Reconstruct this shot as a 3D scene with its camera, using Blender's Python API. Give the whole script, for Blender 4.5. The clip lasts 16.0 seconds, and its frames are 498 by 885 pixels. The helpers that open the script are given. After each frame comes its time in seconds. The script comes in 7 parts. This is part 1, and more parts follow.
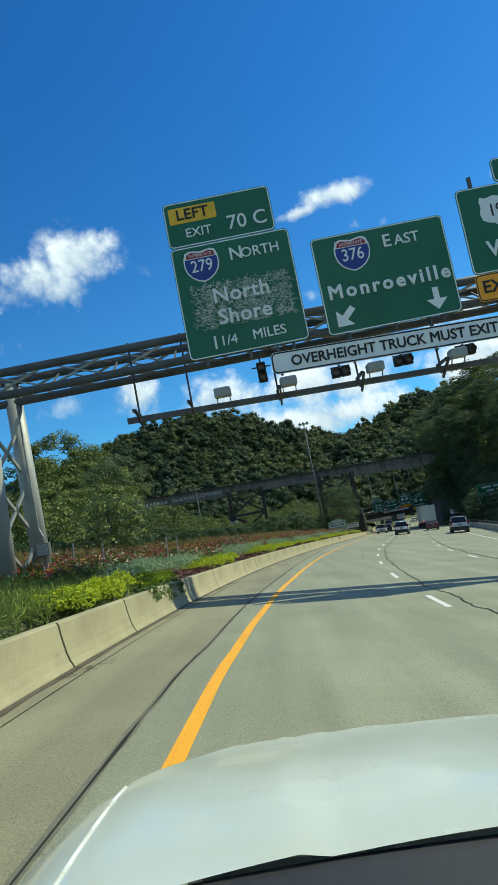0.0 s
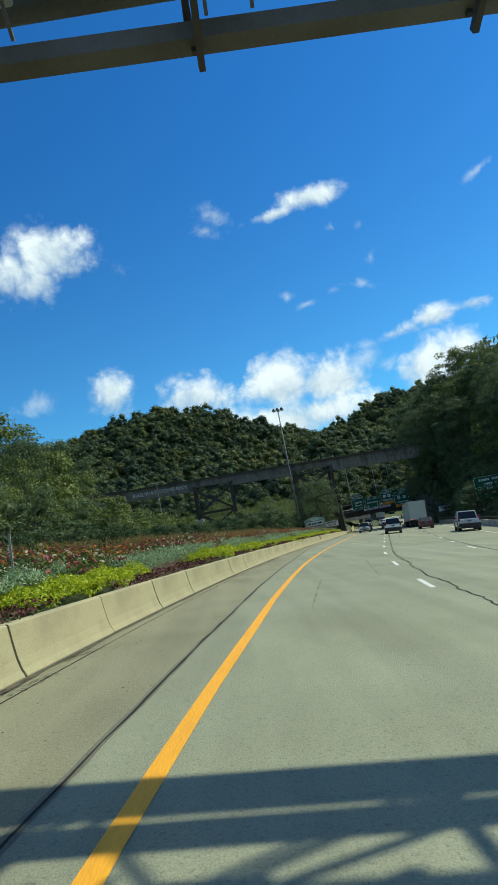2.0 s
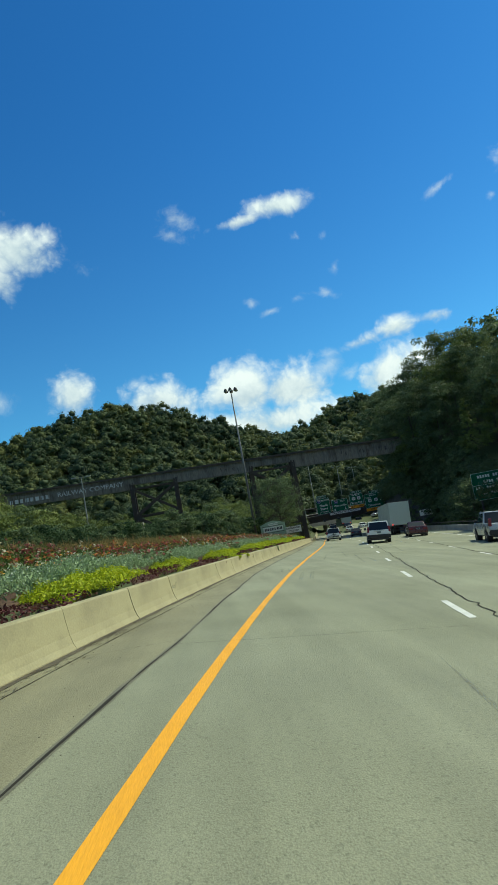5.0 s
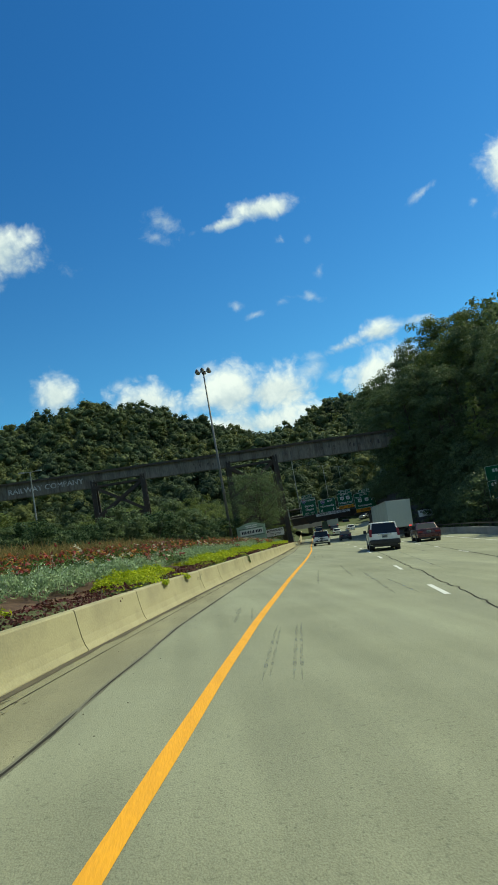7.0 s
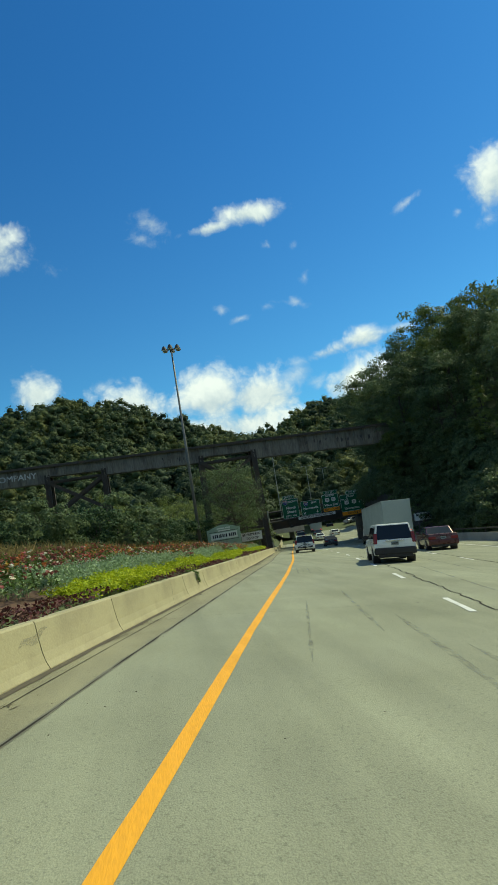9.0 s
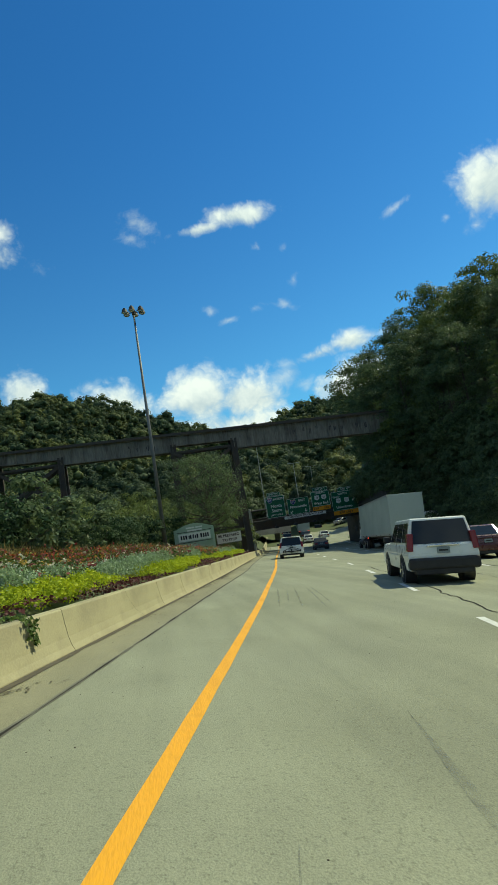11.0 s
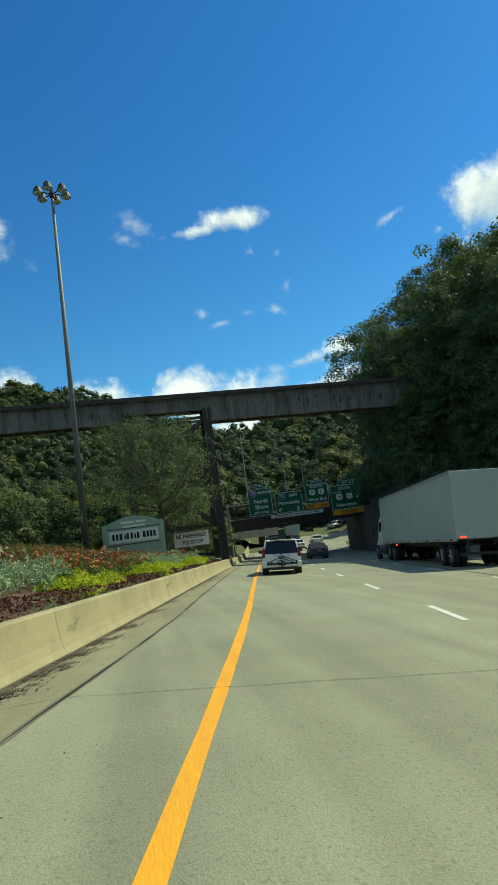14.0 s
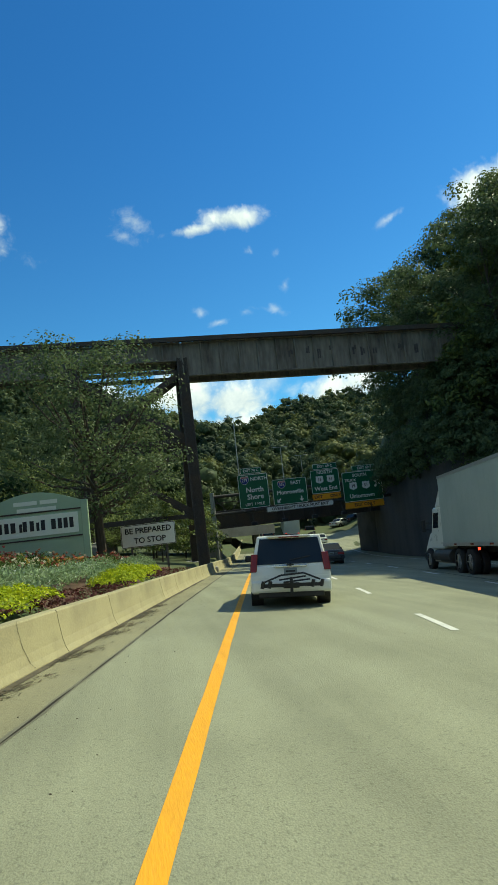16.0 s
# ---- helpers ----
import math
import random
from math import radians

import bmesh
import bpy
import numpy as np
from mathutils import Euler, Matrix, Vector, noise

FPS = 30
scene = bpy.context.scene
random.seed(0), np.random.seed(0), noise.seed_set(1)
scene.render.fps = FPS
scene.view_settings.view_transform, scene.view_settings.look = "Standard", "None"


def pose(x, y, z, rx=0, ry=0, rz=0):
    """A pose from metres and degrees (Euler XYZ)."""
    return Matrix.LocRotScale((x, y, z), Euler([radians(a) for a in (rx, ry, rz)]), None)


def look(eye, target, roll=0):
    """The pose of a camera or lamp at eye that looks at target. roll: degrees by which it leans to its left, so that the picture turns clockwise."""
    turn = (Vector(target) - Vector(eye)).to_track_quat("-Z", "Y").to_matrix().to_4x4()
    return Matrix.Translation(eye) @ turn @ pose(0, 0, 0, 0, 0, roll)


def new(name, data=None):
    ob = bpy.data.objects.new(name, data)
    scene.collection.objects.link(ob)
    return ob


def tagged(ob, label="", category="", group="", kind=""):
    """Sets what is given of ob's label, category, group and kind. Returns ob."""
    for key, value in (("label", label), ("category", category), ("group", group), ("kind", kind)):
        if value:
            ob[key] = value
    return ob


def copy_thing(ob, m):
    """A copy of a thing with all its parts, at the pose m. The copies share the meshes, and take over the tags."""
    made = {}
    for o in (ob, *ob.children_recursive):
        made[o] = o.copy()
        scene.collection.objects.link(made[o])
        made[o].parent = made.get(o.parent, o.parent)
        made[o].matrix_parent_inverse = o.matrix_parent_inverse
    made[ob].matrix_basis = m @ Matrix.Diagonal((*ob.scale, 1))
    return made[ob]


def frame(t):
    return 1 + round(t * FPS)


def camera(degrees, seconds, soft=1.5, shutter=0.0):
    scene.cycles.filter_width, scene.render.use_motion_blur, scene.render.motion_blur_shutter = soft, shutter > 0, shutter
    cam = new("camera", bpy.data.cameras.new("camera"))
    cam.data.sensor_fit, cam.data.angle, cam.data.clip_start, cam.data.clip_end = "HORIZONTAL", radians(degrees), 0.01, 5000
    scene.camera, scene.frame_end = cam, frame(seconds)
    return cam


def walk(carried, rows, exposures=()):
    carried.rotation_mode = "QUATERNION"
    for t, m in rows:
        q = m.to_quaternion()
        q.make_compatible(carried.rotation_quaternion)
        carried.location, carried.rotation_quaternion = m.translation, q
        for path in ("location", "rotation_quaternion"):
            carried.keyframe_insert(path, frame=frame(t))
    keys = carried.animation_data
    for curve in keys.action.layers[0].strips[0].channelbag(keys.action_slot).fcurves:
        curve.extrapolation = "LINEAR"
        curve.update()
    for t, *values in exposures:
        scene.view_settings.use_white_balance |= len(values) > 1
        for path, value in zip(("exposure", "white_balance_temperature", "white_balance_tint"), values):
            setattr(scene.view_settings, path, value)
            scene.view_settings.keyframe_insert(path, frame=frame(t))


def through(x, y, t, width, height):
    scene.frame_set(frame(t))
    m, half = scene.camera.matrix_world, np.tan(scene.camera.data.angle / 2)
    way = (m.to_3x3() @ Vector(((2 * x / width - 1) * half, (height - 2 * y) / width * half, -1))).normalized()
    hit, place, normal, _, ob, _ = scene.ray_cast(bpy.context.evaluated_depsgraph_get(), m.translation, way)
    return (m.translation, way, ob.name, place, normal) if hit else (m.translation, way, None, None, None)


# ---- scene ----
cam = camera(45.18, 16.0)
# seconds, eye, target, roll
PATH = [
    (0, (0.719, -0.717, 2.517), (0.6958, 1.2731, 2.7145), -10.97),
    (0.5, (0.796, 2.694, 2.283), (0.7904, 4.6851, 2.4712), -11.10),
    (1, (0.956, 6.032, 2.011), (0.9665, 8.0237, 2.1926), -11.02),
    (1.5, (1.135, 9.416, 1.761), (1.1671, 11.4078, 1.9392), -10.81),
    (2, (1.377, 12.953, 1.424), (1.4381, 14.9437, 1.6065), -10.81),
    (2.5, (1.637, 16.456, 1.173), (1.7254, 18.4457, 1.3547), -10.56),
    (3, (2.010, 19.605, 0.943), (2.1283, 21.5934, 1.1231), -10.32),
    (3.5, (2.438, 22.759, 0.704), (2.5750, 24.7462, 0.8836), -10.37),
    (4, (2.864, 25.972, 0.470), (3.0203, 27.9578, 0.6491), -10.23),
    (6.5, (5.422, 41.712, -0.576), (5.6501, 43.6908, -0.3969), -10.11),
    (7, (5.893, 44.453, -0.795), (6.1348, 46.4302, -0.6161), -10.01),
    (7.5, (6.383, 47.073, -1.004), (6.6393, 49.0485, -0.8258), -9.99),
    (8, (6.801, 49.410, -1.148), (7.0738, 51.3832, -0.9688), -9.68),
    (8.5, (7.272, 51.934, -1.330), (7.5583, 53.9053, -1.1514), -9.32),
    (9, (7.876, 54.750, -1.590), (8.1762, 56.7189, -1.4077), -9.20),
    (11.5, (10.879, 68.532, -2.696), (11.2277, 70.4930, -2.5143), -8.53),
    (12, (11.510, 71.592, -2.957), (11.8647, 73.5516, -2.7719), -8.34),
    (12.5, (12.171, 74.832, -3.223), (12.5312, 76.7903, -3.0360), -8.16),
    (13, (12.852, 77.999, -3.395), (13.2180, 79.9563, -3.2089), -7.90),
    (13.5, (13.434, 80.987, -3.670), (13.8082, 82.9428, -3.4823), -7.48),
    (14, (14.108, 84.157, -3.957), (14.4893, 86.1113, -3.7680), -7.19),
    (14.5, (14.870, 87.615, -4.254), (15.2515, 89.5691, -4.0642), -7.13),
    (15, (15.564, 91.145, -4.516), (15.9490, 93.0985, -4.3269), -6.82),
    (15.5, (16.362, 94.839, -4.744), (16.7501, 96.7924, -4.5595), -6.57),
    (16, (17.108, 98.802, -5.086), (17.5013, 100.7542, -4.9004), -6.35),
]
walk(cam, [(t, look(eye, target, roll)) for t, eye, target, roll in PATH], [(0.0, 0.27, 6500, -5.0), (1.0, 0.27, 6500, -5.0), (2.0, 0.23, 6500, -5.0), (3.0, 0.19, 6500, -6.0), (7.0, 0.18, 7200, -10.0), (13.0, 0.24, 7300, -10.0), (16.0, 0.36, 7300, -10.0)])

# ---- sky, sun ----
SUN_TO = Vector((0.80, 0.36, 1.0)).normalized()
sun = new("sun", bpy.data.lights.new("sun", "SUN"))
sun.data.energy, sun.data.angle, sun.data.color = 3.95, radians(0.55), (1.0, 0.94, 0.77)
sun.matrix_world = look((0, 0, 60), Vector((0, 0, 60)) - SUN_TO)

world = bpy.data.worlds.new("sky")
scene.world = world
world.use_nodes = True
wn, wl = world.node_tree.nodes, world.node_tree.links
wn.clear()


def wnode(kind, **values):
    n = wn.new(kind)
    for k, v in values.items():
        n.inputs[k].default_value = v
    return n


sky = wn.new("ShaderNodeTexSky")
sky.sky_type, sky.sun_disc = "NISHITA", False
sky.sun_elevation = math.asin(SUN_TO.z)
sky.sun_rotation = math.atan2(SUN_TO.x, SUN_TO.y)
sky.air_density, sky.dust_density, sky.ozone_density, sky.altitude = 1.0, 0.3, 3.0, 300.0
coord = wn.new("ShaderNodeTexCoord")
cloud_noise = wnode("ShaderNodeTexNoise", Scale=13.0, Detail=7.0, Roughness=0.52)
wl.new(coord.outputs["Generated"], cloud_noise.inputs["Vector"])
broad_noise = wnode("ShaderNodeTexNoise", Scale=7.0, Detail=6.0, Roughness=0.6)
wl.new(coord.outputs["Generated"], broad_noise.inputs["Vector"])


def sky_dir(azimuth, elevation):
    a, e = radians(azimuth), radians(elevation)
    return Vector((math.sin(a) * math.cos(e), math.cos(a) * math.cos(e), math.sin(e)))


def wmath(op, a, b=None):
    n = wn.new("ShaderNodeMath")
    n.operation = op
    for i, v in enumerate((a, b)):
        if v is None:
            continue
        if isinstance(v, (int, float)):
            n.inputs[i].default_value = v
        else:
            wl.new(v, n.inputs[i])
    return n.outputs[0]


def cloud(azimuth, elevation, wide, tall, tilt=0.0, density=1.0):
    """One fair-weather cloud: a soft ellipse in the sky (degrees), eaten away by the noise later. Also gives the height within it."""
    d = sky_dir(azimuth, elevation)
    right = Vector((d.y, -d.x, 0)).normalized()
    up = right.cross(d)
    c, s = math.cos(radians(tilt)), math.sin(radians(tilt))
    axes = (right * c + up * s, up * c - right * s)
    total = None
    for axis, half in zip(axes, (wide, tall)):
        dot = wn.new("ShaderNodeVectorMath")
        dot.operation = "DOT_PRODUCT"
        wl.new(coord.outputs["Generated"], dot.inputs[0])
        dot.inputs[1].default_value = axis
        along = wmath("DIVIDE", dot.outputs["Value"], math.sin(radians(half)))
        q = wmath("POWER", along, 2.0)
        total = q if total is None else wmath("ADD", total, q)
    ahead = wn.new("ShaderNodeVectorMath")
    ahead.operation = "DOT_PRODUCT"
    wl.new(coord.outputs["Generated"], ahead.inputs[0])
    ahead.inputs[1].default_value = d
    mask = wmath("MULTIPLY", wmath("SUBTRACT", 1.0, wmath("SQRT", total)), density)
    return wmath("MULTIPLY", mask, wmath("GREATER_THAN", ahead.outputs["Value"], 0.3)), along


HEAPS = [
    # azimuth, elevation, half width, half height, tilt, density
    (-13.6, 25.0, 5.0, 3.3, 0, 1.3), (-18.0, 23.3, 5.4, 2.6, 12, 1.15), (-15.6, 22.2, 3.6, 2.4, 0, 1.0),
    (12.0, 25.9, 4.2, 1.35, 0, 1.15), (8.2, 25.2, 4.6, 0.8, 4, 0.95), (36.6, 23.3, 4.9, 3.5, 0, 1.5), (31.5, 21.5, 0.7, 0.6, 40, 0.45),
    (-10.2, 12.3, 2.8, 2.9, 0, 1.15), (-2.6, 10.4, 4.6, 2.7, 0, 1.25), (6.0, 10.2, 4.6, 3.4, -6, 1.4), (10.3, 9.6, 5.0, 2.9, 0, 1.3),
    (20.9, 8.9, 5.6, 3.2, 0, 1.4), (17.6, 12.4, 3.2, 0.9, 12, 0.9), (21.0, 13.2, 2.9, 1.1, 4, 1.05), (24.6, 13.2, 2.3, 0.85, 2, 1.0), (6.0, 6.6, 14.0, 2.6, 0, 1.15),
]
WISPS = [
    (-7.6, 23.2, 1.4, 1.1, 0, 0.7), (2.5, 26.2, 2.6, 1.5, -30, 1.1), (1.4, 25.0, 2.6, 1.2, -20, 0.7), (27.3, 23.6, 2.0, 0.6, 24, 1.2), (33.8, 20.2, 1.4, 1.0, 0, 0.8),
    (8.1, 17.9, 1.1, 0.9, 0, 0.95), (9.8, 16.9, 1.7, 0.55, 6, 1.3), (15.4, 17.5, 1.6, 0.7, -20, 1.1), (13.4, 22.9, 0.9, 0.6, 0, 0.8), (16.1, 22.4, 0.8, 0.8, 0, 0.8),
    (16.6, 19.6, 0.6, 1.1, -25, 0.7), (12.4, 17.6, 1.3, 0.6, 0, 0.7), (-17.2, 11.9, 2.8, 1.6, 12, 1.1), (13.9, 10.8, 3.0, 1.9, 25, 1.3), (16.0, 9.8, 2.0, 1.1, 0, 0.9), (-24.0, 18.0, 4.0, 1.5, 0, 0.6),
]


def joined(values, op):
    out = None
    for v in values:
        out = v if out is None else wmath(op, out, v)
    return out


heaps = [cloud(*row) for row in HEAPS]
cover = joined([m for m, _ in heaps], "MAXIMUM")
weights = [wmath("MAXIMUM", m, 0.0) for m, _ in heaps]
lift = wmath("DIVIDE", joined([wmath("MULTIPLY", w, h) for w, (_, h) in zip(weights, heaps)], "ADD"), wmath("ADD", joined(weights, "ADD"), 0.02))
veil = joined([cloud(*row)[0] for row in WISPS], "MAXIMUM")
# rounded cells for the heaps, fine noise for the wisps
cells = wn.new("ShaderNodeTexVoronoi")
cells.feature = "SMOOTH_F1"
for k, v in (("Scale", 26.0), ("Detail", 3.0), ("Roughness", 0.6), ("Smoothness", 0.45)):
    cells.inputs[k].default_value = v
drift = wn.new("ShaderNodeVectorMath")  # the cells lie uneven
drift.operation = "MULTIPLY_ADD"
wl.new(cloud_noise.outputs["Color"], drift.inputs[0])
drift.inputs[1].default_value = (0.06, 0.06, 0.06)
wl.new(coord.outputs["Generated"], drift.inputs[2])
wl.new(drift.outputs["Vector"], cells.inputs["Vector"])
fine_noise = wnode("ShaderNodeTexNoise", Scale=42.0, Detail=6.0, Roughness=0.55)
wl.new(drift.outputs["Vector"], fine_noise.inputs["Vector"])
rough = wmath("ADD", wmath("MULTIPLY", wmath("SUBTRACT", cloud_noise.outputs["Fac"], 0.5), 1.3), wmath("MULTIPLY", wmath("SUBTRACT", broad_noise.outputs["Fac"], 0.5), 1.0))
rough = wmath("ADD", rough, wmath("ADD", wmath("MULTIPLY", wmath("SUBTRACT", 0.42, cells.outputs["Distance"]), 0.5), wmath("MULTIPLY", wmath("SUBTRACT", fine_noise.outputs["Fac"], 0.5), 0.5)))


def stepped(value, lo, hi, top=1.0):
    n = wn.new("ShaderNodeMapRange")
    n.interpolation_type = "SMOOTHSTEP"
    for k, v in (("From Min", lo), ("From Max", hi), ("To Max", top)):
        n.inputs[k].default_value = v
    wl.new(value, n.inputs["Value"])
    return n.outputs["Result"]


solid = stepped(wmath("ADD", wmath("ADD", cover, 0.24), wmath("MULTIPLY", rough, wmath("GREATER_THAN", cover, -0.35))), 0.0, 0.95)
faint = stepped(wmath("ADD", veil, wmath("MULTIPLY", wmath("SUBTRACT", fine_noise.outputs["Fac"], 0.55), 1.9)), 0.10, 1.5, 0.60)
# unseen clouds outside the view, added to whiten and lift the fill light
turned = wn.new("ShaderNodeVectorMath")
turned.operation = "DOT_PRODUCT"
wl.new(coord.outputs["Generated"], turned.inputs[0])
turned.inputs[1].default_value = Vector((0.12, 0.96, 0.25)).normalized()
unseen_side = stepped(wmath("SUBTRACT", 0.60, turned.outputs["Value"]), 0.0, 0.12)
fill_clouds = wnode("ShaderNodeTexNoise", Scale=3.2, Detail=8.0, Roughness=0.58)
wl.new(drift.outputs["Vector"], fill_clouds.inputs["Vector"])
edge = wmath("MAXIMUM", wmath("MAXIMUM", solid, faint), wmath("MULTIPLY", stepped(fill_clouds.outputs["Fac"], 0.48, 0.62), unseen_side))
# sunlit tops, greyer undersides and folds
shade = stepped(wmath("ADD", wmath("MULTIPLY", lift, 0.8), wmath("MULTIPLY", rough, 0.9)), -0.75, 0.30)
tone = wn.new("ShaderNodeMix")
tone.data_type = "RGBA"
wl.new(shade, tone.inputs[0])
tone.inputs[6].default_value, tone.inputs[7].default_value = (4.5, 5.3, 6.5, 1), (7.5, 7.9, 8.6, 1)
deep = wn.new("ShaderNodeMix")  # a clearer, deeper blue than the bare sky model
deep.data_type, deep.blend_type = "RGBA", "MULTIPLY"
deep.inputs[0].default_value = 1.0
wl.new(sky.outputs["Color"], deep.inputs[6])
height = wn.new("ShaderNodeSeparateXYZ")
wl.new(coord.outputs["Generated"], height.inputs[0])
haze = wn.new("ShaderNodeMix")  # paler towards the horizon, deeper overhead
haze.data_type = "RGBA"
wl.new(stepped(height.outputs["Z"], 0.10, 0.66), haze.inputs[0])
haze.inputs[6].default_value, haze.inputs[7].default_value = (0.30, 0.715, 1.06, 1), (0.185, 0.615, 1.11, 1)
wl.new(haze.outputs[2], deep.inputs[7])
mixed = wn.new("ShaderNodeMix")
mixed.data_type = "RGBA"
wl.new(edge, mixed.inputs[0])
wl.new(deep.outputs[2], mixed.inputs[6])
wl.new(tone.outputs[2], mixed.inputs[7])
back = wnode("ShaderNodeBackground", Strength=0.11)
wl.new(mixed.outputs[2], back.inputs["Color"])
wl.new(back.outputs[0], wn.new("ShaderNodeOutputWorld").inputs["Surface"])


# ---- materials ----
def material(name, colour, rough=0.7, metal=0.0, spots=None, scale=4.0, fine=60.0, vary=0.18, bump=0.15, island=0.0, each=0.0,
             through=0.0, stretch=(1, 1, 1), coat=0.0, bump_size=0.01, shine=0.5):
    """A surface: colour broken up at two scales, stains in a second colour, fine relief. island and each: how much the loose pieces, or the objects, differ."""
    m = bpy.data.materials.new(name)
    m.use_nodes = True
    nodes, links = m.node_tree.nodes, m.node_tree.links
    bsdf = nodes["Principled BSDF"]
    bsdf.inputs["Roughness"].default_value, bsdf.inputs["Metallic"].default_value = rough, metal
    bsdf.inputs["Coat Weight"].default_value, bsdf.inputs["Specular IOR Level"].default_value = coat, shine
    tc = nodes.new("ShaderNodeTexCoord")
    mp = nodes.new("ShaderNodeMapping")
    mp.inputs["Scale"].default_value = stretch
    links.new(tc.outputs["Object"], mp.inputs["Vector"])

    def tex(s, detail=6.0):
        n = nodes.new("ShaderNodeTexNoise")
        n.inputs["Scale"].default_value, n.inputs["Detail"].default_value = s, detail
        links.new(mp.outputs["Vector"], n.inputs["Vector"])
        return n.outputs["Fac"]

    def mix(fac, a, b, kind="MIX"):
        n = nodes.new("ShaderNodeMix")
        n.data_type, n.blend_type = "RGBA", kind
        for i, v in ((0, fac), (6, a), (7, b)):
            if isinstance(v, (int, float)):
                n.inputs[i].default_value = v
            elif isinstance(v, tuple):
                n.inputs[i].default_value = (*v, 1) if len(v) == 3 else v
            else:
                links.new(v, n.inputs[i])
        return n.outputs[2]

    def ramp(fac, lo, hi, a=0.0, b=1.0):
        n = nodes.new("ShaderNodeMapRange")
        for k, v in (("From Min", lo), ("From Max", hi), ("To Min", a), ("To Max", b)):
            n.inputs[k].default_value = v
        links.new(fac, n.inputs["Value"])
        return n.outputs["Result"]

    big, small = tex(scale), tex(fine, 3.0)
    out = colour
    if spots:
        out = mix(ramp(big, 0.46, 0.66), colour, spots)
    dark = tuple(c * (1 - vary) for c in colour)
    light = tuple(min(1, c * (1 + vary)) for c in colour)
    out = mix(ramp(small, 0.3, 0.7), mix(0.5, out, dark), mix(0.5, out, light))
    if island or each:
        hue = nodes.new("ShaderNodeHueSaturation")
        links.new(out, hue.inputs["Color"])
        if island:
            rnd = nodes.new("ShaderNodeNewGeometry").outputs["Random Per Island"]
            amount = island
        else:
            rnd = nodes.new("ShaderNodeObjectInfo").outputs["Random"]
            amount = each
        links.new(ramp(rnd, 0, 1, 1 - amount, 1 + amount), hue.inputs["Value"])
        links.new(ramp(rnd, 0, 1, 0.5 + 0.05 * amount, 0.5 - 0.06 * amount), hue.inputs["Hue"])
        out = hue.outputs["Color"]
    if isinstance(out, tuple):
        bsdf.inputs["Base Color"].default_value = (*out, 1)
    else:
        links.new(out, bsdf.inputs["Base Color"])
    links.new(ramp(big, 0.3, 0.7, max(0.02, rough - 0.1), min(1, rough + 0.1)), bsdf.inputs["Roughness"])
    if bump:
        b = nodes.new("ShaderNodeBump")
        b.inputs["Strength"].default_value, b.inputs["Distance"].default_value = bump, bump_size
        links.new(small, b.inputs["Height"])
        links.new(b.outputs["Normal"], bsdf.inputs["Normal"])
    if through:
        tr = nodes.new("ShaderNodeBsdfTranslucent")
        if isinstance(out, tuple):
            tr.inputs["Color"].default_value = (*out, 1)
        else:
            links.new(out, tr.inputs["Color"])
        add = nodes.new("ShaderNodeMixShader")
        add.inputs[0].default_value = through
        links.new(bsdf.outputs[0], add.inputs[1])
        links.new(tr.outputs[0], add.inputs[2])
        links.new(add.outputs[0], nodes["Material Output"].inputs["Surface"])
    return m


def glass(name, colour=(0.02, 0.025, 0.03), rough=0.05):
    m = bpy.data.materials.new(name)
    m.use_nodes = True
    b = m.node_tree.nodes["Principled BSDF"]
    b.inputs["Base Color"].default_value, b.inputs["Roughness"].default_value = (*colour, 1), rough
    b.inputs["Specular IOR Level"].default_value = 0.35
    return m


def lamp_material(name, colour, strength):
    m = bpy.data.materials.new(name)
    m.use_nodes = True
    b = m.node_tree.nodes["Principled BSDF"]
    b.inputs["Base Color"].default_value = (*colour, 1)
    b.inputs["Emission Color"].default_value, b.inputs["Emission Strength"].default_value = (*colour, 1), strength
    b.inputs["Roughness"].default_value = 0.25
    return m


M_ROAD = material("road_concrete", (0.238, 0.244, 0.166), 0.85, spots=(0.204, 0.209, 0.141), scale=0.35, fine=85, vary=0.36, bump=0.6, stretch=(1, 0.7, 1))
M_SHOULDER = material("shoulder_concrete", (0.230, 0.216, 0.132), 0.88, spots=(0.177, 0.165, 0.108), scale=0.6, fine=75, vary=0.36, bump=0.6, stretch=(1, 0.7, 1))


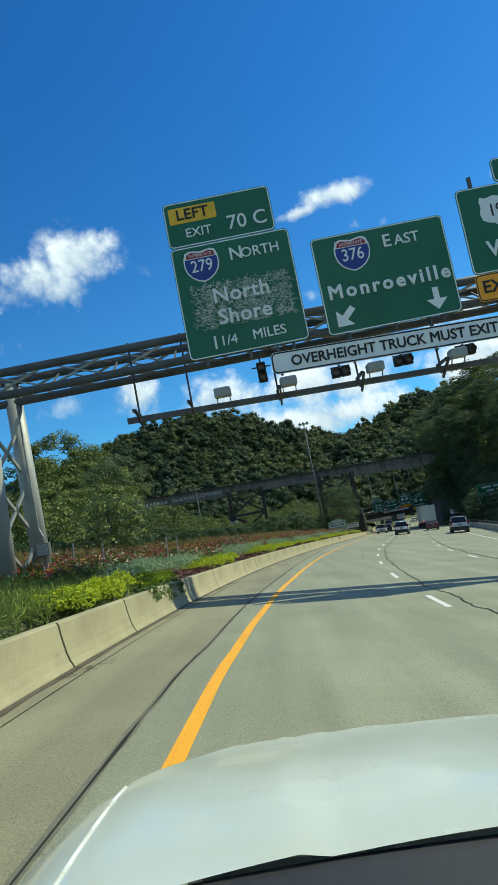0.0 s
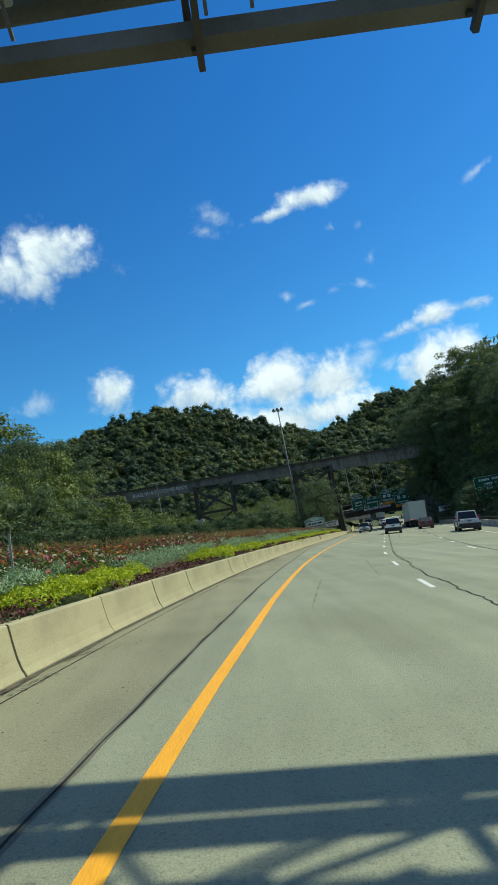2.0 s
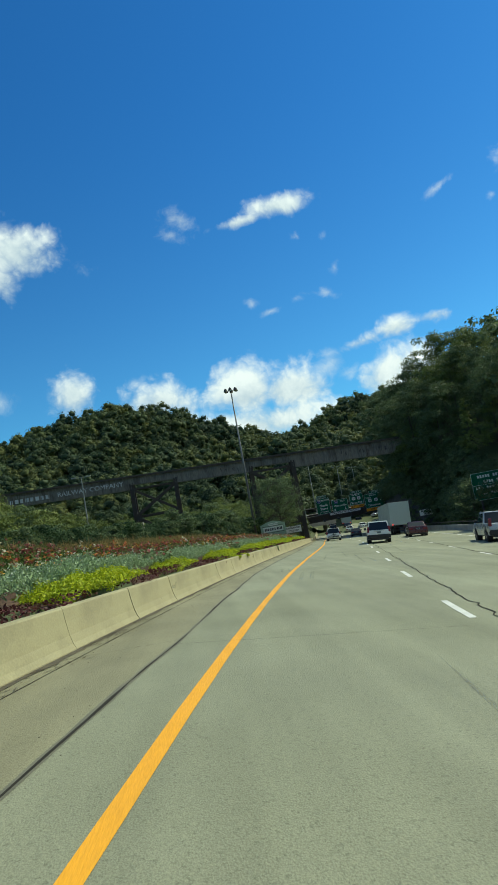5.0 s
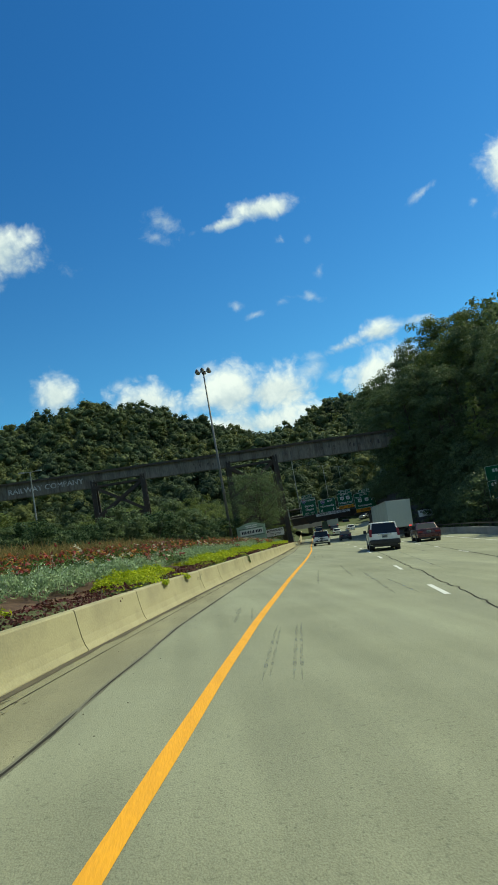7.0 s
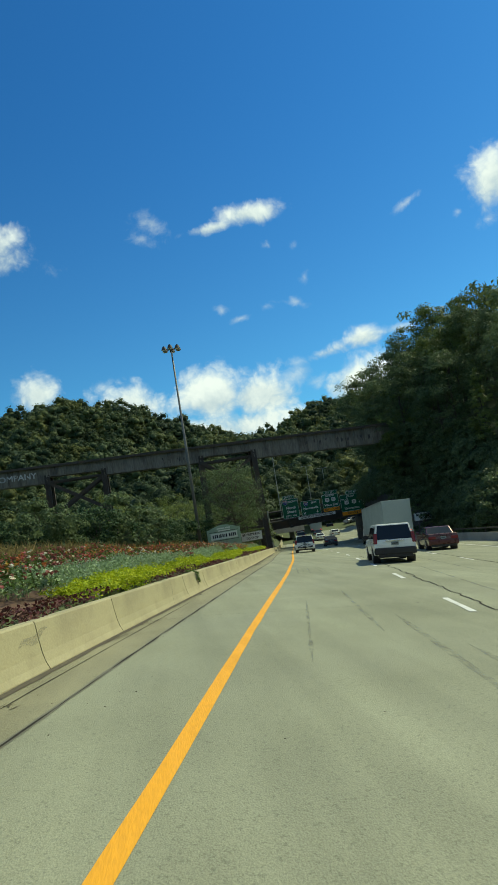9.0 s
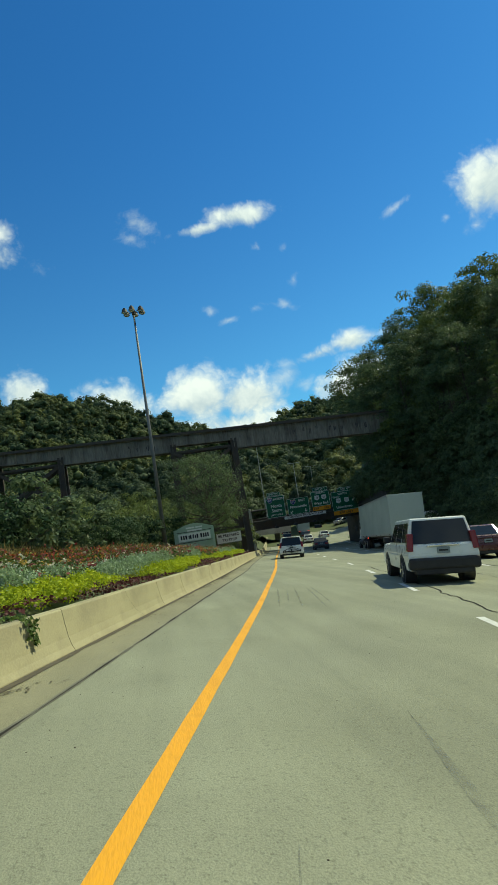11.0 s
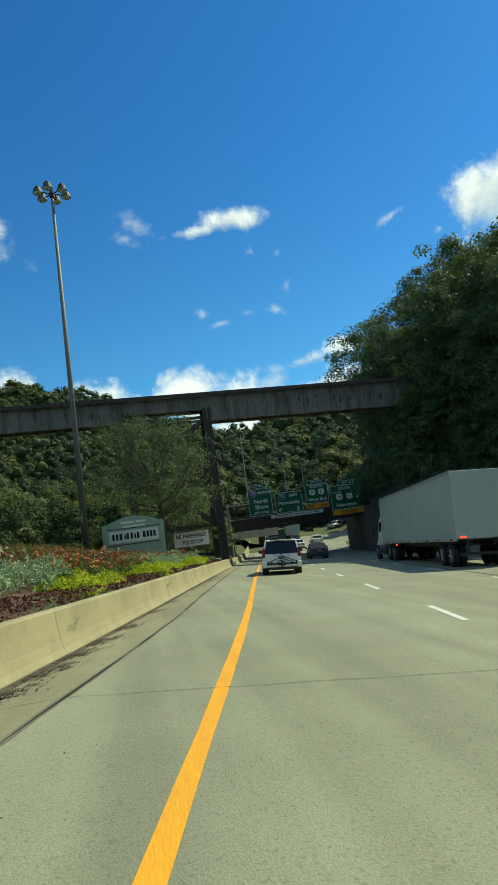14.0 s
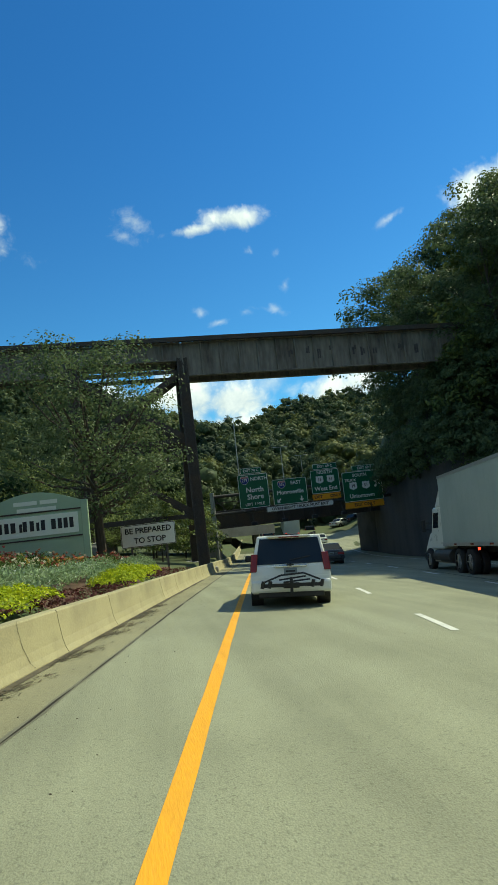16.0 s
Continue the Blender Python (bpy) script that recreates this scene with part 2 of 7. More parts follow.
def worn_lanes(mat, amount):
    """Traffic wear: long streaks along the lanes, blotches, and exposed dark aggregate."""
    nt = mat.node_tree
    base = nt.nodes["Principled BSDF"].inputs["Base Color"]
    out = base.links[0].from_socket
    tc = nt.nodes.new("ShaderNodeTexCoord")
    for scale, stretch, detail, lo, hi, dark, light in ((1.0, (1.5, 0.035, 1), 4.0, 0.34, 0.66, 1 - amount, 1 + 0.4 * amount), (0.9, (1, 0.6, 1), 5.0, 0.3, 0.7, 1 - 0.6 * amount, 1 + 0.5 * amount), (34.0, (1, 0.8, 1), 2.0, 0.30, 0.42, 1 - 1.6 * amount, 1.0)):
        mp = nt.nodes.new("ShaderNodeMapping")
        mp.inputs["Scale"].default_value = stretch
        nt.links.new(tc.outputs["Object"], mp.inputs["Vector"])
        n = nt.nodes.new("ShaderNodeTexNoise")
        n.inputs["Scale"].default_value, n.inputs["Detail"].default_value = scale, detail
        nt.links.new(mp.outputs["Vector"], n.inputs["Vector"])
        r = nt.nodes.new("ShaderNodeMapRange")
        for k, v in (("From Min", lo), ("From Max", hi), ("To Min", dark), ("To Max", light)):
            r.inputs[k].default_value = v
        nt.links.new(n.outputs["Fac"], r.inputs["Value"])
        m = nt.nodes.new("ShaderNodeMix")
        m.data_type, m.blend_type = "RGBA", "MULTIPLY"
        m.inputs[0].default_value = 1.0
        nt.links.new(out, m.inputs[6])
        nt.links.new(r.outputs["Result"], m.inputs[7])
        out = m.outputs[2]
    nt.links.new(out, base)


worn_lanes(M_ROAD, 0.16)
worn_lanes(M_SHOULDER, 0.15)
M_YELLOW = material("yellow_road_paint", (0.74, 0.335, 0.012), 0.7, spots=(0.60, 0.275, 0.022), scale=1.4, fine=20, vary=0.14, bump=0.3, stretch=(4, 0.5, 1))
M_WHITE = material("white_road_paint", (0.62, 0.62, 0.58), 0.6, spots=(0.42, 0.42, 0.39), scale=2.5, fine=40, vary=0.2)
M_TAR = material("tar_crack_seal", (0.032, 0.030, 0.025), 0.92, vary=0.3, shine=0.1)
M_LITTER = material("dry_litter", (0.075, 0.062, 0.038), 0.9, island=0.5, vary=0.4, bump=0)
M_DIRT_PALE = material("worn_joint_edge", (0.12, 0.115, 0.085), 0.9, spots=(0.19, 0.185, 0.135), scale=4, fine=40, vary=0.4)
M_DIRT = material("gutter_dirt", (0.075, 0.062, 0.042), 0.95, spots=(0.13, 0.11, 0.075), scale=3, fine=40, vary=0.5)
M_TYREMARK = material("tyre_mark", (0.185, 0.187, 0.155), 0.8, spots=(0.235, 0.24, 0.198), scale=7, vary=0.3)
tm = M_TYREMARK.node_tree  # worn thin: the concrete shows through
tm_noise = tm.nodes.new("ShaderNodeTexNoise")
tm_noise.inputs["Scale"].default_value, tm_noise.inputs["Detail"].default_value = 16.0, 5.0
tm_map = tm.nodes.new("ShaderNodeMapRange")
for k, v in (("From Min", 0.36), ("From Max", 0.70), ("To Min", 0.0), ("To Max", 0.48)):
    tm_map.inputs[k].default_value = v
tm.links.new(tm_noise.outputs["Fac"], tm_map.inputs["Value"])
tm.links.new(tm_map.outputs["Result"], tm.nodes["Principled BSDF"].inputs["Alpha"])
M_BARRIER = material("barrier_concrete", (0.360, 0.322, 0.188), 0.85, spots=(0.23, 0.205, 0.130), scale=0.9, fine=30, vary=0.16, bump=0.35, each=0.06)
M_STEEL = material("weathered_galvanised_steel", (0.115, 0.112, 0.107), 0.7, 0.15, spots=(0.075, 0.064, 0.055), scale=1.2, fine=25, vary=0.2)
M_COLUMN = material("galvanised_column", (0.33, 0.34, 0.31), 0.6, 0.2, spots=(0.26, 0.265, 0.24), scale=0.9, fine=18, vary=0.12)
M_DARKSTEEL = material("dark_steel", (0.055, 0.052, 0.048), 0.6, 0.3, spots=(0.10, 0.07, 0.05), scale=2.0, vary=0.3)
M_BRIDGE = material("old_bridge_paint", (0.20, 0.178, 0.145), 0.85, spots=(0.055, 0.042, 0.034), scale=1.1, fine=5, vary=0.5, bump=0.3, stretch=(1, 1, 0.22))
M_BRIDGE_DARK = material("rusted_bridge_steel", (0.060, 0.050, 0.042), 0.85, 0.1, spots=(0.11, 0.075, 0.05), scale=0.8, fine=9, vary=0.4)
M_GREEN = material("green_sign_sheeting", (0.010, 0.128, 0.058), 0.42, spots=(0.010, 0.108, 0.050), scale=0.8, fine=6, vary=0.08, bump=0.0)
M_SIGNWHITE = material("white_sign_sheeting", (0.82, 0.84, 0.81), 0.5, fine=8, vary=0.06, bump=0.0)
M_SIGNYELLOW = material("yellow_sign_sheeting", (0.92, 0.52, 0.025), 0.5, spots=(0.70, 0.40, 0.03), scale=2.5, vary=0.08, bump=0.0)
M_SIGNORANGE = material("orange_sign_sheeting", (0.95, 0.40, 0.02), 0.5, spots=(0.85, 0.34, 0.02), scale=2.5, vary=0.05, bump=0.0)
M_SIGNBLUE = material("blue_shield_sheeting", (0.015, 0.04, 0.24), 0.45, vary=0.05, bump=0.0)
M_SIGNRED = material("red_shield_sheeting", (0.32, 0.02, 0.03), 0.45, vary=0.05, bump=0.0)
M_BLACK = material("black_paint", (0.012, 0.012, 0.012), 0.5, vary=0.1, bump=0.0)
# grey mast darkened in its base colour for standing against bright sky
M_MAST = material("backlit_dark_mast", (0.175, 0.175, 0.17), 0.65, 0.3, spots=(0.25, 0.25, 0.24), scale=0.3, fine=9, vary=0.2)
M_ALU = material("aluminium_sign_back", (0.42, 0.43, 0.43), 0.45, 0.6, vary=0.1)
M_CREAM = material("cream_sign_board", (0.74, 0.78, 0.66), 0.6, spots=(0.66, 0.70, 0.58), scale=1.5, vary=0.06)
M_SAGE = material("sage_green_sign_board", (0.34, 0.46, 0.31), 0.6, spots=(0.29, 0.40, 0.27), scale=1.5, vary=0.08)
M_GROUND = material("rough_grass_ground", (0.055, 0.075, 0.022), 0.95, spots=(0.07, 0.06, 0.03), scale=0.25, fine=9, vary=0.5, bump=0.6)
M_GRASS = material("grass_blades", (0.19, 0.25, 0.06), 0.7, vary=0.3, island=0.45, through=0.3, bump=0.0, shine=0.12)
M_MULCH = material("brown_bark_mulch", (0.10, 0.055, 0.034), 0.95, spots=(0.06, 0.035, 0.025), scale=2.0, fine=22, vary=0.5, bump=0.8)
M_BARK = material("bark", (0.075, 0.060, 0.045), 0.9, spots=(0.05, 0.042, 0.033), scale=2.0, fine=14, vary=0.4, bump=0.6, stretch=(1, 1, 0.25))
M_LEAF = material("broad_leaves", (0.125, 0.160, 0.046), 0.5, spots=(0.065, 0.105, 0.028), scale=0.35, fine=1.2, vary=0.35, island=0.32, through=0.3, bump=0.0, shine=0.12, each=0.22)
M_LEAF_DARK = material("dark_leaves", (0.108, 0.150, 0.068), 0.5, spots=(0.078, 0.114, 0.054), scale=0.3, fine=1.2, vary=0.35, island=0.32, through=0.40, bump=0.0, shine=0.12, each=0.22)
M_LEAF_PALE = material("pale_leaves", (0.165, 0.205, 0.058), 0.5, spots=(0.105, 0.145, 0.042), scale=0.35, fine=1.2, vary=0.35, island=0.22, through=0.22, bump=0.0, shine=0.12, each=0.22)
M_FOREST = material("far_forest_leaves", (0.086, 0.108, 0.052), 0.6, spots=(0.046, 0.066, 0.038), scale=0.05, fine=1.4, vary=0.5, island=0.22, through=0.28, bump=0.0, shine=0.12)
ft = M_FOREST.node_tree  # each tree of the far woods has its own green
ft_tint = ft.nodes.new("ShaderNodeAttribute")
ft_tint.attribute_name = "tree_tint"
ft_mix = ft.nodes.new("ShaderNodeMix")
ft_mix.data_type, ft_mix.blend_type = "RGBA", "MULTIPLY"
ft_mix.inputs[0].default_value = 1.0
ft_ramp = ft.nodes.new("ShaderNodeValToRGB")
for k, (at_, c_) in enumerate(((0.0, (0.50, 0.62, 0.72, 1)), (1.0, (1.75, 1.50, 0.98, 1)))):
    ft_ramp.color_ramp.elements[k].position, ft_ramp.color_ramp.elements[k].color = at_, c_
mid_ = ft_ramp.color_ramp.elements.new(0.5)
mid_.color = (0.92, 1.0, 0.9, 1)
ft.links.new(ft_tint.outputs["Fac"], ft_ramp.inputs["Fac"])
ft_base = ft.nodes["Principled BSDF"].inputs["Base Color"]
ft.links.new(ft_base.links[0].from_socket, ft_mix.inputs[6])
ft.links.new(ft_ramp.outputs["Color"], ft_mix.inputs[7])
for link in list(ft.links):
    if link.to_socket == ft_base or (link.to_node.type == "BSDF_TRANSLUCENT" and link.to_socket.name == "Color"):
        goal = link.to_socket
        ft.links.remove(link)
        ft.links.new(ft_mix.outputs[2], goal)
M_JUNIPER = material("juniper_needles", (0.038, 0.075, 0.030), 0.6, spots=(0.06, 0.085, 0.03), scale=0.6, fine=6, vary=0.25, island=0.5, through=0.2, bump=0.0, shine=0.12, each=0.22)
M_LIME = material("lime_leaves", (0.36, 0.43, 0.028), 0.5, spots=(0.25, 0.34, 0.025), scale=3, vary=0.2, island=0.35, through=0.35, bump=0.0, shine=0.12)
M_SILVER = material("silver_leaves", (0.27, 0.37, 0.20), 0.6, spots=(0.14, 0.23, 0.085), scale=3, vary=0.2, island=0.35, through=0.25, bump=0.0, shine=0.12)
M_PALE_TIP = material("pale_tips", (0.42, 0.50, 0.40), 0.6, vary=0.2, island=0.4, through=0.25, bump=0.0, shine=0.12)
M_PLUM = material("plum_leaves", (0.085, 0.030, 0.026), 0.5, spots=(0.10, 0.055, 0.035), scale=3, vary=0.25, island=0.4, through=0.25, bump=0.0, shine=0.12)
M_ZINNIA_LEAF = material("zinnia_leaves", (0.075, 0.125, 0.030), 0.5, vary=0.2, island=0.4, through=0.3, bump=0.0, shine=0.12)
M_PETAL_RED = material("red_petals", (0.30, 0.060, 0.045), 0.5, vary=0.2, island=0.4, through=0.3, bump=0.0, shine=0.12)
M_PETAL_ORANGE = material("orange_petals", (0.42, 0.165, 0.050), 0.5, vary=0.2, island=0.4, through=0.3, bump=0.0, shine=0.12)
M_PETAL_PINK = material("dusty_pink_petals", (0.27, 0.10, 0.08), 0.5, vary=0.2, island=0.4, through=0.3, bump=0.0, shine=0.12)
M_PETAL_WHITE = material("white_petals", (0.60, 0.58, 0.44), 0.5, vary=0.1, island=0.2, through=0.3, bump=0.0, shine=0.12)
M_PETAL_YELLOW = material("yellow_petals", (0.50, 0.34, 0.07), 0.5, vary=0.2, island=0.3, through=0.3, bump=0.0, shine=0.12)
M_DRYGRASS = material("dry_grass", (0.27, 0.215, 0.085), 0.7, spots=(0.16, 0.17, 0.06), scale=0.4, vary=0.3, island=0.4, through=0.3, bump=0.0, shine=0.12)
# stone toned near-black: the abutments' deep shade is put into the colour
M_STONE = material("shade_darkened_stone", (0.050, 0.048, 0.044), 0.9, spots=(0.032, 0.031, 0.028), scale=0.8, fine=10, vary=0.4, bump=0.7, each=0.2)
M_CONCRETE = material("grey_concrete", (0.30, 0.29, 0.26), 0.85, spots=(0.20, 0.19, 0.17), scale=0.6, fine=15, vary=0.2)
M_CARWHITE = material("white_car_paint", (0.74, 0.75, 0.69), 0.32, fine=3, vary=0.015, bump=0.0, coat=0.3)
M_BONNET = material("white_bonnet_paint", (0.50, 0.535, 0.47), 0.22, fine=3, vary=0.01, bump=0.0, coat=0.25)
M_CARSILVER = material("silver_car_paint", (0.42, 0.43, 0.43), 0.32, 0.35, fine=3, vary=0.03, bump=0.0, coat=0.5)
M_CARRED = material("maroon_car_paint", (0.085, 0.022, 0.020), 0.3, 0.2, fine=3, vary=0.03, bump=0.0, coat=0.6)
M_CARDARK = material("dark_car_paint", (0.03, 0.032, 0.036), 0.3, 0.2, fine=3, vary=0.03, bump=0.0, coat=0.6)
M_PLASTIC = material("black_plastic", (0.018, 0.018, 0.019), 0.6, fine=40, vary=0.2, bump=0.1)
M_TYRE = material("tyre_rubber", (0.016, 0.016, 0.016), 0.85, fine=50, vary=0.3, bump=0.2)
M_RIM = material("alloy_rim", (0.40, 0.40, 0.41), 0.35, 0.8, vary=0.05, bump=0.0)
M_CHROME = material("chrome", (0.72, 0.72, 0.72), 0.15, 1.0, vary=0.02, bump=0.0)
M_PLATE = material("number_plate", (0.22, 0.26, 0.27), 0.5, vary=0.05, bump=0.0)
M_GLASS = glass("dark_glass")
M_LAMPGLASS = glass("lamp_glass", (0.55, 0.56, 0.55), 0.15)
M_TAIL = lamp_material("tail_light", (0.15, 0.012, 0.010), 0.05)
M_TAIL_ON = lamp_material("lit_tail_light", (0.9, 0.05, 0.03), 2.0)
# white panels toned grey-green: the shade on their side is in the base colour
M_TRAILER = material("shaded_white_trailer_panel", (0.38, 0.44, 0.41), 0.5, spots=(0.33, 0.385, 0.36), scale=0.5, fine=6, vary=0.05)


# ---- mesh helpers ----
def mesh_of(name, bm, mat, smooth=False):
    me = bpy.data.meshes.new(name)
    bm.normal_update()
    bm.to_mesh(me)
    bm.free()
    for m in mat if isinstance(mat, (list, tuple)) else [mat]:
        me.materials.append(m)
    if smooth:
        me.shade_smooth()
    return me


def part(name, bm, mat, parent=None, label="", smooth=False, at=None):
    ob = new(name, mesh_of(name, bm, mat, smooth) if isinstance(bm, bmesh.types.BMesh) else bm)
    if parent is not None:
        ob.parent = parent
    if at is not None:
        ob.matrix_basis = at
    if label:
        ob["label"] = label
    return ob


def thing(name, label, category, at=None, group="", kind=""):
    ob = new(name)
    ob.empty_display_size = 0.2
    if at is not None:
        ob.matrix_basis = at
    return tagged(ob, label, category, group, kind)


def raw(name, verts, faces, mat, smooth=False):
    me = bpy.data.meshes.new(name)
    me.from_pydata(verts, [], faces)
    me.update()
    me.materials.append(mat)
    if smooth:
        me.shade_smooth()
    return me


def box(bm, x0, x1, y0, y1, z0, z1, bevel=0.0, m=None):
    r = bmesh.ops.create_cube(bm, size=1.0)
    vs = r["verts"]
    for v in vs:
        v.co = Vector(((x0 + x1) / 2 + v.co.x * (x1 - x0), (y0 + y1) / 2 + v.co.y * (y1 - y0), (z0 + z1) / 2 + v.co.z * (z1 - z0)))
    if bevel:
        es = {e for v in vs for e in v.link_edges}
        out = bmesh.ops.bevel(bm, geom=list(es), offset=bevel, segments=2, affect="EDGES", profile=0.5)
        vs = list({v for f in out["faces"] for v in f.verts} | {v for v in vs if v.is_valid})
    if m is not None:
        bmesh.ops.transform(bm, matrix=m, verts=vs)
    return vs


def tube(bm, a, b, r, r2=None, sides=10, caps=True):
    a, b = Vector(a), Vector(b)
    d = b - a
    out = bmesh.ops.create_cone(bm, cap_ends=caps, segments=sides, radius1=r, radius2=r if r2 is None else r2, depth=d.length)
    m = Matrix.Translation((a + b) / 2) @ d.to_track_quat("Z", "Y").to_matrix().to_4x4()
    bmesh.ops.transform(bm, matrix=m, verts=out["verts"])
    return out["verts"]


def bar(bm, a, b, w, h=None, up=(0, 0, 1)):
    """A straight square bar from a to b, w wide and h high."""
    a, b = Vector(a), Vector(b)
    h = w if h is None else h
    d = (b - a).normalized()
    side = d.cross(Vector(up))
    side = side.normalized() if side.length > 1e-4 else Vector((1, 0, 0))
    top = side.cross(d).normalized()
    vs = []
    for p in (a, b):
        for i, j in ((-1, -1), (1, -1), (1, 1), (-1, 1)):
            vs.append(bm.verts.new(p + side * (i * w / 2) + top * (j * h / 2)))
    for f in ((0, 1, 2, 3), (7, 6, 5, 4), (0, 4, 5, 1), (1, 5, 6, 2), (2, 6, 7, 3), (3, 7, 4, 0)):
        bm.faces.new([vs[i] for i in f])
    return vs


def rounded(bm, w, h, r, depth, seg=6, y=0.0):
    """An upright board w x h, centred on x and z, with rounded corners; its front faces -y."""
    pts = []
    for cx, cz, a0 in ((w / 2 - r, h / 2 - r, 0), (-w / 2 + r, h / 2 - r, 90), (-w / 2 + r, -h / 2 + r, 180), (w / 2 - r, -h / 2 + r, 270)):
        for k in range(seg + 1):
            a = radians(a0 + 90 * k / seg)
            pts.append((cx + r * math.cos(a), cz + r * math.sin(a)))
    front = [bm.verts.new((x, y, z)) for x, z in pts]
    rear = [bm.verts.new((x, y + depth, z)) for x, z in pts]
    bm.faces.new(front)
    bm.faces.new(list(reversed(rear)))
    n = len(pts)
    for i in range(n):
        bm.faces.new([front[i], rear[i], rear[(i + 1) % n], front[(i + 1) % n]])
    return front


def rim(bm, w, h, r, t, depth, seg=6, y=0.0):
    """A rounded frame of width t round a board w x h."""
    loops = []
    for k, (ww, hh, rr) in enumerate(((w, h, r), (w - 2 * t, h - 2 * t, max(0.01, r - t)))):
        pts = []
        for cx, cz, a0 in ((ww / 2 - rr, hh / 2 - rr, 0), (-ww / 2 + rr, hh / 2 - rr, 90), (-ww / 2 + rr, -hh / 2 + rr, 180), (ww / 2 - rr, -hh / 2 + rr, 270)):
            for i in range(seg + 1):
                a = radians(a0 + 90 * i / seg)
                pts.append((cx + rr * math.cos(a), cz + rr * math.sin(a)))
        loops.append([bm.verts.new((x, y, z)) for x, z in pts])
        loops.append([bm.verts.new((x, y + depth, z)) for x, z in pts])
    n = len(loops[0])
    for i in range(n):
        j = (i + 1) % n
        bm.faces.new([loops[0][i], loops[0][j], loops[2][j], loops[2][i]])
        bm.faces.new([loops[0][i], loops[1][i], loops[1][j], loops[0][j]])
        bm.faces.new([loops[2][i], loops[2][j], loops[3][j], loops[3][i]])


def lettering(text, size, mat, parent, x, z, y=-0.02, name="lettering", wide=1.0, bold=0.0, align="CENTER", space=1.0):
    cu = bpy.data.curves.new("lettering", "FONT")
    cu.body, cu.size, cu.align_x, cu.align_y = text, size, align, "CENTER"
    cu.extrude, cu.bevel_depth, cu.bevel_resolution, cu.resolution_u, cu.space_character = 0.004, bold, 0, 3, space
    tmp = bpy.data.objects.new("lettering", cu)
    scene.collection.objects.link(tmp)
    dg = bpy.context.evaluated_depsgraph_get()
    me = bpy.data.meshes.new_from_object(tmp.evaluated_get(dg))
    bpy.data.objects.remove(tmp)
    bpy.data.curves.remove(cu)
    me.name = name
    me.materials.clear()
    me.materials.append(mat)
    ob = part(name, me, None, parent)
    ob.matrix_basis = pose(x, y, z, 90, 0, 0) @ Matrix.Diagonal((wide, 1, 1, 1))
    return ob


# ---- the road's line ----
def road_x(y):
    """The yellow line's x."""
    if y > 100:
        return 16.64 + 0.199 * (y - 100) + 0.00006 * (y - 100) ** 2
    if y < 0:
        return -0.13 - 0.013 * y + 0.0018 * y * y
    return -1.496e-5 * y**3 + 3.303e-3 * y * y - 0.01297 * y - 0.13


def road_z(y):
    if y > 150:
        t = y - 150
        return -10.77 - 0.0871 * t + 0.00115 * t * t if t < 37.8 else -12.42
    return -5.44e-5 * y * y - 0.07075 * y + 1.065


def road_bank(y):
    return -0.104 if y < 10 else -0.104 + 0.0004 * (min(y, 130) - 10) * min(1.0, (min(y, 130) - 10) / 90)


def road_dir(y):
    d = Vector((road_x(y + 0.5) - road_x(y - 0.5), 1.0, road_z(y + 0.5) - road_z(y - 0.5)))
    return d.normalized()


def on_road(u, y, lift=0.0):
    """The place u metres right of the yellow line, at the station y."""
    d = road_dir(y)
    right = Vector((d.y, -d.x, 0)).normalized()
    p = Vector((road_x(y), y, road_z(y))) + right * u
    p.z += road_bank(y) * u + lift
    return p


def road_pose(u, y, lift=0.0, turn=0.0):
    """A pose on the road: x to the right, y ahead, z up from the surface."""
    d = road_dir(y)
    r = (on_road(u + 1, y) - on_road(u - 1, y)).normalized()
    n = r.cross(d).normalized()
    d = n.cross(r)
    m = Matrix((r, d, n)).transposed().to_4x4()
    m.translation = on_road(u, y, lift)
    return m @ pose(0, 0, 0, 0, 0, turn)


def strip(name, u0, u1, y0, y1, mat, lift=0.0, step=2.0, cols=1, label="", kind="structure", parent=None, wobble=0.0, deep=0.0):
    """A ribbon along the road between two offsets (numbers or functions of y)."""
    f0, f1 = (u if callable(u) else (lambda y, u=u: u) for u in (u0, u1))
    n = max(1, round((y1 - y0) / step))
    verts, faces = [], []
    for i in range(n + 1):
        y = y0 + (y1 - y0) * i / n
        for k in range(cols + 1):
            u = f0(y) + (f1(y) - f0(y)) * k / cols
            if wobble:
                u += wobble * noise.noise((u * 3, y * 1.7, k * 7.0))
            verts.append(on_road(u, y, lift))
    for i in range(n):
        for k in range(cols):
            a = i * (cols + 1) + k
            faces.append((a, a + 1, a + cols + 2, a + cols + 1))
    ob = new(name, raw(name, verts, faces, mat, True))
    if parent is not None:
        ob.parent = parent
        return ob
    return tagged(ob, label, kind=kind)


SEAM = ((-40, -0.66), (6.5, -0.66), (9, -0.57), (24, -0.51), (27, -0.54), (30, -0.60), (41, -0.80), (49, -1.08), (52, -1.22), (56, -1.38), (66, -1.43), (84, -1.47), (96, -1.38), (104, -1.47), (114, -1.53), (340, -1.55))


def eased(table, y):
    """A smooth line through a table of (station, value)."""
    for (a, p), (b, q) in zip(table, table[1:]):
        if y <= b:
            t = max(0.0, (y - a) / (b - a))
            return p + (q - p) * t * t * (3 - 2 * t)
    return table[-1][1]


def seam_u(y):
    return eased(SEAM, y)


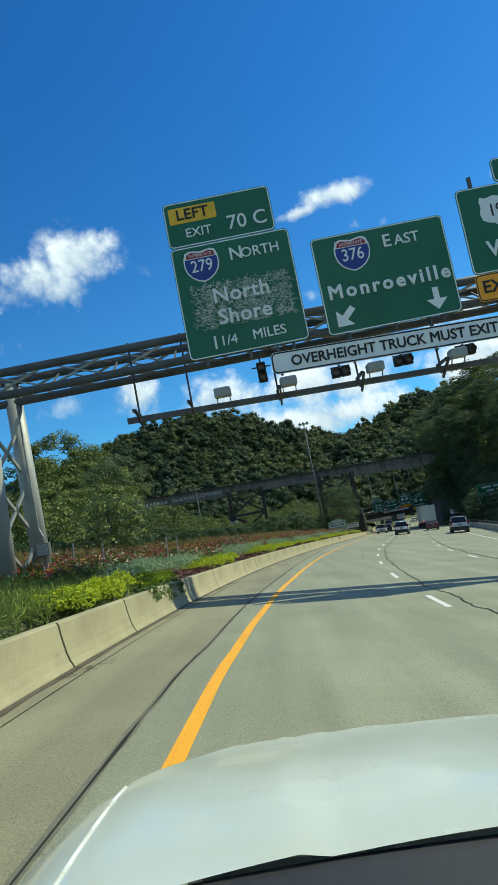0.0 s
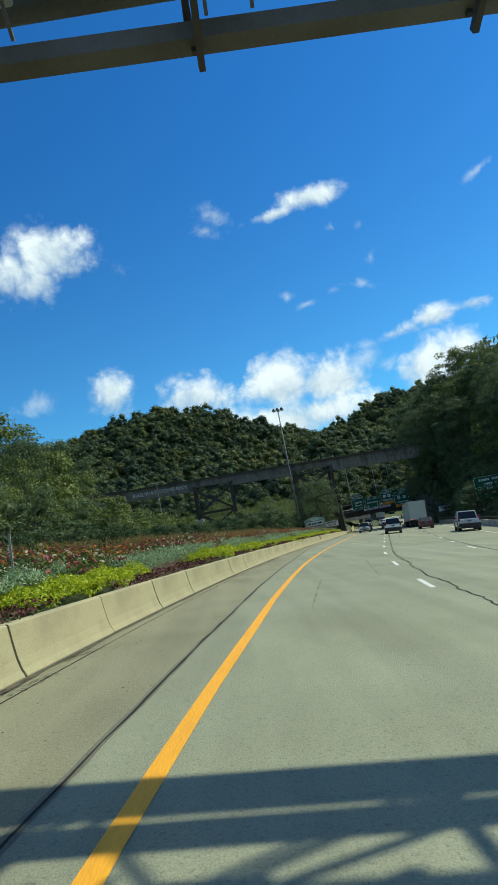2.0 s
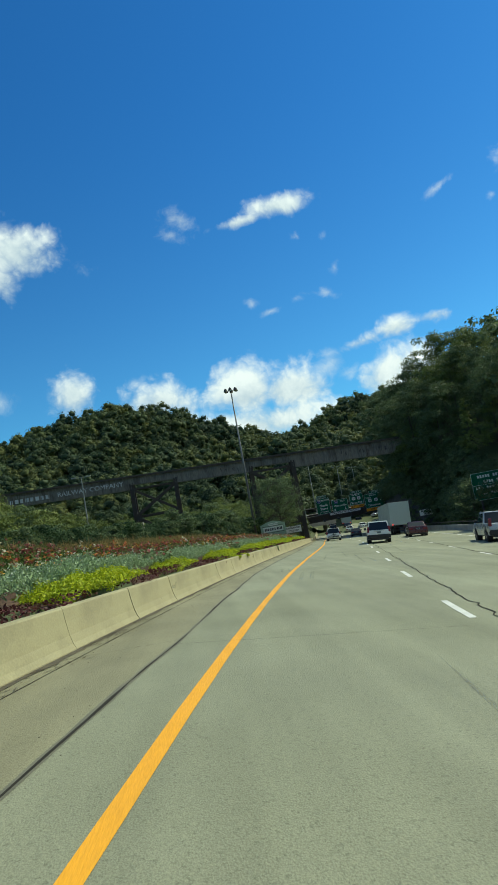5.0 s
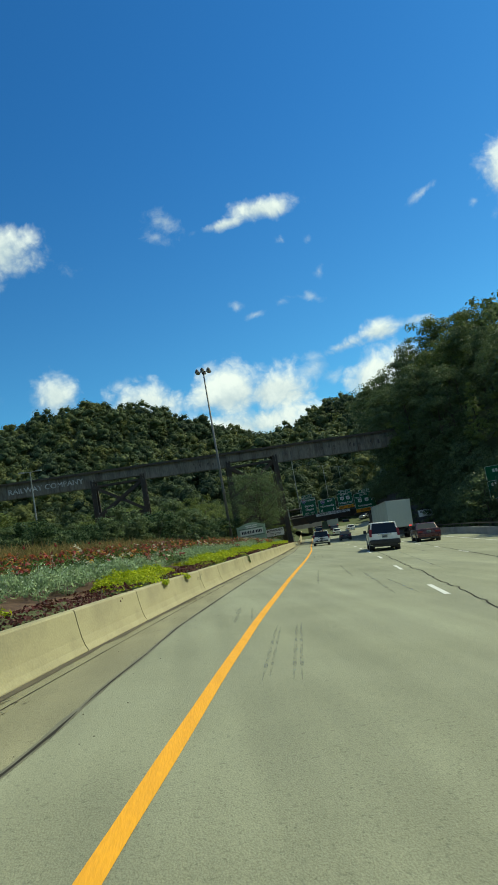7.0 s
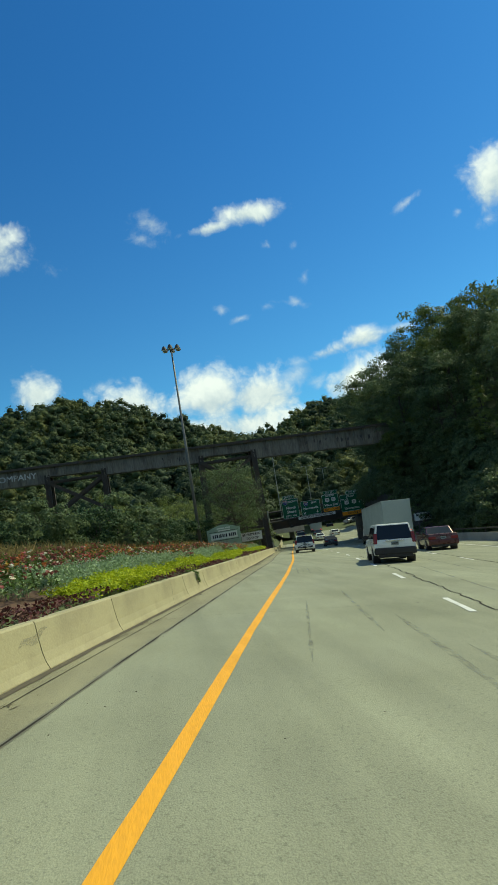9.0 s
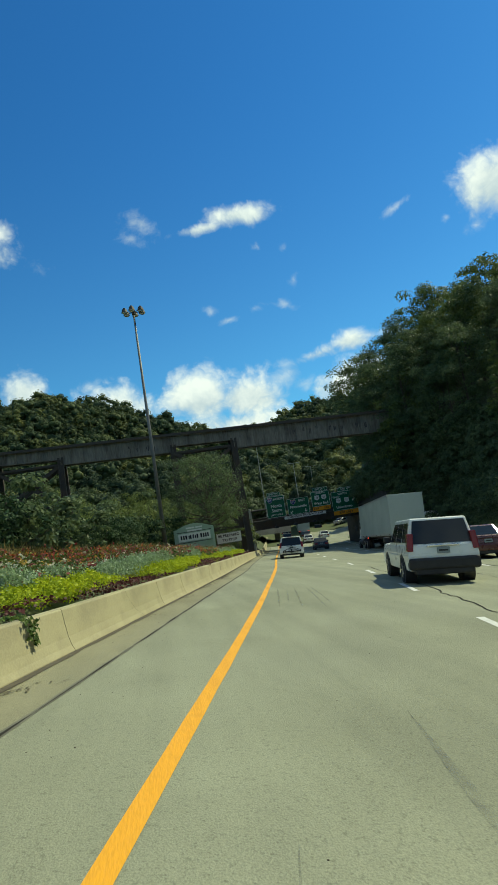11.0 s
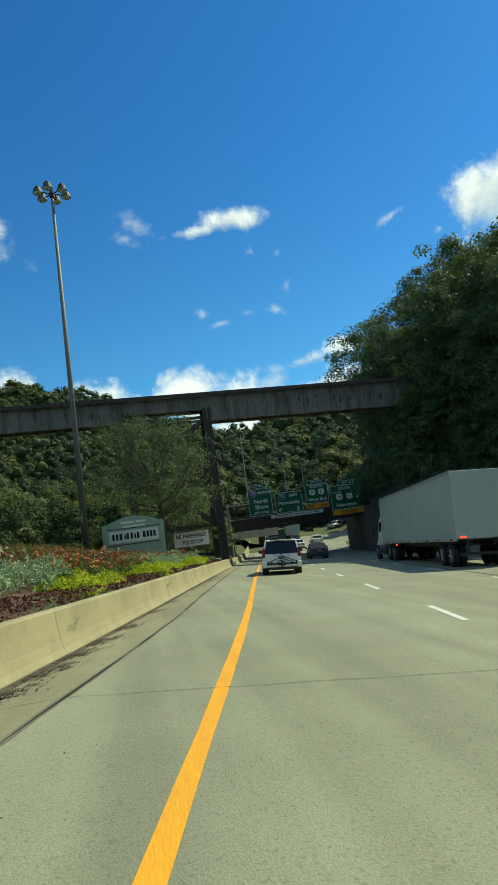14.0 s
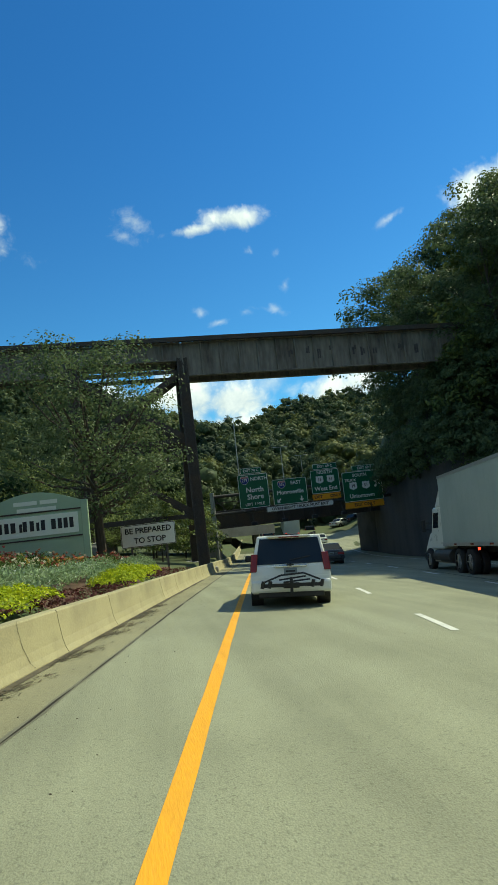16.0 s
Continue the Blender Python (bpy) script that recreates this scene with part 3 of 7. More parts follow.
BAR_U = -2.28  # foot of the median barrier
tagged(strip("road", lambda y: seam_u(y), 15.2, -40, 330, M_ROAD, cols=12, step=2.5), "worn grey concrete motorway lanes with tyre marks", "road")
tagged(strip("shoulder", -4.0, lambda y: seam_u(y), -40, 330, M_SHOULDER, lift=0.0, cols=2, step=2.5), "tan concrete shoulder beside the median barrier", "road")
LINE_DRIFT = ((-30, -0.18), (6, -0.15), (9, -0.09), (14, 0.0), (24, 0.12), (30, 0.12), (40, 0.07), (55, 0.05), (62, 0.09), (79, 0.15), (86, 0.11), (92, 0.10), (112, 0.03), (130, 0.0), (300, 0.0))


def line_u(y):
    """The yellow line's own small wander across the lane's edge."""
    return eased(LINE_DRIFT, y)


strip("yellow_line", lambda y: line_u(y) - 0.07, lambda y: line_u(y) + 0.075, -30, 300, M_YELLOW, lift=0.006, step=1.0, label="solid yellow edge line on the road, worn in places", wobble=0.012)
strip("seam_edge", lambda y: seam_u(y) - 0.045, lambda y: seam_u(y) + 0.03, -30, 200, M_DIRT_PALE, lift=0.005, step=0.5, label="worn grey edge of the joint beside the lane", wobble=0.03)
strip("joint", lambda y: seam_u(y) - 0.010, lambda y: seam_u(y) + 0.012, -30, 200, M_TAR, lift=0.008, step=0.7, label="dark sealed joint between lane and shoulder", wobble=0.03)
DASHES = [35.6 + 7.82 * k for k in range(-7, 6)] + [74.7 + 6.9 * k for k in range(1, 5)] + [102.3 + 7.15 * k for k in range(1, 27)]
LANE = ((-30, 3.55), (38, 3.58), (62, 3.92), (74, 3.95), (92, 3.80), (108, 3.58), (340, 3.6))
for y in DASHES:
    for u in (eased(LANE, y), eased(LANE, y) + 4.04):
        tagged(strip("lane_dash", u - 0.06, u + 0.07, y - 1.12, y + 1.12, M_WHITE, lift=0.006, step=1.1, wobble=0.02), "worn white dashed lane line on the road", "road marking", "lane dashes")
strip("edge_line", 12.0, 12.13, -30, 300, M_WHITE, lift=0.006, label="worn white edge line along the exit lane", wobble=0.02)
strip("crack", lambda y: eased(LANE, y) + 0.42 + 0.22 * noise.noise((y * 0.35, 3.0, 0)) + 0.12 * noise.noise((y * 1.9, 8, 0)), lambda y: eased(LANE, y) + 0.455 + 0.22 * noise.noise((y * 0.35, 3.0, 0)) + 0.12 * noise.noise((y * 1.9, 8, 0)) + 0.03 * noise.noise((y * 5, 1, 0)), -5, 92, M_TAR, lift=0.008, step=0.3, label="dark winding crack sealed with tar")
strip("crack", lambda y: 8.0 + 0.12 * noise.noise((y * 0.3, 9.0, 0)), lambda y: 8.05 + 0.12 * noise.noise((y * 0.3, 9.0, 0)), -5, 140, M_TAR, lift=0.008, step=0.6, label="dark crack between the lanes")
strip("gutter_dirt", lambda y: -2.31, lambda y: -2.17 + 0.06 * noise.noise((y * 0.9, 2, 0)) + 0.04 * noise.noise((y * 4.1, 5, 0)), -14, 128, M_DIRT, lift=0.008, step=0.4, label="dark line of dirt along the barrier foot")
strip("joint", lambda y: -2.0, lambda y: -1.985 + 0.01 * noise.noise((y * 2, 2, 9)), -14, 70, M_TAR, lift=0.005, step=0.7, label="thin dark joint along the shoulder gutter", wobble=0.012)


def cross_crack(y, u0, u1, slope, wide):
    n = 24
    verts, faces = [], []
    for i in range(n + 1):
        u = u0 + (u1 - u0) * i / n
        yy = y + slope * (u - u0) + 0.05 * noise.noise((u * 1.3, y, 0))
        w = wide * (0.6 + 0.6 * abs(noise.noise((u * 2.1, y, 5))))
        verts += [on_road(u, yy - w, 0.007), on_road(u, yy + w, 0.007)]
    for i in range(n):
        faces.append((2 * i, 2 * i + 2, 2 * i + 3, 2 * i + 1))
    tagged(new("crack", raw("crack", verts, faces, M_TAR)), "thin dark crack across the road", kind="structure")


for y, u0, u1, s in ((10.2, -2.2, -0.6, 0.75), (11.25, -0.6, 1.4, 0.25), (25.3, -2.2, -0.55, 0.9), (26.45, -0.55, 3.4, 0.10), (40.6, -2.2, -0.8, 0.8), (41.4, -0.8, 3.4, 0.05), (54.6, -2.2, -1.3, 0.95), (55.4, -1.3, -0.9, 0.8), (66.6, -2.2, -1.4, 0.75), (67.2, -1.4, 3.6, 0.05), (78.6, -2.2, -1.4, 0.8), (89.6, -2.2, -1.4, 0.8), (90.2, -1.4, 3.6, 0.1), (100.2, -2.2, -1.4, 0.7), (100.9, -1.4, 3.6, 0.12)):
    cross_crack(y, u0, u1, s, 0.0055)


def skid(u0, u1, y0, y1, wide, curve=0.0):
    """A faint dark tyre mark, tapering at both ends, broken up along its way."""
    n = 30
    verts, faces = [], []
    for i in range(n + 1):
        s = i / n
        y, w = y0 + (y1 - y0) * s, wide * min(1, 5 * s, 5 * (1 - s)) * (0.8 + 0.5 * noise.noise((s * 9, u0 * 5, y0)))
        u = u0 + (u1 - u0) * s + curve * s * (1 - s)
        verts += [on_road(u - w / 2, y, 0.005), on_road(u + w / 2, y, 0.005)]
    for i in range(n):
        faces.append((2 * i, 2 * i + 1, 2 * i + 3, 2 * i + 2))
    tagged(new("tyre_mark", raw("tyre_mark", verts, faces, M_TYREMARK)), "faint dark tyre mark on the concrete lane", kind="structure")


for u0, u1, y0, y1, w, c in ((0.64, 0.44, 78.6, 83.6, 0.055, 0), (0.82, 0.72, 79.4, 83.0, 0.04, 0.03), (1.12, 0.93, 78.4, 83.4, 0.06, 0.05), (1.62, 1.28, 78.2, 83.2, 0.06, 0.08), (1.78, 1.40, 78.6, 83.6, 0.05, 0.08), (-0.34, -0.56, 55.4, 57.8, 0.10, 0),
                          (-0.05, -0.28, 55.6, 57.6, 0.06, 0), (3.42, 3.08, 58.4, 63.0, 0.10, 0.05), (1.1, 1.0, 62, 69, 0.07, 0), (2.75, 2.6, 30, 40, 0.07, 0.1), (1.0, 1.1, 24, 31, 0.06, 0), (5.2, 5.4, 64, 80, 0.10, 0), (6.6, 6.5, 74, 92, 0.10, 0),
                          (0.56, 0.46, 51.0, 55.0, 0.05, 0), (0.63, 0.53, 51.2, 54.8, 0.04, 0), (0.90, 0.79, 51.0, 55.2, 0.05, 0), (0.99, 0.86, 51.0, 55.2, 0.05, 0), (2.9, 2.6, 58.5, 66.0, 0.12, 0.05), (2.2, 1.9, 64, 71, 0.10, 0)):
    skid(u0, u1, y0, y1, w, c)
bm = bmesh.new()  # grit and small stones swept to the side
grit = random.Random(31)
for i in range(640):
    y = grit.uniform(8, 122)
    u = grit.uniform(-2.15, -0.6) if i % 16 else grit.uniform(-0.4, 7.5)
    s = grit.uniform(0.003, 0.008)
    out = bmesh.ops.create_icosphere(bm, subdivisions=1, radius=s)
    p = on_road(u, y, s * 0.3)
    for v in out["verts"]:
        v.co = Vector((v.co.x * grit.uniform(0.8, 1.6), v.co.y * grit.uniform(0.8, 1.8), v.co.z * 0.7)) + p
tagged(new("grit", mesh_of("grit", bm, M_DIRT)), "scattered grit and small stones on the shoulder", "gravel", kind="stuff")


# ---- ground and hills ----
def bump_at(x, y, cx, cy, sx, sy):
    return math.exp(-(((x - cx) / sx) ** 2) - ((y - cy) / sy) ** 2)


def smooth(a, b, t):
    t = min(1.0, max(0.0, (t - a) / (b - a)))
    return t * t * (3 - 2 * t)


def road_edge(y):
    return 15.0 - 1.4 * smooth(136, 143, y)


def ground_z(x, y):
    yc = min(max(y, -60), 330)
    slope = road_x(yc + 0.5) - road_x(yc - 0.5)
    u = (x - road_x(yc)) / math.hypot(1, slope)
    if abs(u) < 60:  # the station that lies square to this place
        yc = min(max(yc + u * slope / math.hypot(1, slope), -60), 330)
        u = (x - road_x(yc)) * math.hypot(1, slope)
    zr = road_z(yc)
    b = road_bank(yc)
    if u < -2.75:
        w = -u - 2.75
        rise = 0.56 - b * 2.4 + 0.14 * min(w, 8) + 0.10 * max(0.0, min(w - 8, 30))
        z = zr - 0.2 + (rise + 0.2) * smooth(0.3, 0.55, w)
    elif u > road_edge(yc):
        e = road_edge(yc)
        foot = 3.2 * (1 - smooth(126, 138, y)) + 0.2  # the cut bank starts at the road's edge at the bridges
        w = u - e - foot - 0.7 * smooth(130, 140, y)
        steep = 4.5 - 2.2 * smooth(126, 140, y)
        cliff = 12.6 * smooth(98, 134, y) * smooth(0, steep, w) * (1 - smooth(168, 180, y))
        rise = b * e + cliff + 0.42 * max(0.0, min(w - 1, 30)) + 0.30 * max(0.0, min(w - 31, 60))
        z = zr + rise - 0.6 * max(0.0, rise) * smooth(172, 230, y)
    else:
        z = zr + b * u - 0.22
    far = smooth(170, 330, y)
    hills = 73 * math.exp(-(((x + 45) / (105 if x > -45 else 130)) ** 2) - ((y - 450) / 140) ** 2)
    hills += 78 * bump_at(x, y, 215, 660, 150, 190)
    hills += 50 * bump_at(x, y, 250, 330, 120, 130) + 26 * bump_at(x, y, -260, 300, 120, 220)
    hills += 55 * bump_at(x, y, 60, 900, 400, 170)
    z = z * (1 - far) + far * max(-18.0, min(z, -10)) + hills * smooth(150, 260, y)
    return z + 0.12 * noise.noise((x * 0.15, y * 0.15, 0)) * (0 if -2.75 < u < 15 else 1)


def spread(edges):
    """Grid lines: (start, end, step) stretches joined."""
    out = []
    for a, b, s in edges:
        n = round((b - a) / s)
        out += [a + (b - a) * i / n for i in range(n)]
    return out + [edges[-1][1]]


gx = spread([(-2600, -400, 220), (-400, -80, 16), (-80, -12, 3.0), (-12, 60, 0.9), (60, 130, 5), (130, 480, 18), (480, 2600, 220)])
gy = spread([(-900, -80, 90), (-80, 180, 2.6), (180, 330, 6), (330, 900, 20), (900, 3400, 250)])
gv = [(x, y, ground_z(x, y)) for y in gy for x in gx]
gf = []
for j in range(len(gy) - 1):
    for i in range(len(gx) - 1):
        a = j * len(gx) + i
        gf.append((a, a + 1, a + len(gx) + 1, a + len(gx)))
tagged(new("ground", raw("ground", gv, gf, M_GROUND, True)), "rough grass and leaf-strewn ground beside the road", kind="structure")


# ---- median barrier ----
def barrier_mesh(length):
    prof = [(0.0, -0.15), (0.0, 0.02), (-0.045, 0.10), (-0.085, 0.22), (-0.125, 0.42), (-0.155, 0.61), (-0.175, 0.635), (-0.36, 0.635), (-0.38, 0.61), (-0.41, 0.42), (-0.45, 0.22), (-0.49, 0.10), (-0.535, 0.02), (-0.535, -0.15)]
    bm = bmesh.new()
    rows = []
    for y, s in ((0.0, 0.993), (0.012, 1.0), (length / 2, 1.0), (length - 0.012, 1.0), (length, 0.993)):
        rows.append([bm.verts.new((-0.30 + (x + 0.30) * s, y, z * s if z > 0 else z)) for x, z in prof])
    for a, b in zip(rows, rows[1:]):
        for i in range(len(prof) - 1):
            bm.faces.new([a[i], a[i + 1], b[i + 1], b[i]])
    bm.faces.new(rows[0])
    bm.faces.new(list(reversed(rows[-1])))
    bmesh.ops.recalc_face_normals(bm, faces=bm.faces)
    return mesh_of("barrier_segment", bm, M_BARRIER)


SEG = 3.1
seg_mesh = barrier_mesh(SEG - 0.008)
barrier = thing("median_barrier", "long cream concrete barrier with stained joints beside the shoulder", "barrier", kind="structure")
k = 0
y = -14.0
while y < 236:
    p, q = on_road(BAR_U, y), on_road(BAR_U, y + SEG)
    d = (q - p).normalized()
    r = d.cross(Vector((0, 0, 1))).normalized()
    m = Matrix((r, d, r.cross(d))).transposed().to_4x4()
    m.translation = p
    part("barrier_segment", seg_mesh, None, barrier, at=m @ pose(0.004 * (k % 3), 0, 0))
    y += SEG * d.y
    k += 1


def barrier_crack(y, lean, seed):
    """A thin wandering crack down the barrier's face."""
    r = random.Random(seed)
    face = [(0.63, -0.158), (0.52, -0.1405), (0.42, -0.125), (0.32, -0.105), (0.22, -0.085), (0.10, -0.045), (0.03, -0.005)]
    verts, faces = [], []
    yy = y
    for i, (z, x) in enumerate(face):
        w = r.uniform(0.003, 0.006)
        for s in (-1, 1):
            verts.append(on_road(BAR_U + x + 0.004, yy + s * w, z + 0.002))
        yy += lean * (0.2 + 0.25 * i) + r.uniform(-0.03, 0.03)
    for i in range(len(face) - 1):
        faces.append((2 * i, 2 * i + 1, 2 * i + 3, 2 * i + 2))
    ob = new("crack", raw("crack", verts, faces, M_TAR))
    ob.parent = barrier


r = random.Random(14)
y = 2.0
while y < 118:
    barrier_crack(y, r.uniform(-0.12, 0.16), int(y * 10))
    y += r.uniform(6, 14)
for y, long, z0, z1 in ((101.6, 1.3, 0.32, 0.50), (93.0, 0.7, 0.26, 0.38), (62.0, 0.9, 0.36, 0.48), (47.5, 0.6, 0.3, 0.4)):  # tyre scuffs
    verts, faces = [], []
    for i in range(15):
        s = i / 14
        mid, half = z0 + (z1 - z0) * s + 0.03 * math.sin(9 * s), 0.05 * math.sin(math.pi * s) + 0.004
        for z in (mid - half, mid + half):
            x = -0.085 - 0.19 * (z - 0.22)
            verts.append(on_road(BAR_U + x + 0.006, y + long * s, z + 0.004))
    for i in range(14):
        faces.append((2 * i, 2 * i + 2, 2 * i + 3, 2 * i + 1))
    ob = new("scuff_mark", raw("scuff_mark", verts, faces, M_TYREMARK))
    ob.parent = barrier


# ---- overhead signs ----
def shield_outline(w, h, kind):
    """Points of a route shield: 'interstate' or 'us'."""
    pts = []
    if kind == "interstate":
        top = [(-0.42, 0.40), (-0.30, 0.45), (-0.15, 0.43), (0.0, 0.40), (0.15, 0.43), (0.30, 0.45), (0.42, 0.40)]
        right = [(0.48, 0.22), (0.49, 0.02), (0.44, -0.18), (0.32, -0.34), (0.16, -0.45), (0.0, -0.50)]
    else:
        top = [(-0.40, 0.50), (-0.28, 0.44), (-0.14, 0.46), (0.0, 0.50), (0.14, 0.46), (0.28, 0.44), (0.40, 0.50)]
        right = [(0.47, 0.36), (0.44, 0.18), (0.50, -0.05), (0.46, -0.26), (0.30, -0.36), (0.12, -0.40), (0.0, -0.50)]
    pts = top + right + [(-x, y) for x, y in reversed(right[:-1])]
    return [(x * w, y * h) for x, y in pts]


def plate(bm, pts, x, z, y, depth=0.004):
    a = [bm.verts.new((x + px, y, z + pz)) for px, pz in pts]
    b = [bm.verts.new((x + px, y + depth, z + pz)) for px, pz in pts]
    bm.faces.new(a)
    n = len(pts)
    for i in range(n):
        bm.faces.new([a[i], a[(i + 1) % n], b[(i + 1) % n], b[i]])
    bmesh.ops.recalc_face_normals(bm, faces=bm.faces)


def shield(parent, x, z, size, number, kind="interstate"):
    bm = bmesh.new()
    plate(bm, shield_outline(size * 1.08, size * 1.06, kind), x, z, -0.016)
    s = part("route_shield", bm, M_SIGNWHITE, parent, "white-edged route shield")
    if kind == "interstate":
        bm = bmesh.new()
        plate(bm, [(px, pz) for px, pz in shield_outline(size, size * 0.98, kind) if pz < size * 0.26] + [], x, z, -0.021)
        part("shield_field", bm, M_SIGNBLUE, s)
        bm = bmesh.new()
        plate(bm, [(-0.44 * size, 0.24 * size), (-0.40 * size, 0.37 * size), (-0.28 * size, 0.42 * size), (0, 0.37 * size), (0.28 * size, 0.42 * size), (0.40 * size, 0.37 * size), (0.44 * size, 0.24 * size)], x, z, -0.026)
        part("shield_band", bm, M_SIGNRED, s)
        lettering("INTERSTATE", size * 0.125, M_SIGNWHITE, s, x, z + size * 0.31, -0.032)
        lettering(number, size * 0.52, M_SIGNWHITE, s, x, z - size * 0.04, -0.030, bold=0.004, wide=0.86)
    else:
        lettering(number, size * 0.60, M_BLACK, s, x, z, -0.024, bold=0.004, wide=0.86)
    return s


def arrow(bm, x, z, size, angle):
    pts = [(-0.13, 0.5), (0.13, 0.5), (0.13, -0.02), (0.46, -0.02), (0.0, -0.5), (-0.46, -0.02), (-0.13, -0.02)]
    c, s = math.cos(radians(angle)), math.sin(radians(angle))
    plate(bm, [((px * c - pz * s) * size, (px * s + pz * c) * size) for px, pz in pts], x, z, -0.017)


def board(parent, w, h, mat=None, edge=None, name="panel", at=(0, 0), r=0.16, t=0.035, deep=0.03):
    bm = bmesh.new()
    rounded(bm, w, h, r, deep)
    p = part(name, bm, mat or M_GREEN, parent, at=pose(at[0], 0, at[1]))
    bm = bmesh.new()
    rim(bm, w - 0.03, h - 0.03, r, t, 0.004, y=-0.006)
    part("border", bm, edge or M_SIGNWHITE, p)
    return p


def bracing(parent, w, h):
    """The backing: a sheet of plywood-square corners and three upright beams behind the panel."""
    for x in (-w * 0.36, 0, w * 0.36):
        bm = bmesh.new()
        box(bm, x - 0.05, x + 0.05, 0.035, 0.14, -h / 2 - 0.25, h / 2 + 0.02)
        part("backing_beam", bm, M_STEEL, parent)


GY = 17.85  # the gantry's sign face
sign = thing("overhead_sign", "green overhead motorway sign with a cracked, peeling lettered patch", "road sign", pose(1.10, GY, 9.10))
p = board(sign, 3.86, 3.72)
shield(p, -1.00, 1.18, 1.08, "279")
lettering("N", 0.59, M_SIGNWHITE, p, 0.14, 1.33, bold=0.008)
lettering("ORTH", 0.46, M_SIGNWHITE, p, 0.92, 1.30, bold=0.006)
lettering("North", 0.68, M_SIGNWHITE, p, 0.07, 0.06, y=-0.024, bold=0.014, space=1.08)
lettering("Shore", 0.68, M_SIGNWHITE, p, 0.07, -0.66, y=-0.024, bold=0.014, space=1.08)
lettering("1", 0.60, M_SIGNWHITE, p, -1.03, -1.44, bold=0.006)
lettering("1/4", 0.45, M_SIGNWHITE, p, -0.60, -1.42, bold=0.004)
lettering("MILES", 0.44, M_SIGNWHITE, p, 0.71, -1.41, bold=0.006)
bm = bmesh.new()
rng = random.Random(5)
for i in range(1300):  # peeled and curled strips of sheeting
    x, z = rng.uniform(-1.55, 1.62), rng.uniform(-0.95, 0.45)
    a = rng.choice((0.2, 1.2, 2.0, 2.8)) + rng.uniform(-0.5, 0.5) if abs(x) < 1.0 else rng.uniform(-0.5, 0.5) + (math.pi / 2 if rng.random() < 0.35 else 0)
    n, q = rng.uniform(0.08, 0.24), rng.uniform(0.006, 0.011)
    bend = rng.uniform(-0.5, 0.5)
    p0 = Vector((x, -0.010, z))
    for k in range(3):
        p1 = p0 + Vector((math.cos(a), 0, math.sin(a))) * (n / 3)
        bar(bm, p0, p1, q, q, up=(0, 1, 0))
        p0, a = p1, a + bend
part("peeling_sheeting", bm, material("peeled_sheeting", (0.58, 0.60, 0.52), 0.7, vary=0.3, island=0.3, bump=0), p, "pale peeling strips of old sheeting")
bracing(p, 3.86, 3.72)
tab = board(sign, 3.50, 1.52, at=(-0.18, 2.64), name="exit_tab")
bm = bmesh.new()
rounded(bm, 1.54, 0.54, 0.04, 0.005, y=-0.012)
left = part("left_plaque", bm, M_SIGNYELLOW, tab, "yellow plaque", at=pose(-0.82, 0, 0.30))
lettering("LEFT", 0.50, M_BLACK, left, 0, 0.0, -0.022, bold=0.008, wide=1.05)
lettering("EXIT", 0.42, M_SIGNWHITE, tab, -0.72, -0.34, bold=0.004)
lettering("70 C", 0.66, M_SIGNWHITE, tab, 0.88, -0.27, bold=0.006)
for x in (-1.0, 1.0):
    bm = bmesh.new()
    box(bm, x - 0.05, x + 0.05, 0.035, 0.12, -2.4, 0.70)
    part("tab_post", bm, M_STEEL, tab)

sign = thing("overhead_sign", "green overhead motorway sign with two white lane arrows", "road sign", pose(5.78, GY, 8.78))
p = board(sign, 4.28, 3.22)
shield(p, -0.88, 0.90, 1.09, "376")
lettering("E", 0.58, M_SIGNWHITE, p, 0.26, 1.08, bold=0.008)
lettering("AST", 0.47, M_SIGNWHITE, p, 0.90, 1.05, bold=0.006)
lettering("Monroeville", 0.62, M_SIGNWHITE, p, 0.05, -0.27, y=-0.024, bold=0.022, space=1.30)
for x, z, s, a in ((-1.52, -1.10, 0.80, -45), (1.42, -1.06, 0.72, 0)):
    bm = bmesh.new()
    arrow(bm, x, z, s, a)
    part("lane_arrow", bm, M_SIGNWHITE, p)
bracing(p, 4.28, 3.02)

sign = thing("overhead_sign", "green overhead exit sign with yellow lower panel", "road sign", pose(10.55, GY, 9.62))
p = board(sign, 4.1, 2.85)
shield(p, -0.9, 0.55, 0.95, "19", "us")
shield(p, 0.7, 0.55, 0.95, "51", "us")
lettering("West End", 0.72, M_SIGNWHITE, p, 0.0, -0.70, y=-0.024, bold=0.016)
y_ = board(sign, 4.1, 0.88, M_SIGNORANGE, M_BLACK, "yellow_panel", at=(0, -1.88))
lettering("EXIT", 0.56, M_BLACK, y_, -1.3, 0, bold=0.010)
lettering("ONLY", 0.56, M_BLACK, y_, 1.2, 0, bold=0.010)
t_ = board(sign, 2.7, 0.80, at=(0.62, 1.86), name="exit_tab")
lettering("EXIT 69 C", 0.44, M_SIGNWHITE, t_, 0, 0, bold=0.004)
bracing(p, 4.1, 3.6)

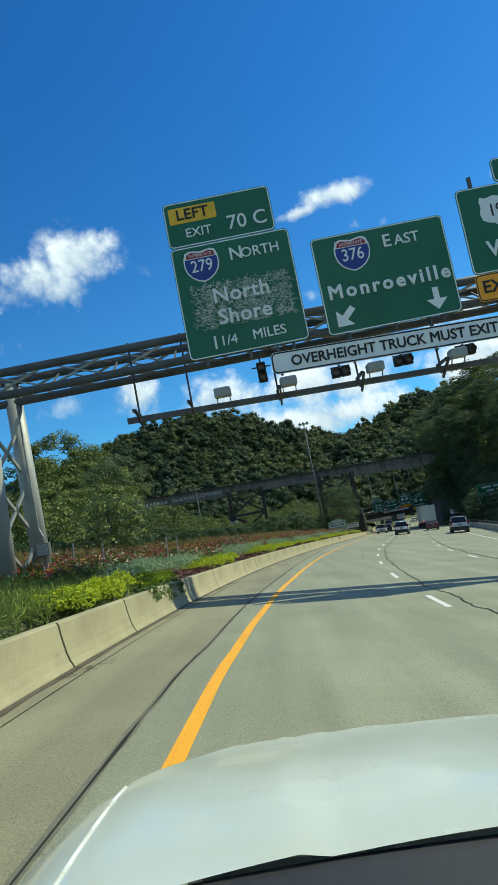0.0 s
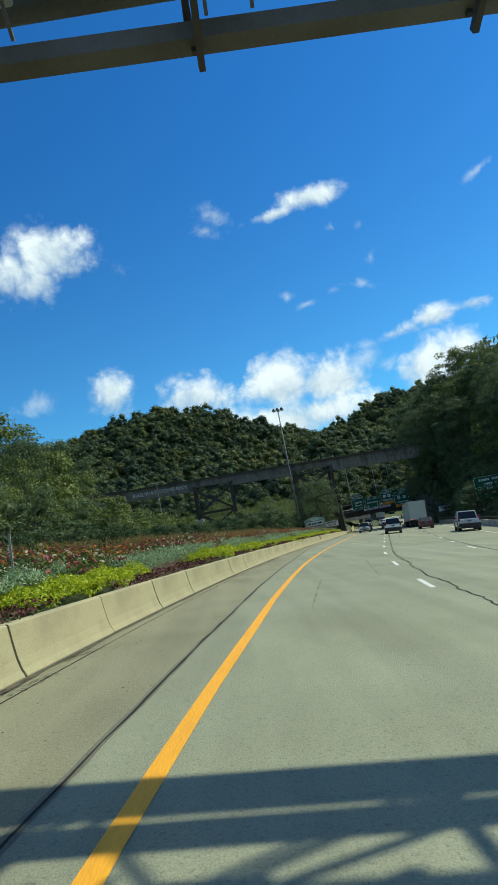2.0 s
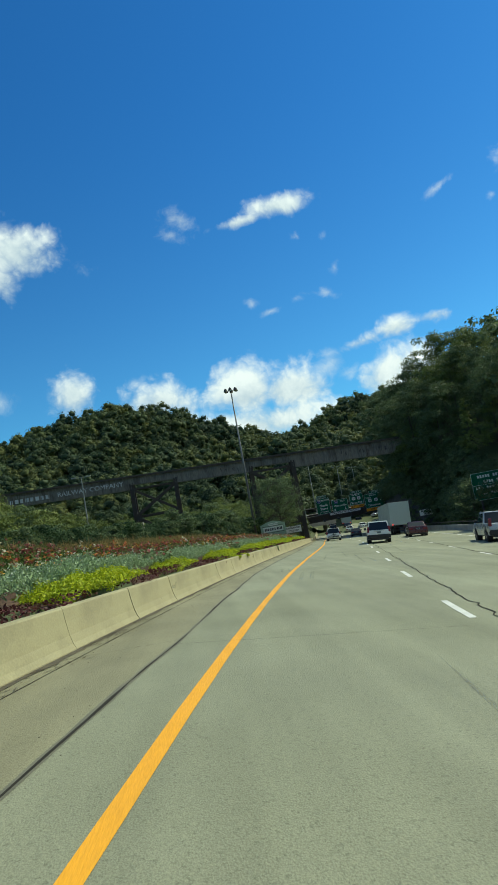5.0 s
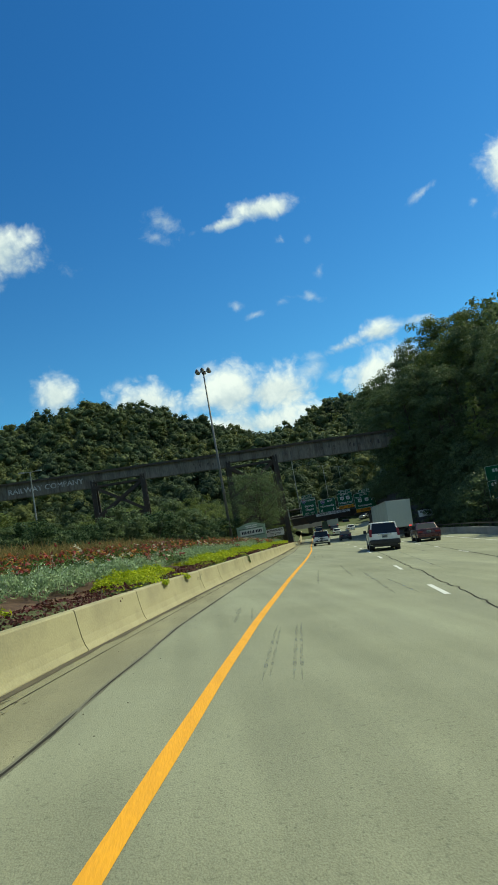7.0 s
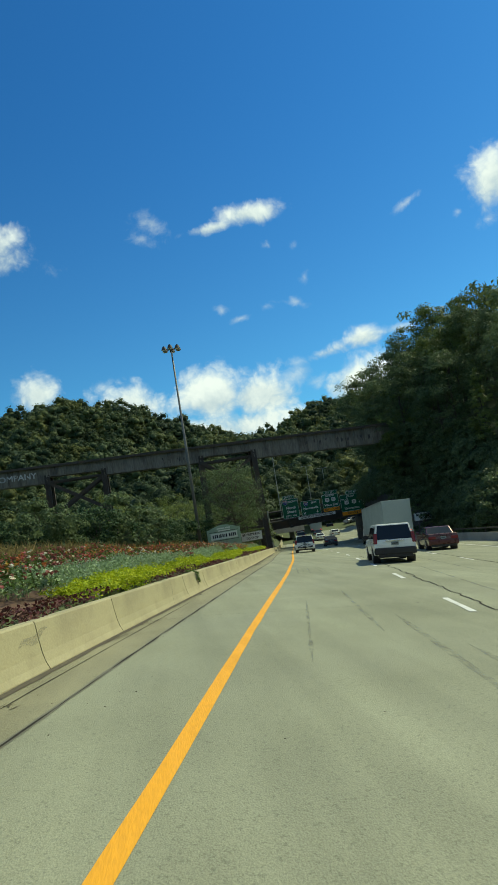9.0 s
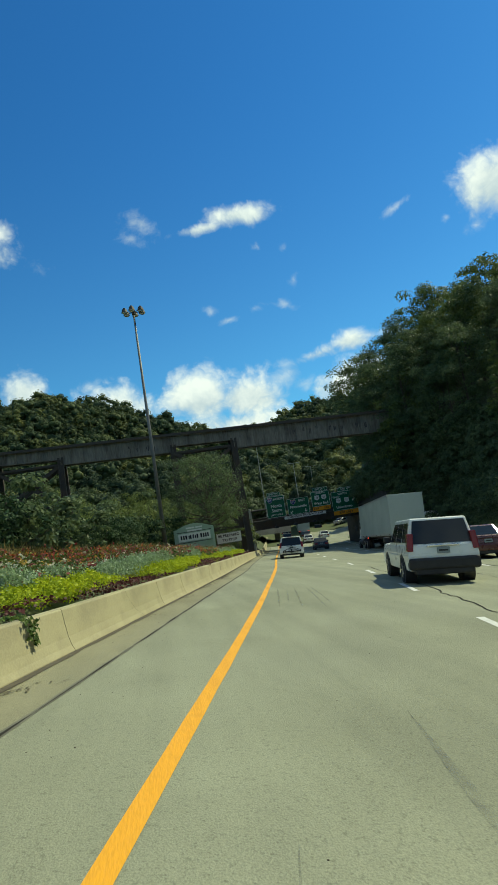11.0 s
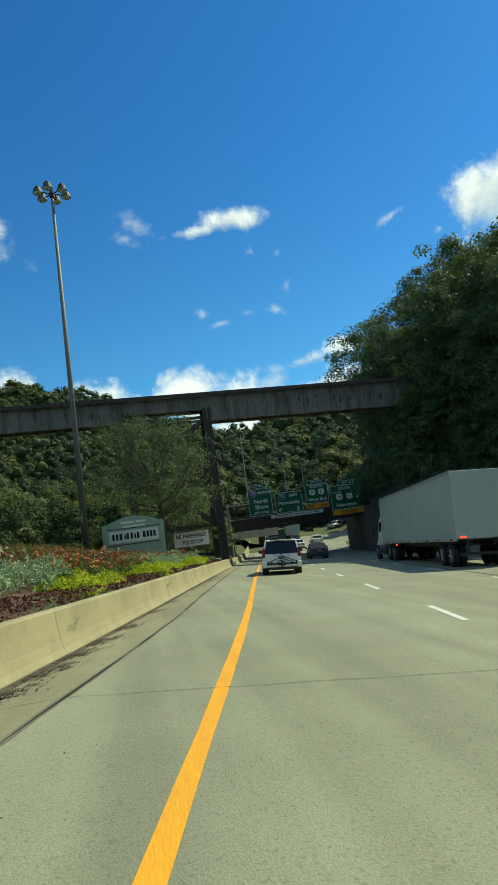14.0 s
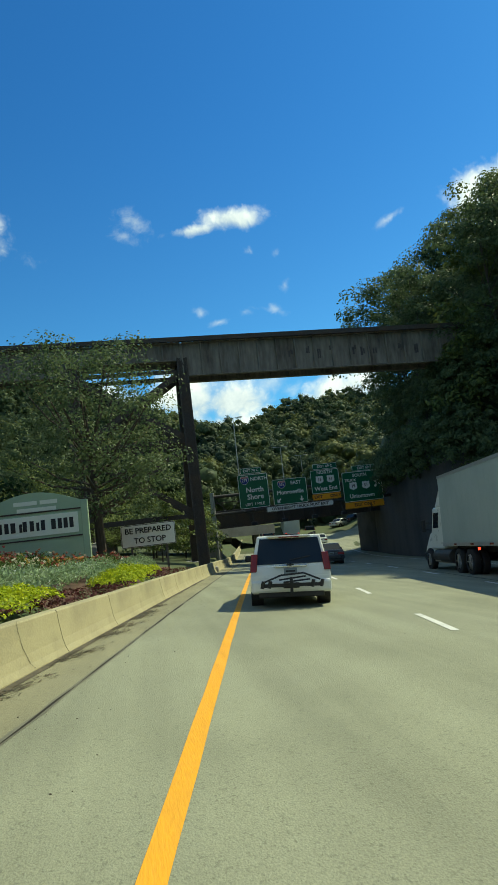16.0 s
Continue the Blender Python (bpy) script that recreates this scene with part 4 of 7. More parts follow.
sign = thing("overhead_banner_sign", "long white overhead sign with black lettering and border", "road sign", pose(5.55, GY - 0.10, 6.52, 0, 1.7, 0))
p = board(sign, 7.76, 0.70, M_SIGNWHITE, M_BLACK, r=0.17, t=0.045)
lettering("OVERHEIGHT TRUCK MUST EXIT", 0.455, M_BLACK, p, 0, -0.01, bold=0.009, wide=0.97)
for x in (-3.6, -1.3, 1.3, 3.6):
    bm = bmesh.new()
    box(bm, x - 0.04, x + 0.04, 0.03, 0.10, -0.4, 0.6)
    bar(bm, (x, 0.065, 0.55), (x, 0.42, 0.86), 0.06)
    part("backing_beam", bm, M_STEEL, p)

# ---- the gantry ----
gantry = thing("sign_gantry", "weathered steel box-truss gantry on pairs of grey tubular columns", "gantry", pose(0, 18.75, 0))
X0, X1 = -7.9, 21.5
for y, name in ((-0.62, "front"), (0.62, "rear")):
    for z in (7.40, 8.15):
        bm = bmesh.new()
        tube(bm, (X0, y, z), (X1, y, z), 0.135, sides=16)
        part("chord", bm, M_STEEL, gantry, smooth=True)
n = 14
for i in range(n):
    xa, xb = X0 + 0.4 + (X1 - X0 - 0.8) * i / n, X0 + 0.4 + (X1 - X0 - 0.8) * (i + 1) / n
    for y in (-0.62, 0.62):
        bm = bmesh.new()
        bar(bm, (xa, y, 7.40), (xb, y, 8.15) if i % 2 else (xb, y, 8.15), 0.07)
        bar(bm, (xa, y, 8.15), (xb, y, 7.40), 0.05)
        part("lattice_bar", bm, M_COLUMN, gantry)
    bm = bmesh.new()
    bar(bm, (xa, -0.62, 7.40), (xb, 0.62, 7.40), 0.06)
    bar(bm, (xa, -0.62, 8.15), (xb, 0.62, 8.15), 0.06)
    bar(bm, (xa, -0.62, 7.40), (xa, 0.62, 8.15), 0.05)
    part("lattice_bar", bm, M_STEEL, gantry)
for x, base in ((-7.45, 0.3), (21.0, -3.2)):
    for y, dx in ((-0.75, -0.25), (0.75, 0.35)):
        bm = bmesh.new()
        tube(bm, (x + dx, y, base), (x + dx * 0.6, y, 8.1), 0.31, 0.28, sides=24)
        part("column", bm, M_COLUMN, gantry, "grey tubular steel column", smooth=True)
        bm = bmesh.new()
        tube(bm, (x + dx, y, base - 0.3), (x + dx, y, base + 0.06), 0.46, sides=24)
        part("base_plate", bm, M_STEEL, gantry)
    for z0, z1 in ((base + 0.5, base + 2.4), (base + 2.4, base + 4.4), (base + 4.4, 6.6)):
        bm = bmesh.new()
        bar(bm, (x - 0.25, -0.75, z0), (x + 0.3, 0.75, z1), 0.09)
        bar(bm, (x - 0.25, -0.75, z1), (x + 0.3, 0.75, z0), 0.09)
        part("column_brace", bm, M_COLUMN, gantry)
bm = bmesh.new()
box(bm, -6.98, -6.56, 0.02, 0.30, 2.08, 2.50, 0.02)
meter = part("meter_box", bm, M_STEEL, gantry, "grey electrical box on the column")
bm = bmesh.new()
box(bm, -6.95, -6.59, 0.0, 0.02, 2.11, 2.47, 0.006)
part("box_door", bm, M_COLUMN, meter)
bm = bmesh.new()
for pts in (((-6.86, 0.16, 1.3), (-6.86, 0.16, 2.08)), ((-6.72, 0.16, 1.3), (-6.72, 0.16, 2.08)), ((-6.72, 0.16, 2.5), (-6.72, 0.16, 2.7)), ((-6.72, 0.16, 2.7), (-6.86, 0.22, 3.0)), ((-6.86, 0.22, 3.0), (-6.98, 0.30, 7.2))):
    tube(bm, pts[0], pts[1], 0.03, sides=8)
part("conduit", bm, M_COLUMN, gantry)
bm = bmesh.new()
tube(bm, (-6.79, 0.16, 1.15), (-6.79, 0.16, 1.34), 0.17, 0.15, sides=14)
part("conduit_collar", bm, M_SIGNYELLOW, gantry, "weathered yellow collar round the conduits")


def lamp_z(x):
    """The hung light bar falls a little towards the right."""
    return 5.78 - 0.028 * (x + 3.15)


# light bar hung below, with its hangers, brackets and lamps
bm = bmesh.new()
bar(bm, (-3.15, -0.68, 5.78), (21.0, -0.68, lamp_z(21.0) + 0.0), 0.22, 0.17)
part("lamp_rail", bm, M_STEEL, gantry, "steel rail of the sign lighting")
bm = bmesh.new()
tube(bm, (-3.1, -0.50, 5.87), (21, -0.50, lamp_z(21) + 0.09), 0.03, sides=8)
part("conduit", bm, M_STEEL, gantry)
for i, x in enumerate((-2.75, -1.05, 1.72, 4.3, 6.9, 9.5, 12.2, 15.0, 18.0)):
    dz = lamp_z(x) - 5.63
    bm = bmesh.new()
    bar(bm, (x, -0.66, 7.0), (x, -0.66, 5.5 + dz), 0.055)
    bar(bm, (x, -0.66, 8.3), (x, -0.62, 7.0), 0.055)
    part("hanger", bm, M_DARKSTEEL, gantry)
    bm = bmesh.new()
    bar(bm, (x - 0.02, -1.52, 5.80 + dz), (x - 0.02, -0.40, 5.80 + dz), 0.06, 0.09)
    bar(bm, (x + 0.04, -1.47, 5.80 + dz), (x + 0.04, -0.60, 5.38 + dz), 0.06, 0.09)
    part("bracket", bm, M_DARKSTEEL, gantry)
for x in (0.0, 2.05, 4.75, 7.3, 10.0, 13.0):
    dz = lamp_z(x) - 5.63
    bm = bmesh.new()
    box(bm, x - 0.26, x + 0.26, -1.47, -1.07, 5.80 + dz, 6.06 + dz, 0.03)
    lum = part("sign_light", bm, M_COLUMN, gantry, "pale box-shaped sign light")
    bm = bmesh.new()
    box(bm, x - 0.22, x + 0.22, -1.44, -1.10, 6.06 + dz, 6.08 + dz)
    part("lens", bm, M_LAMPGLASS, lum)
    for dx in (-0.2, 0.2):
        bm = bmesh.new()
        bar(bm, (x + dx, -1.29, 5.80 + dz), (x + dx, -1.05, 5.52 + dz), 0.03)
        part("lamp_arm", bm, M_STEEL, lum)


def warning_beacon(x, z, pair):
    b = thing("warning_beacon", "dark twin-lens warning beacon hung under the gantry" if pair else "dark upright signal head hung under the gantry", "signal light", pose(x, 17.55, z))
    for k, (dx, dz) in enumerate(((-0.15, 0), (0.15, 0)) if pair else ((0, -0.16), (0, 0.16))):
        bm = bmesh.new()
        box(bm, dx - 0.14, dx + 0.14, 0, 0.22, dz - 0.15, dz + 0.15, 0.025)
        h = part("housing", bm, M_PLASTIC, b)
        bm = bmesh.new()
        tube(bm, (dx, -0.02, dz), (dx, -0.16, dz - 0.02), 0.115, 0.12, sides=14, caps=False)
        part("visor", bm, M_PLASTIC, h)
        bm = bmesh.new()
        tube(bm, (dx, 0.01, dz), (dx, -0.02, dz), 0.10, sides=14)
        part("lens", bm, glass("amber_lens", (0.09, 0.04, 0.010), 0.2) if k == 0 else bpy.data.materials["amber_lens"], h)
    bm = bmesh.new()
    bar(bm, (0, 0.2, 0.1), (0, 0.35, 0.75), 0.05)
    bar(bm, (-0.3, 0.1, 0.17), (0.3, 0.1, 0.17), 0.04)
    part("mount", bm, M_DARKSTEEL, b)


for x, z, pair in ((1.32, 6.42, False), (3.72, 5.95, True), (5.68, 5.93, True), (7.62, 5.86, True), (9.7, 5.82, True)):
    warning_beacon(x, z, pair)

# ---- railway trestle ----
def rail_y(x):
    return 143.6 - 0.10 * x


def rail_top(x):
    return 6.35 - 0.032 * (x - 21)


trestle = thing("railway_trestle", "old riveted railway girder bridge on dark steel towers", "bridge")


def girder(xa, xb, deep, mat, stiff=1.35, lift=0.0):
    """Two plate girders side by side, with flanges and upright stiffeners."""
    g = thing("girder_span", "", "", None)
    g.parent = trestle
    for off in (-1.1, 1.1):
        bm = bmesh.new()
        a = Vector((xa, rail_y(xa) + off, rail_top(xa) + lift))
        b = Vector((xb, rail_y(xb) + off, rail_top(xb) + lift))
        n = Vector((0, 0, -deep / 2))
        bar(bm, a + n, b + n, 0.05, deep)
        bar(bm, a, b, 0.42, 0.09)
        bar(bm, a + 2 * n, b + 2 * n, 0.42, 0.09)
        k = max(2, round((xb - xa) / stiff))
        for i in range(k + 1):
            q = a + (b - a) * (i / k)
            bar(bm, q + Vector((0, -0.09, -0.05)), q + Vector((0, -0.09, -deep + 0.05)), 0.09, 0.30, up=(0, 1, 0))
        part("plate_girder", bm, mat, g)
    return g


SPANS = [(-62, -40, 2.1), (-40, -33, 1.3), (-33, -8.2, 2.2), (-8.2, -0.2, 1.3), (-0.2, 13.7, 2.0), (13.7, 21.3, 1.25), (21.3, 41.5, 2.35)]
for xa, xb, deep in SPANS:
    girder(xa + 0.05, xb - 0.05, deep, M_BRIDGE)
bm = bmesh.new()
x = -62.0
while x < 42:  # open deck of ties
    c = Vector((x, rail_y(x), rail_top(x) + 0.14))
    bar(bm, c + Vector((0, -1.55, 0)), c + Vector((0, 1.55, 0)), 0.24, 0.2)
    x += 0.42
part("timber_deck", bm, M_BRIDGE_DARK, trestle, "row of dark wooden ties")["kind"] = "stuff"
for off in (-0.72, 0.72):
    bm = bmesh.new()
    bar(bm, (-62, rail_y(-62) + off, rail_top(-62) + 0.3), (42, rail_y(42) + off, rail_top(42) + 0.3), 0.07, 0.15)
    part("rail", bm, M_BRIDGE_DARK, trestle)
for off in (-1.6, 1.6):
    bm = bmesh.new()
    bar(bm, (-62, rail_y(-62) + off, rail_top(-62) + 0.17), (42, rail_y(42) + off, rail_top(42) + 0.17), 0.16, 0.32)
    part("guard_timber", bm, M_BRIDGE_DARK, trestle)


def leg_post(parent, x, y0, z0, y1, z1, wide=0.62):
    """A riveted box leg with lacing on two faces."""
    bm = bmesh.new()
    a, b = Vector((x, y0, z0)), Vector((x, y1, z1))
    for dx in (-wide / 2, wide / 2):
        bar(bm, a + Vector((dx, 0, 0)), b + Vector((dx, 0, 0)), 0.10, 0.46, up=(0, 1, 0))
    n = max(4, int((z1 - z0) / 0.8))
    for i in range(n):
        p, q = a + (b - a) * (i / n), a + (b - a) * ((i + 1) / n)
        bar(bm, p + Vector((-wide / 2, -0.2, 0)), q + Vector((wide / 2, -0.2, 0)), 0.08, 0.02, up=(0, 1, 0))
        bar(bm, p + Vector((wide / 2, -0.2, 0)), q + Vector((-wide / 2, -0.2, 0)), 0.08, 0.02, up=(0, 1, 0))
    bar(bm, a, b, wide - 0.1, 0.22, up=(0, 1, 0))
    part("leg", bm, M_BRIDGE_DARK, parent)


for xa, xb, floor, over in ((-40, -33, 3.0, 1.3), (-8.2, -0.2, -3.5, 1.3), (13.7, 21.3, -9.4, 1.25)):
    tower = thing("trestle_tower", "", "")
    tower.parent = trestle
    for x in (xa, xb):
        zt = rail_top(x) - 2.0
        for side in (-1, 1):
            fz = floor if x == xb else floor + 2.2
            leg_post(tower, x, rail_y(x) + side * (1.1 + 0.11 * (zt - fz)), fz, rail_y(x) + side * 1.1, zt + 0.9)
        for z in (zt + 0.2, zt - 4.6):
            bm = bmesh.new()
            w = 1.1 + 0.11 * (zt - z)
            bar(bm, (x, rail_y(x) - w, z), (x, rail_y(x) + w, z), 0.3, 0.35)
            part("cross_strut", bm, M_BRIDGE_DARK, tower)
    zt = rail_top(xa) - 2.0
    for side in (-1, 1):
        y = rail_y((xa + xb) / 2) + side * 1.25
        for za, zb in ((zt - 0.2, zt - 5.2), (zt - 5.4, zt - 10.4)):
            if zb < floor - 3.2:
                continue
            ya = y + side * 0.4 * (za < zt - 3)
            for p0, p1 in (((xa, ya, za), (xb, ya + side * 0.5, zb)), ((xb, ya, za), (xa, ya + side * 0.5, zb))):
                bm = bmesh.new()
                bar(bm, p0, p1, 0.40, 0.16, up=(0, 1, 0))
                part("diagonal_brace", bm, M_BRIDGE_DARK, tower)
            for yy, zz in ((ya, za), (ya + side * 0.5, zb)):
                bm = bmesh.new()
                bar(bm, (xa, yy, zz), (xb, yy, zz), 0.16, 0.28)
                part("horizontal_strut", bm, M_BRIDGE_DARK, tower)
    for x in (xa, xb):
        for side in (-1, 1):
            bm = bmesh.new()
            fz = floor if x == xb else floor + 2.2
            yy = rail_y(x) + side * (1.1 + 0.11 * (rail_top(x) - 2 - fz))
            box(bm, x - 0.8, x + 0.8, yy - 0.8, yy + 0.8, fz - 2.5, fz + 0.15, 0.06)
            part("footing", bm, M_CONCRETE, tower)
# faded painted lettering along the left girder
M_FADED = material("faded_white_lettering", (0.60, 0.60, 0.58), 0.8, spots=(0.30, 0.30, 0.30), scale=1.2, vary=0.2, bump=0)
face = thing("painted_lettering", "faded white lettering painted on the girder", "")
face.parent = trestle
face.matrix_basis = Matrix.Translation((-15.2, rail_y(-15.2) - 1.22, rail_top(-15.2) - 1.1)) @ pose(0, 0, 0, 0, 0.7, -5.7)
lettering("RAILWAY COMPANY", 1.15, M_FADED, face, -0.5, 0, 0, bold=0.02, wide=1.12)
for i in range(8):
    bm = bmesh.new()
    box(bm, -15.4 + i * 0.95, -14.85 + i * 0.95 + 0.1 * (i % 2), -0.01, 0.01, -0.36, 0.36)
    part("faded_mark", bm, M_FADED, face)
rng = random.Random(8)
M_PEELED = material("peeled_dark_paint", (0.07, 0.06, 0.055), 0.9, spots=(0.16, 0.14, 0.12), scale=2.0, vary=0.4)
for i, x in enumerate((8.2, 9.1, 10.4, 11.2, 28.9, 30.2, 31.0, 31.9, 33.6, 34.2, 35.1, 37.0, 38.2)):
    bm = bmesh.new()
    z = rail_top(x) - 0.55 - 0.3 * rng.random()
    for k in range(4):  # ragged strokes side by side
        a = x + k * 0.17 + rng.uniform(0, 0.03)
        top = z - rng.uniform(0.0, 0.35)
        box(bm, a, a + rng.uniform(0.08, 0.17), rail_y(x) - 1.16, rail_y(x) - 1.135, top - rng.uniform(0.25, 0.75), top)
    part("faded_mark", bm, M_PEELED, trestle)
bm = bmesh.new()  # battered stone abutment, in courses
z, face_x = -11.5, 40.4
course = 0
while z < 3.6:
    h = 0.62
    t = (z + 11.5) / 15
    x0 = face_x + 1.5 * t
    x = x0
    y = 138.6 + (0.5 if course % 2 else 0.0)
    for k in range(6):
        box(bm, x0 + rng.uniform(-0.05, 0.05), x0 + 1.0, 138.6 + k * 1.25, 139.82 + k * 1.25, z, z + h - 0.03)
    for k in range(3):
        box(bm, x0 + 1.0 + k * 1.4, x0 + 2.37 + k * 1.4, 138.6 + rng.uniform(-0.05, 0.05), 139.6, z, z + h - 0.03)
    z += h
    course += 1
box(bm, face_x + 1.9, 46, 139.2, 145.6, -11.5, 3.7)
part("abutment", bm, M_STONE, trestle, "stone abutment coloured dark for shade")

# ---- high mast light ----
mast = thing("high_mast_light", "tall slender grey mast light with a ring of round lamps", "street lamp", pose(10.9, 120.4, -6.2))
bm = bmesh.new()
tube(bm, (0, 0, 0), (0, 0, 22.2), 0.20, 0.085, sides=14)
part("pole", bm, M_MAST, mast, smooth=True)
bm = bmesh.new()
tube(bm, (0, 0, 22.05), (0, 0, 22.45), 0.16, sides=14)
for k in range(6):
    a = radians(60 * k + 20)
    bar(bm, (0.1 * math.cos(a), 0.1 * math.sin(a), 22.25), (0.8 * math.cos(a), 0.8 * math.sin(a), 22.3), 0.05)
part("lamp_ring", bm, M_DARKSTEEL, mast)
for k in range(6):
    a = radians(60 * k + 20)
    c = Vector((0.85 * math.cos(a), 0.85 * math.sin(a), 22.2))
    bm = bmesh.new()
    tube(bm, c + Vector((0, 0, -0.02)), c + Vector((0, 0, 0.30)), 0.30, 0.20, sides=16)
    tube(bm, c + Vector((0, 0, 0.30)), c + Vector((0, 0, 0.42)), 0.12, 0.10, sides=12)
    lum = part("lamp", bm, M_DARKSTEEL, mast, "round black lamp")
    bm = bmesh.new()
    tube(bm, c + Vector((0, 0, -0.10)), c + Vector((0, 0, 0.0)), 0.20, 0.28, sides=16)
    part("reflector", bm, M_LAMPGLASS, lum)


def far_lamp(x, y, base, high):
    l = thing("street_lamp", "slim grey street lamp pole with twin lamps", "street lamp", pose(x, y, base), "far street lamps")
    bm = bmesh.new()
    tube(bm, (0, 0, 0), (0, 0, high), 0.14, 0.07, sides=8)
    part("pole", bm, M_COLUMN, l)
    for s in (-1, 1):
        bm = bmesh.new()
        bar(bm, (0, 0, high), (s * 1.0, 0, high + 0.1), 0.07)
        box(bm, min(s * 0.8, s * 1.5), max(s * 0.8, s * 1.5), -0.2, 0.2, high, high + 0.16)
        part("lamp", bm, M_COLUMN, l)


far_lamp(34.6, 197, -11, 19.6)
far_lamp(47.0, 216, -13, 17.5)
far_lamp(58.0, 240, -13.0, 17.0)
far_lamp(-14.0, 128, -3, 10.6)

# ---- second overpass, with its own signs ----
over = thing("overpass", "low dark steel girder overpass on a concrete pier", "bridge")
OY = 160.0
bm = bmesh.new()
box(bm, 2, 46, OY, OY + 0.25, -7.8, -6.1)
box(bm, 2, 46, OY - 0.15, OY + 0.4, -7.86, -7.74)
box(bm, 2, 46, OY - 0.15, OY + 0.4, -6.16, -6.02)
for i in range(31):
    x = 2.5 + i * 1.45
    box(bm, x, x + 0.1, OY - 0.14, OY + 0.02, -7.75, -6.1)
part("plate_girder", bm, M_BRIDGE_DARK, over)
bm = bmesh.new()
box(bm, 2, 46, OY + 0.3, OY + 7.5, -7.0, -6.3)
part("deck", bm, M_CONCRETE, over)
bm = bmesh.new()
bar(bm, (2, OY, -5.2), (46, OY, -5.2), 0.08)
for i in range(23):
    bar(bm, (2 + 2 * i, OY, -6.1), (2 + 2 * i, OY, -5.2), 0.07)
part("railing", bm, M_BRIDGE_DARK, over)
bm = bmesh.new()
box(bm, 24.0, 25.4, OY - 0.4, OY + 8, -14.0, -7.8, 0.04)
part("pier", bm, M_CONCRETE, over, "pale concrete pier")
for x in (8.0, 14.0, 19.0):
    bm = bmesh.new()
    box(bm, x, x + 0.9, OY + 0.5, OY + 7, -14.0, -7.8, 0.04)
    part("pier", bm, M_CONCRETE, over)
bm = bmesh.new()
box(bm, 43.6, 50.0, OY - 1, OY + 9, -14.0, -7.9, 0.05)
part("abutment", bm, M_STONE, over, "stone abutment wall, its shade put into the dark colour")

FY = 153.5


def far_sign(x0, x1, z0, z1, label, tab=None, yellow=0.0):
    s = thing("overhead_sign", label, "road sign", pose((x0 + x1) / 2, FY + 0.10 * 0, (z0 + z1) / 2), "far overhead signs")
    w, h = x1 - x0, z1 - z0
    p = board(s, w, h - yellow, at=(0, yellow / 2), r=0.14, t=0.045)
    bracing(p, w, h)
    if yellow:
        q = board(s, w, yellow, M_SIGNORANGE, M_BLACK, "yellow_panel", at=(0, -h / 2 + yellow / 2), r=0.1)
        return s, p, q
    return s, p, None


s, p, _ = far_sign(26.65, 29.50, -6.00, -2.85, "green overhead motorway sign with shield, far ahead")
shield(p, -0.78, 1.05, 0.78, "279")
lettering("NORTH", 0.46, M_SIGNWHITE, p, 0.58, 1.10, bold=0.01)
lettering("North", 0.66, M_SIGNWHITE, p, 0.1, 0.10, bold=0.016)
lettering("Shore", 0.66, M_SIGNWHITE, p, 0.1, -0.55, bold=0.016)
lettering("LEFT 1 MILE", 0.36, M_SIGNWHITE, p, 0, -1.22, bold=0.006)
t_ = board(s, 2.0, 0.55, at=(-0.1, 1.90), name="exit_tab", r=0.08)
lettering("EXIT 70 C", 0.34, M_SIGNWHITE, t_, 0, 0, bold=0.006)
s, p, _ = far_sign(29.85, 33.20, -6.00, -3.60, "green overhead sign with two white lane arrows, far ahead")
shield(p, -0.75, 0.70, 0.74, "376")
lettering("EAST", 0.46, M_SIGNWHITE, p, 0.62, 0.75, bold=0.01)
lettering("Monroeville", 0.54, M_SIGNWHITE, p, 0, -0.08, bold=0.014)
for x, a in ((-1.15, -45), (1.05, 0)):
    bm = bmesh.new()
    arrow(bm, x, -0.80, 0.5, a)
    part("lane_arrow", bm, M_SIGNWHITE, p)
s, p, q = far_sign(33.65, 36.50, -5.98, -3.12, "green overhead exit sign with yellow lower panel, far ahead", yellow=0.62)
lettering("NORTH", 0.44, M_SIGNWHITE, p, 0, 0.86, bold=0.01)
shield(p, -0.55, 0.18, 0.72, "19", "us")
shield(p, 0.55, 0.18, 0.72, "51", "us")
lettering("West End", 0.56, M_SIGNWHITE, p, 0, -0.68, bold=0.014)
lettering("EXIT", 0.40, M_BLACK, q, -0.85, 0, bold=0.008)
lettering("ONLY", 0.40, M_BLACK, q, 0.85, 0, bold=0.008)
t_ = board(s, 2.4, 0.55, at=(0.1, 1.74), name="exit_tab", r=0.08)
lettering("EXIT 69 C", 0.36, M_SIGNWHITE, t_, 0, 0, bold=0.006)
s, p, q = far_sign(36.75, 40.75, -7.15, -3.62, "green overhead exit sign with slanting arrow, far ahead", yellow=0.66)
lettering("SOUTH", 0.44, M_SIGNWHITE, p, -0.2, 1.05, bold=0.01)
lettering("TRUCK", 0.36, M_SIGNWHITE, p, -1.2, 0.62, bold=0.008)
shield(p, -0.95, 0.05, 0.74, "19", "us")
shield(p, 0.35, 0.05, 0.74, "51", "us")
lettering("Uniontown", 0.56, M_SIGNWHITE, p, -0.15, -0.92, bold=0.014)
bm = bmesh.new()
arrow(bm, 1.45, 0.15, 0.85, 150)
part("lane_arrow", bm, M_SIGNWHITE, p)
lettering("EXIT ONLY", 0.42, M_BLACK, q, 0, 0, bold=0.008)
t_ = board(s, 2.6, 0.55, at=(0.4, 2.05), name="exit_tab", r=0.08)
lettering("EXIT 69 B", 0.36, M_SIGNWHITE, t_, 0, 0, bold=0.006)
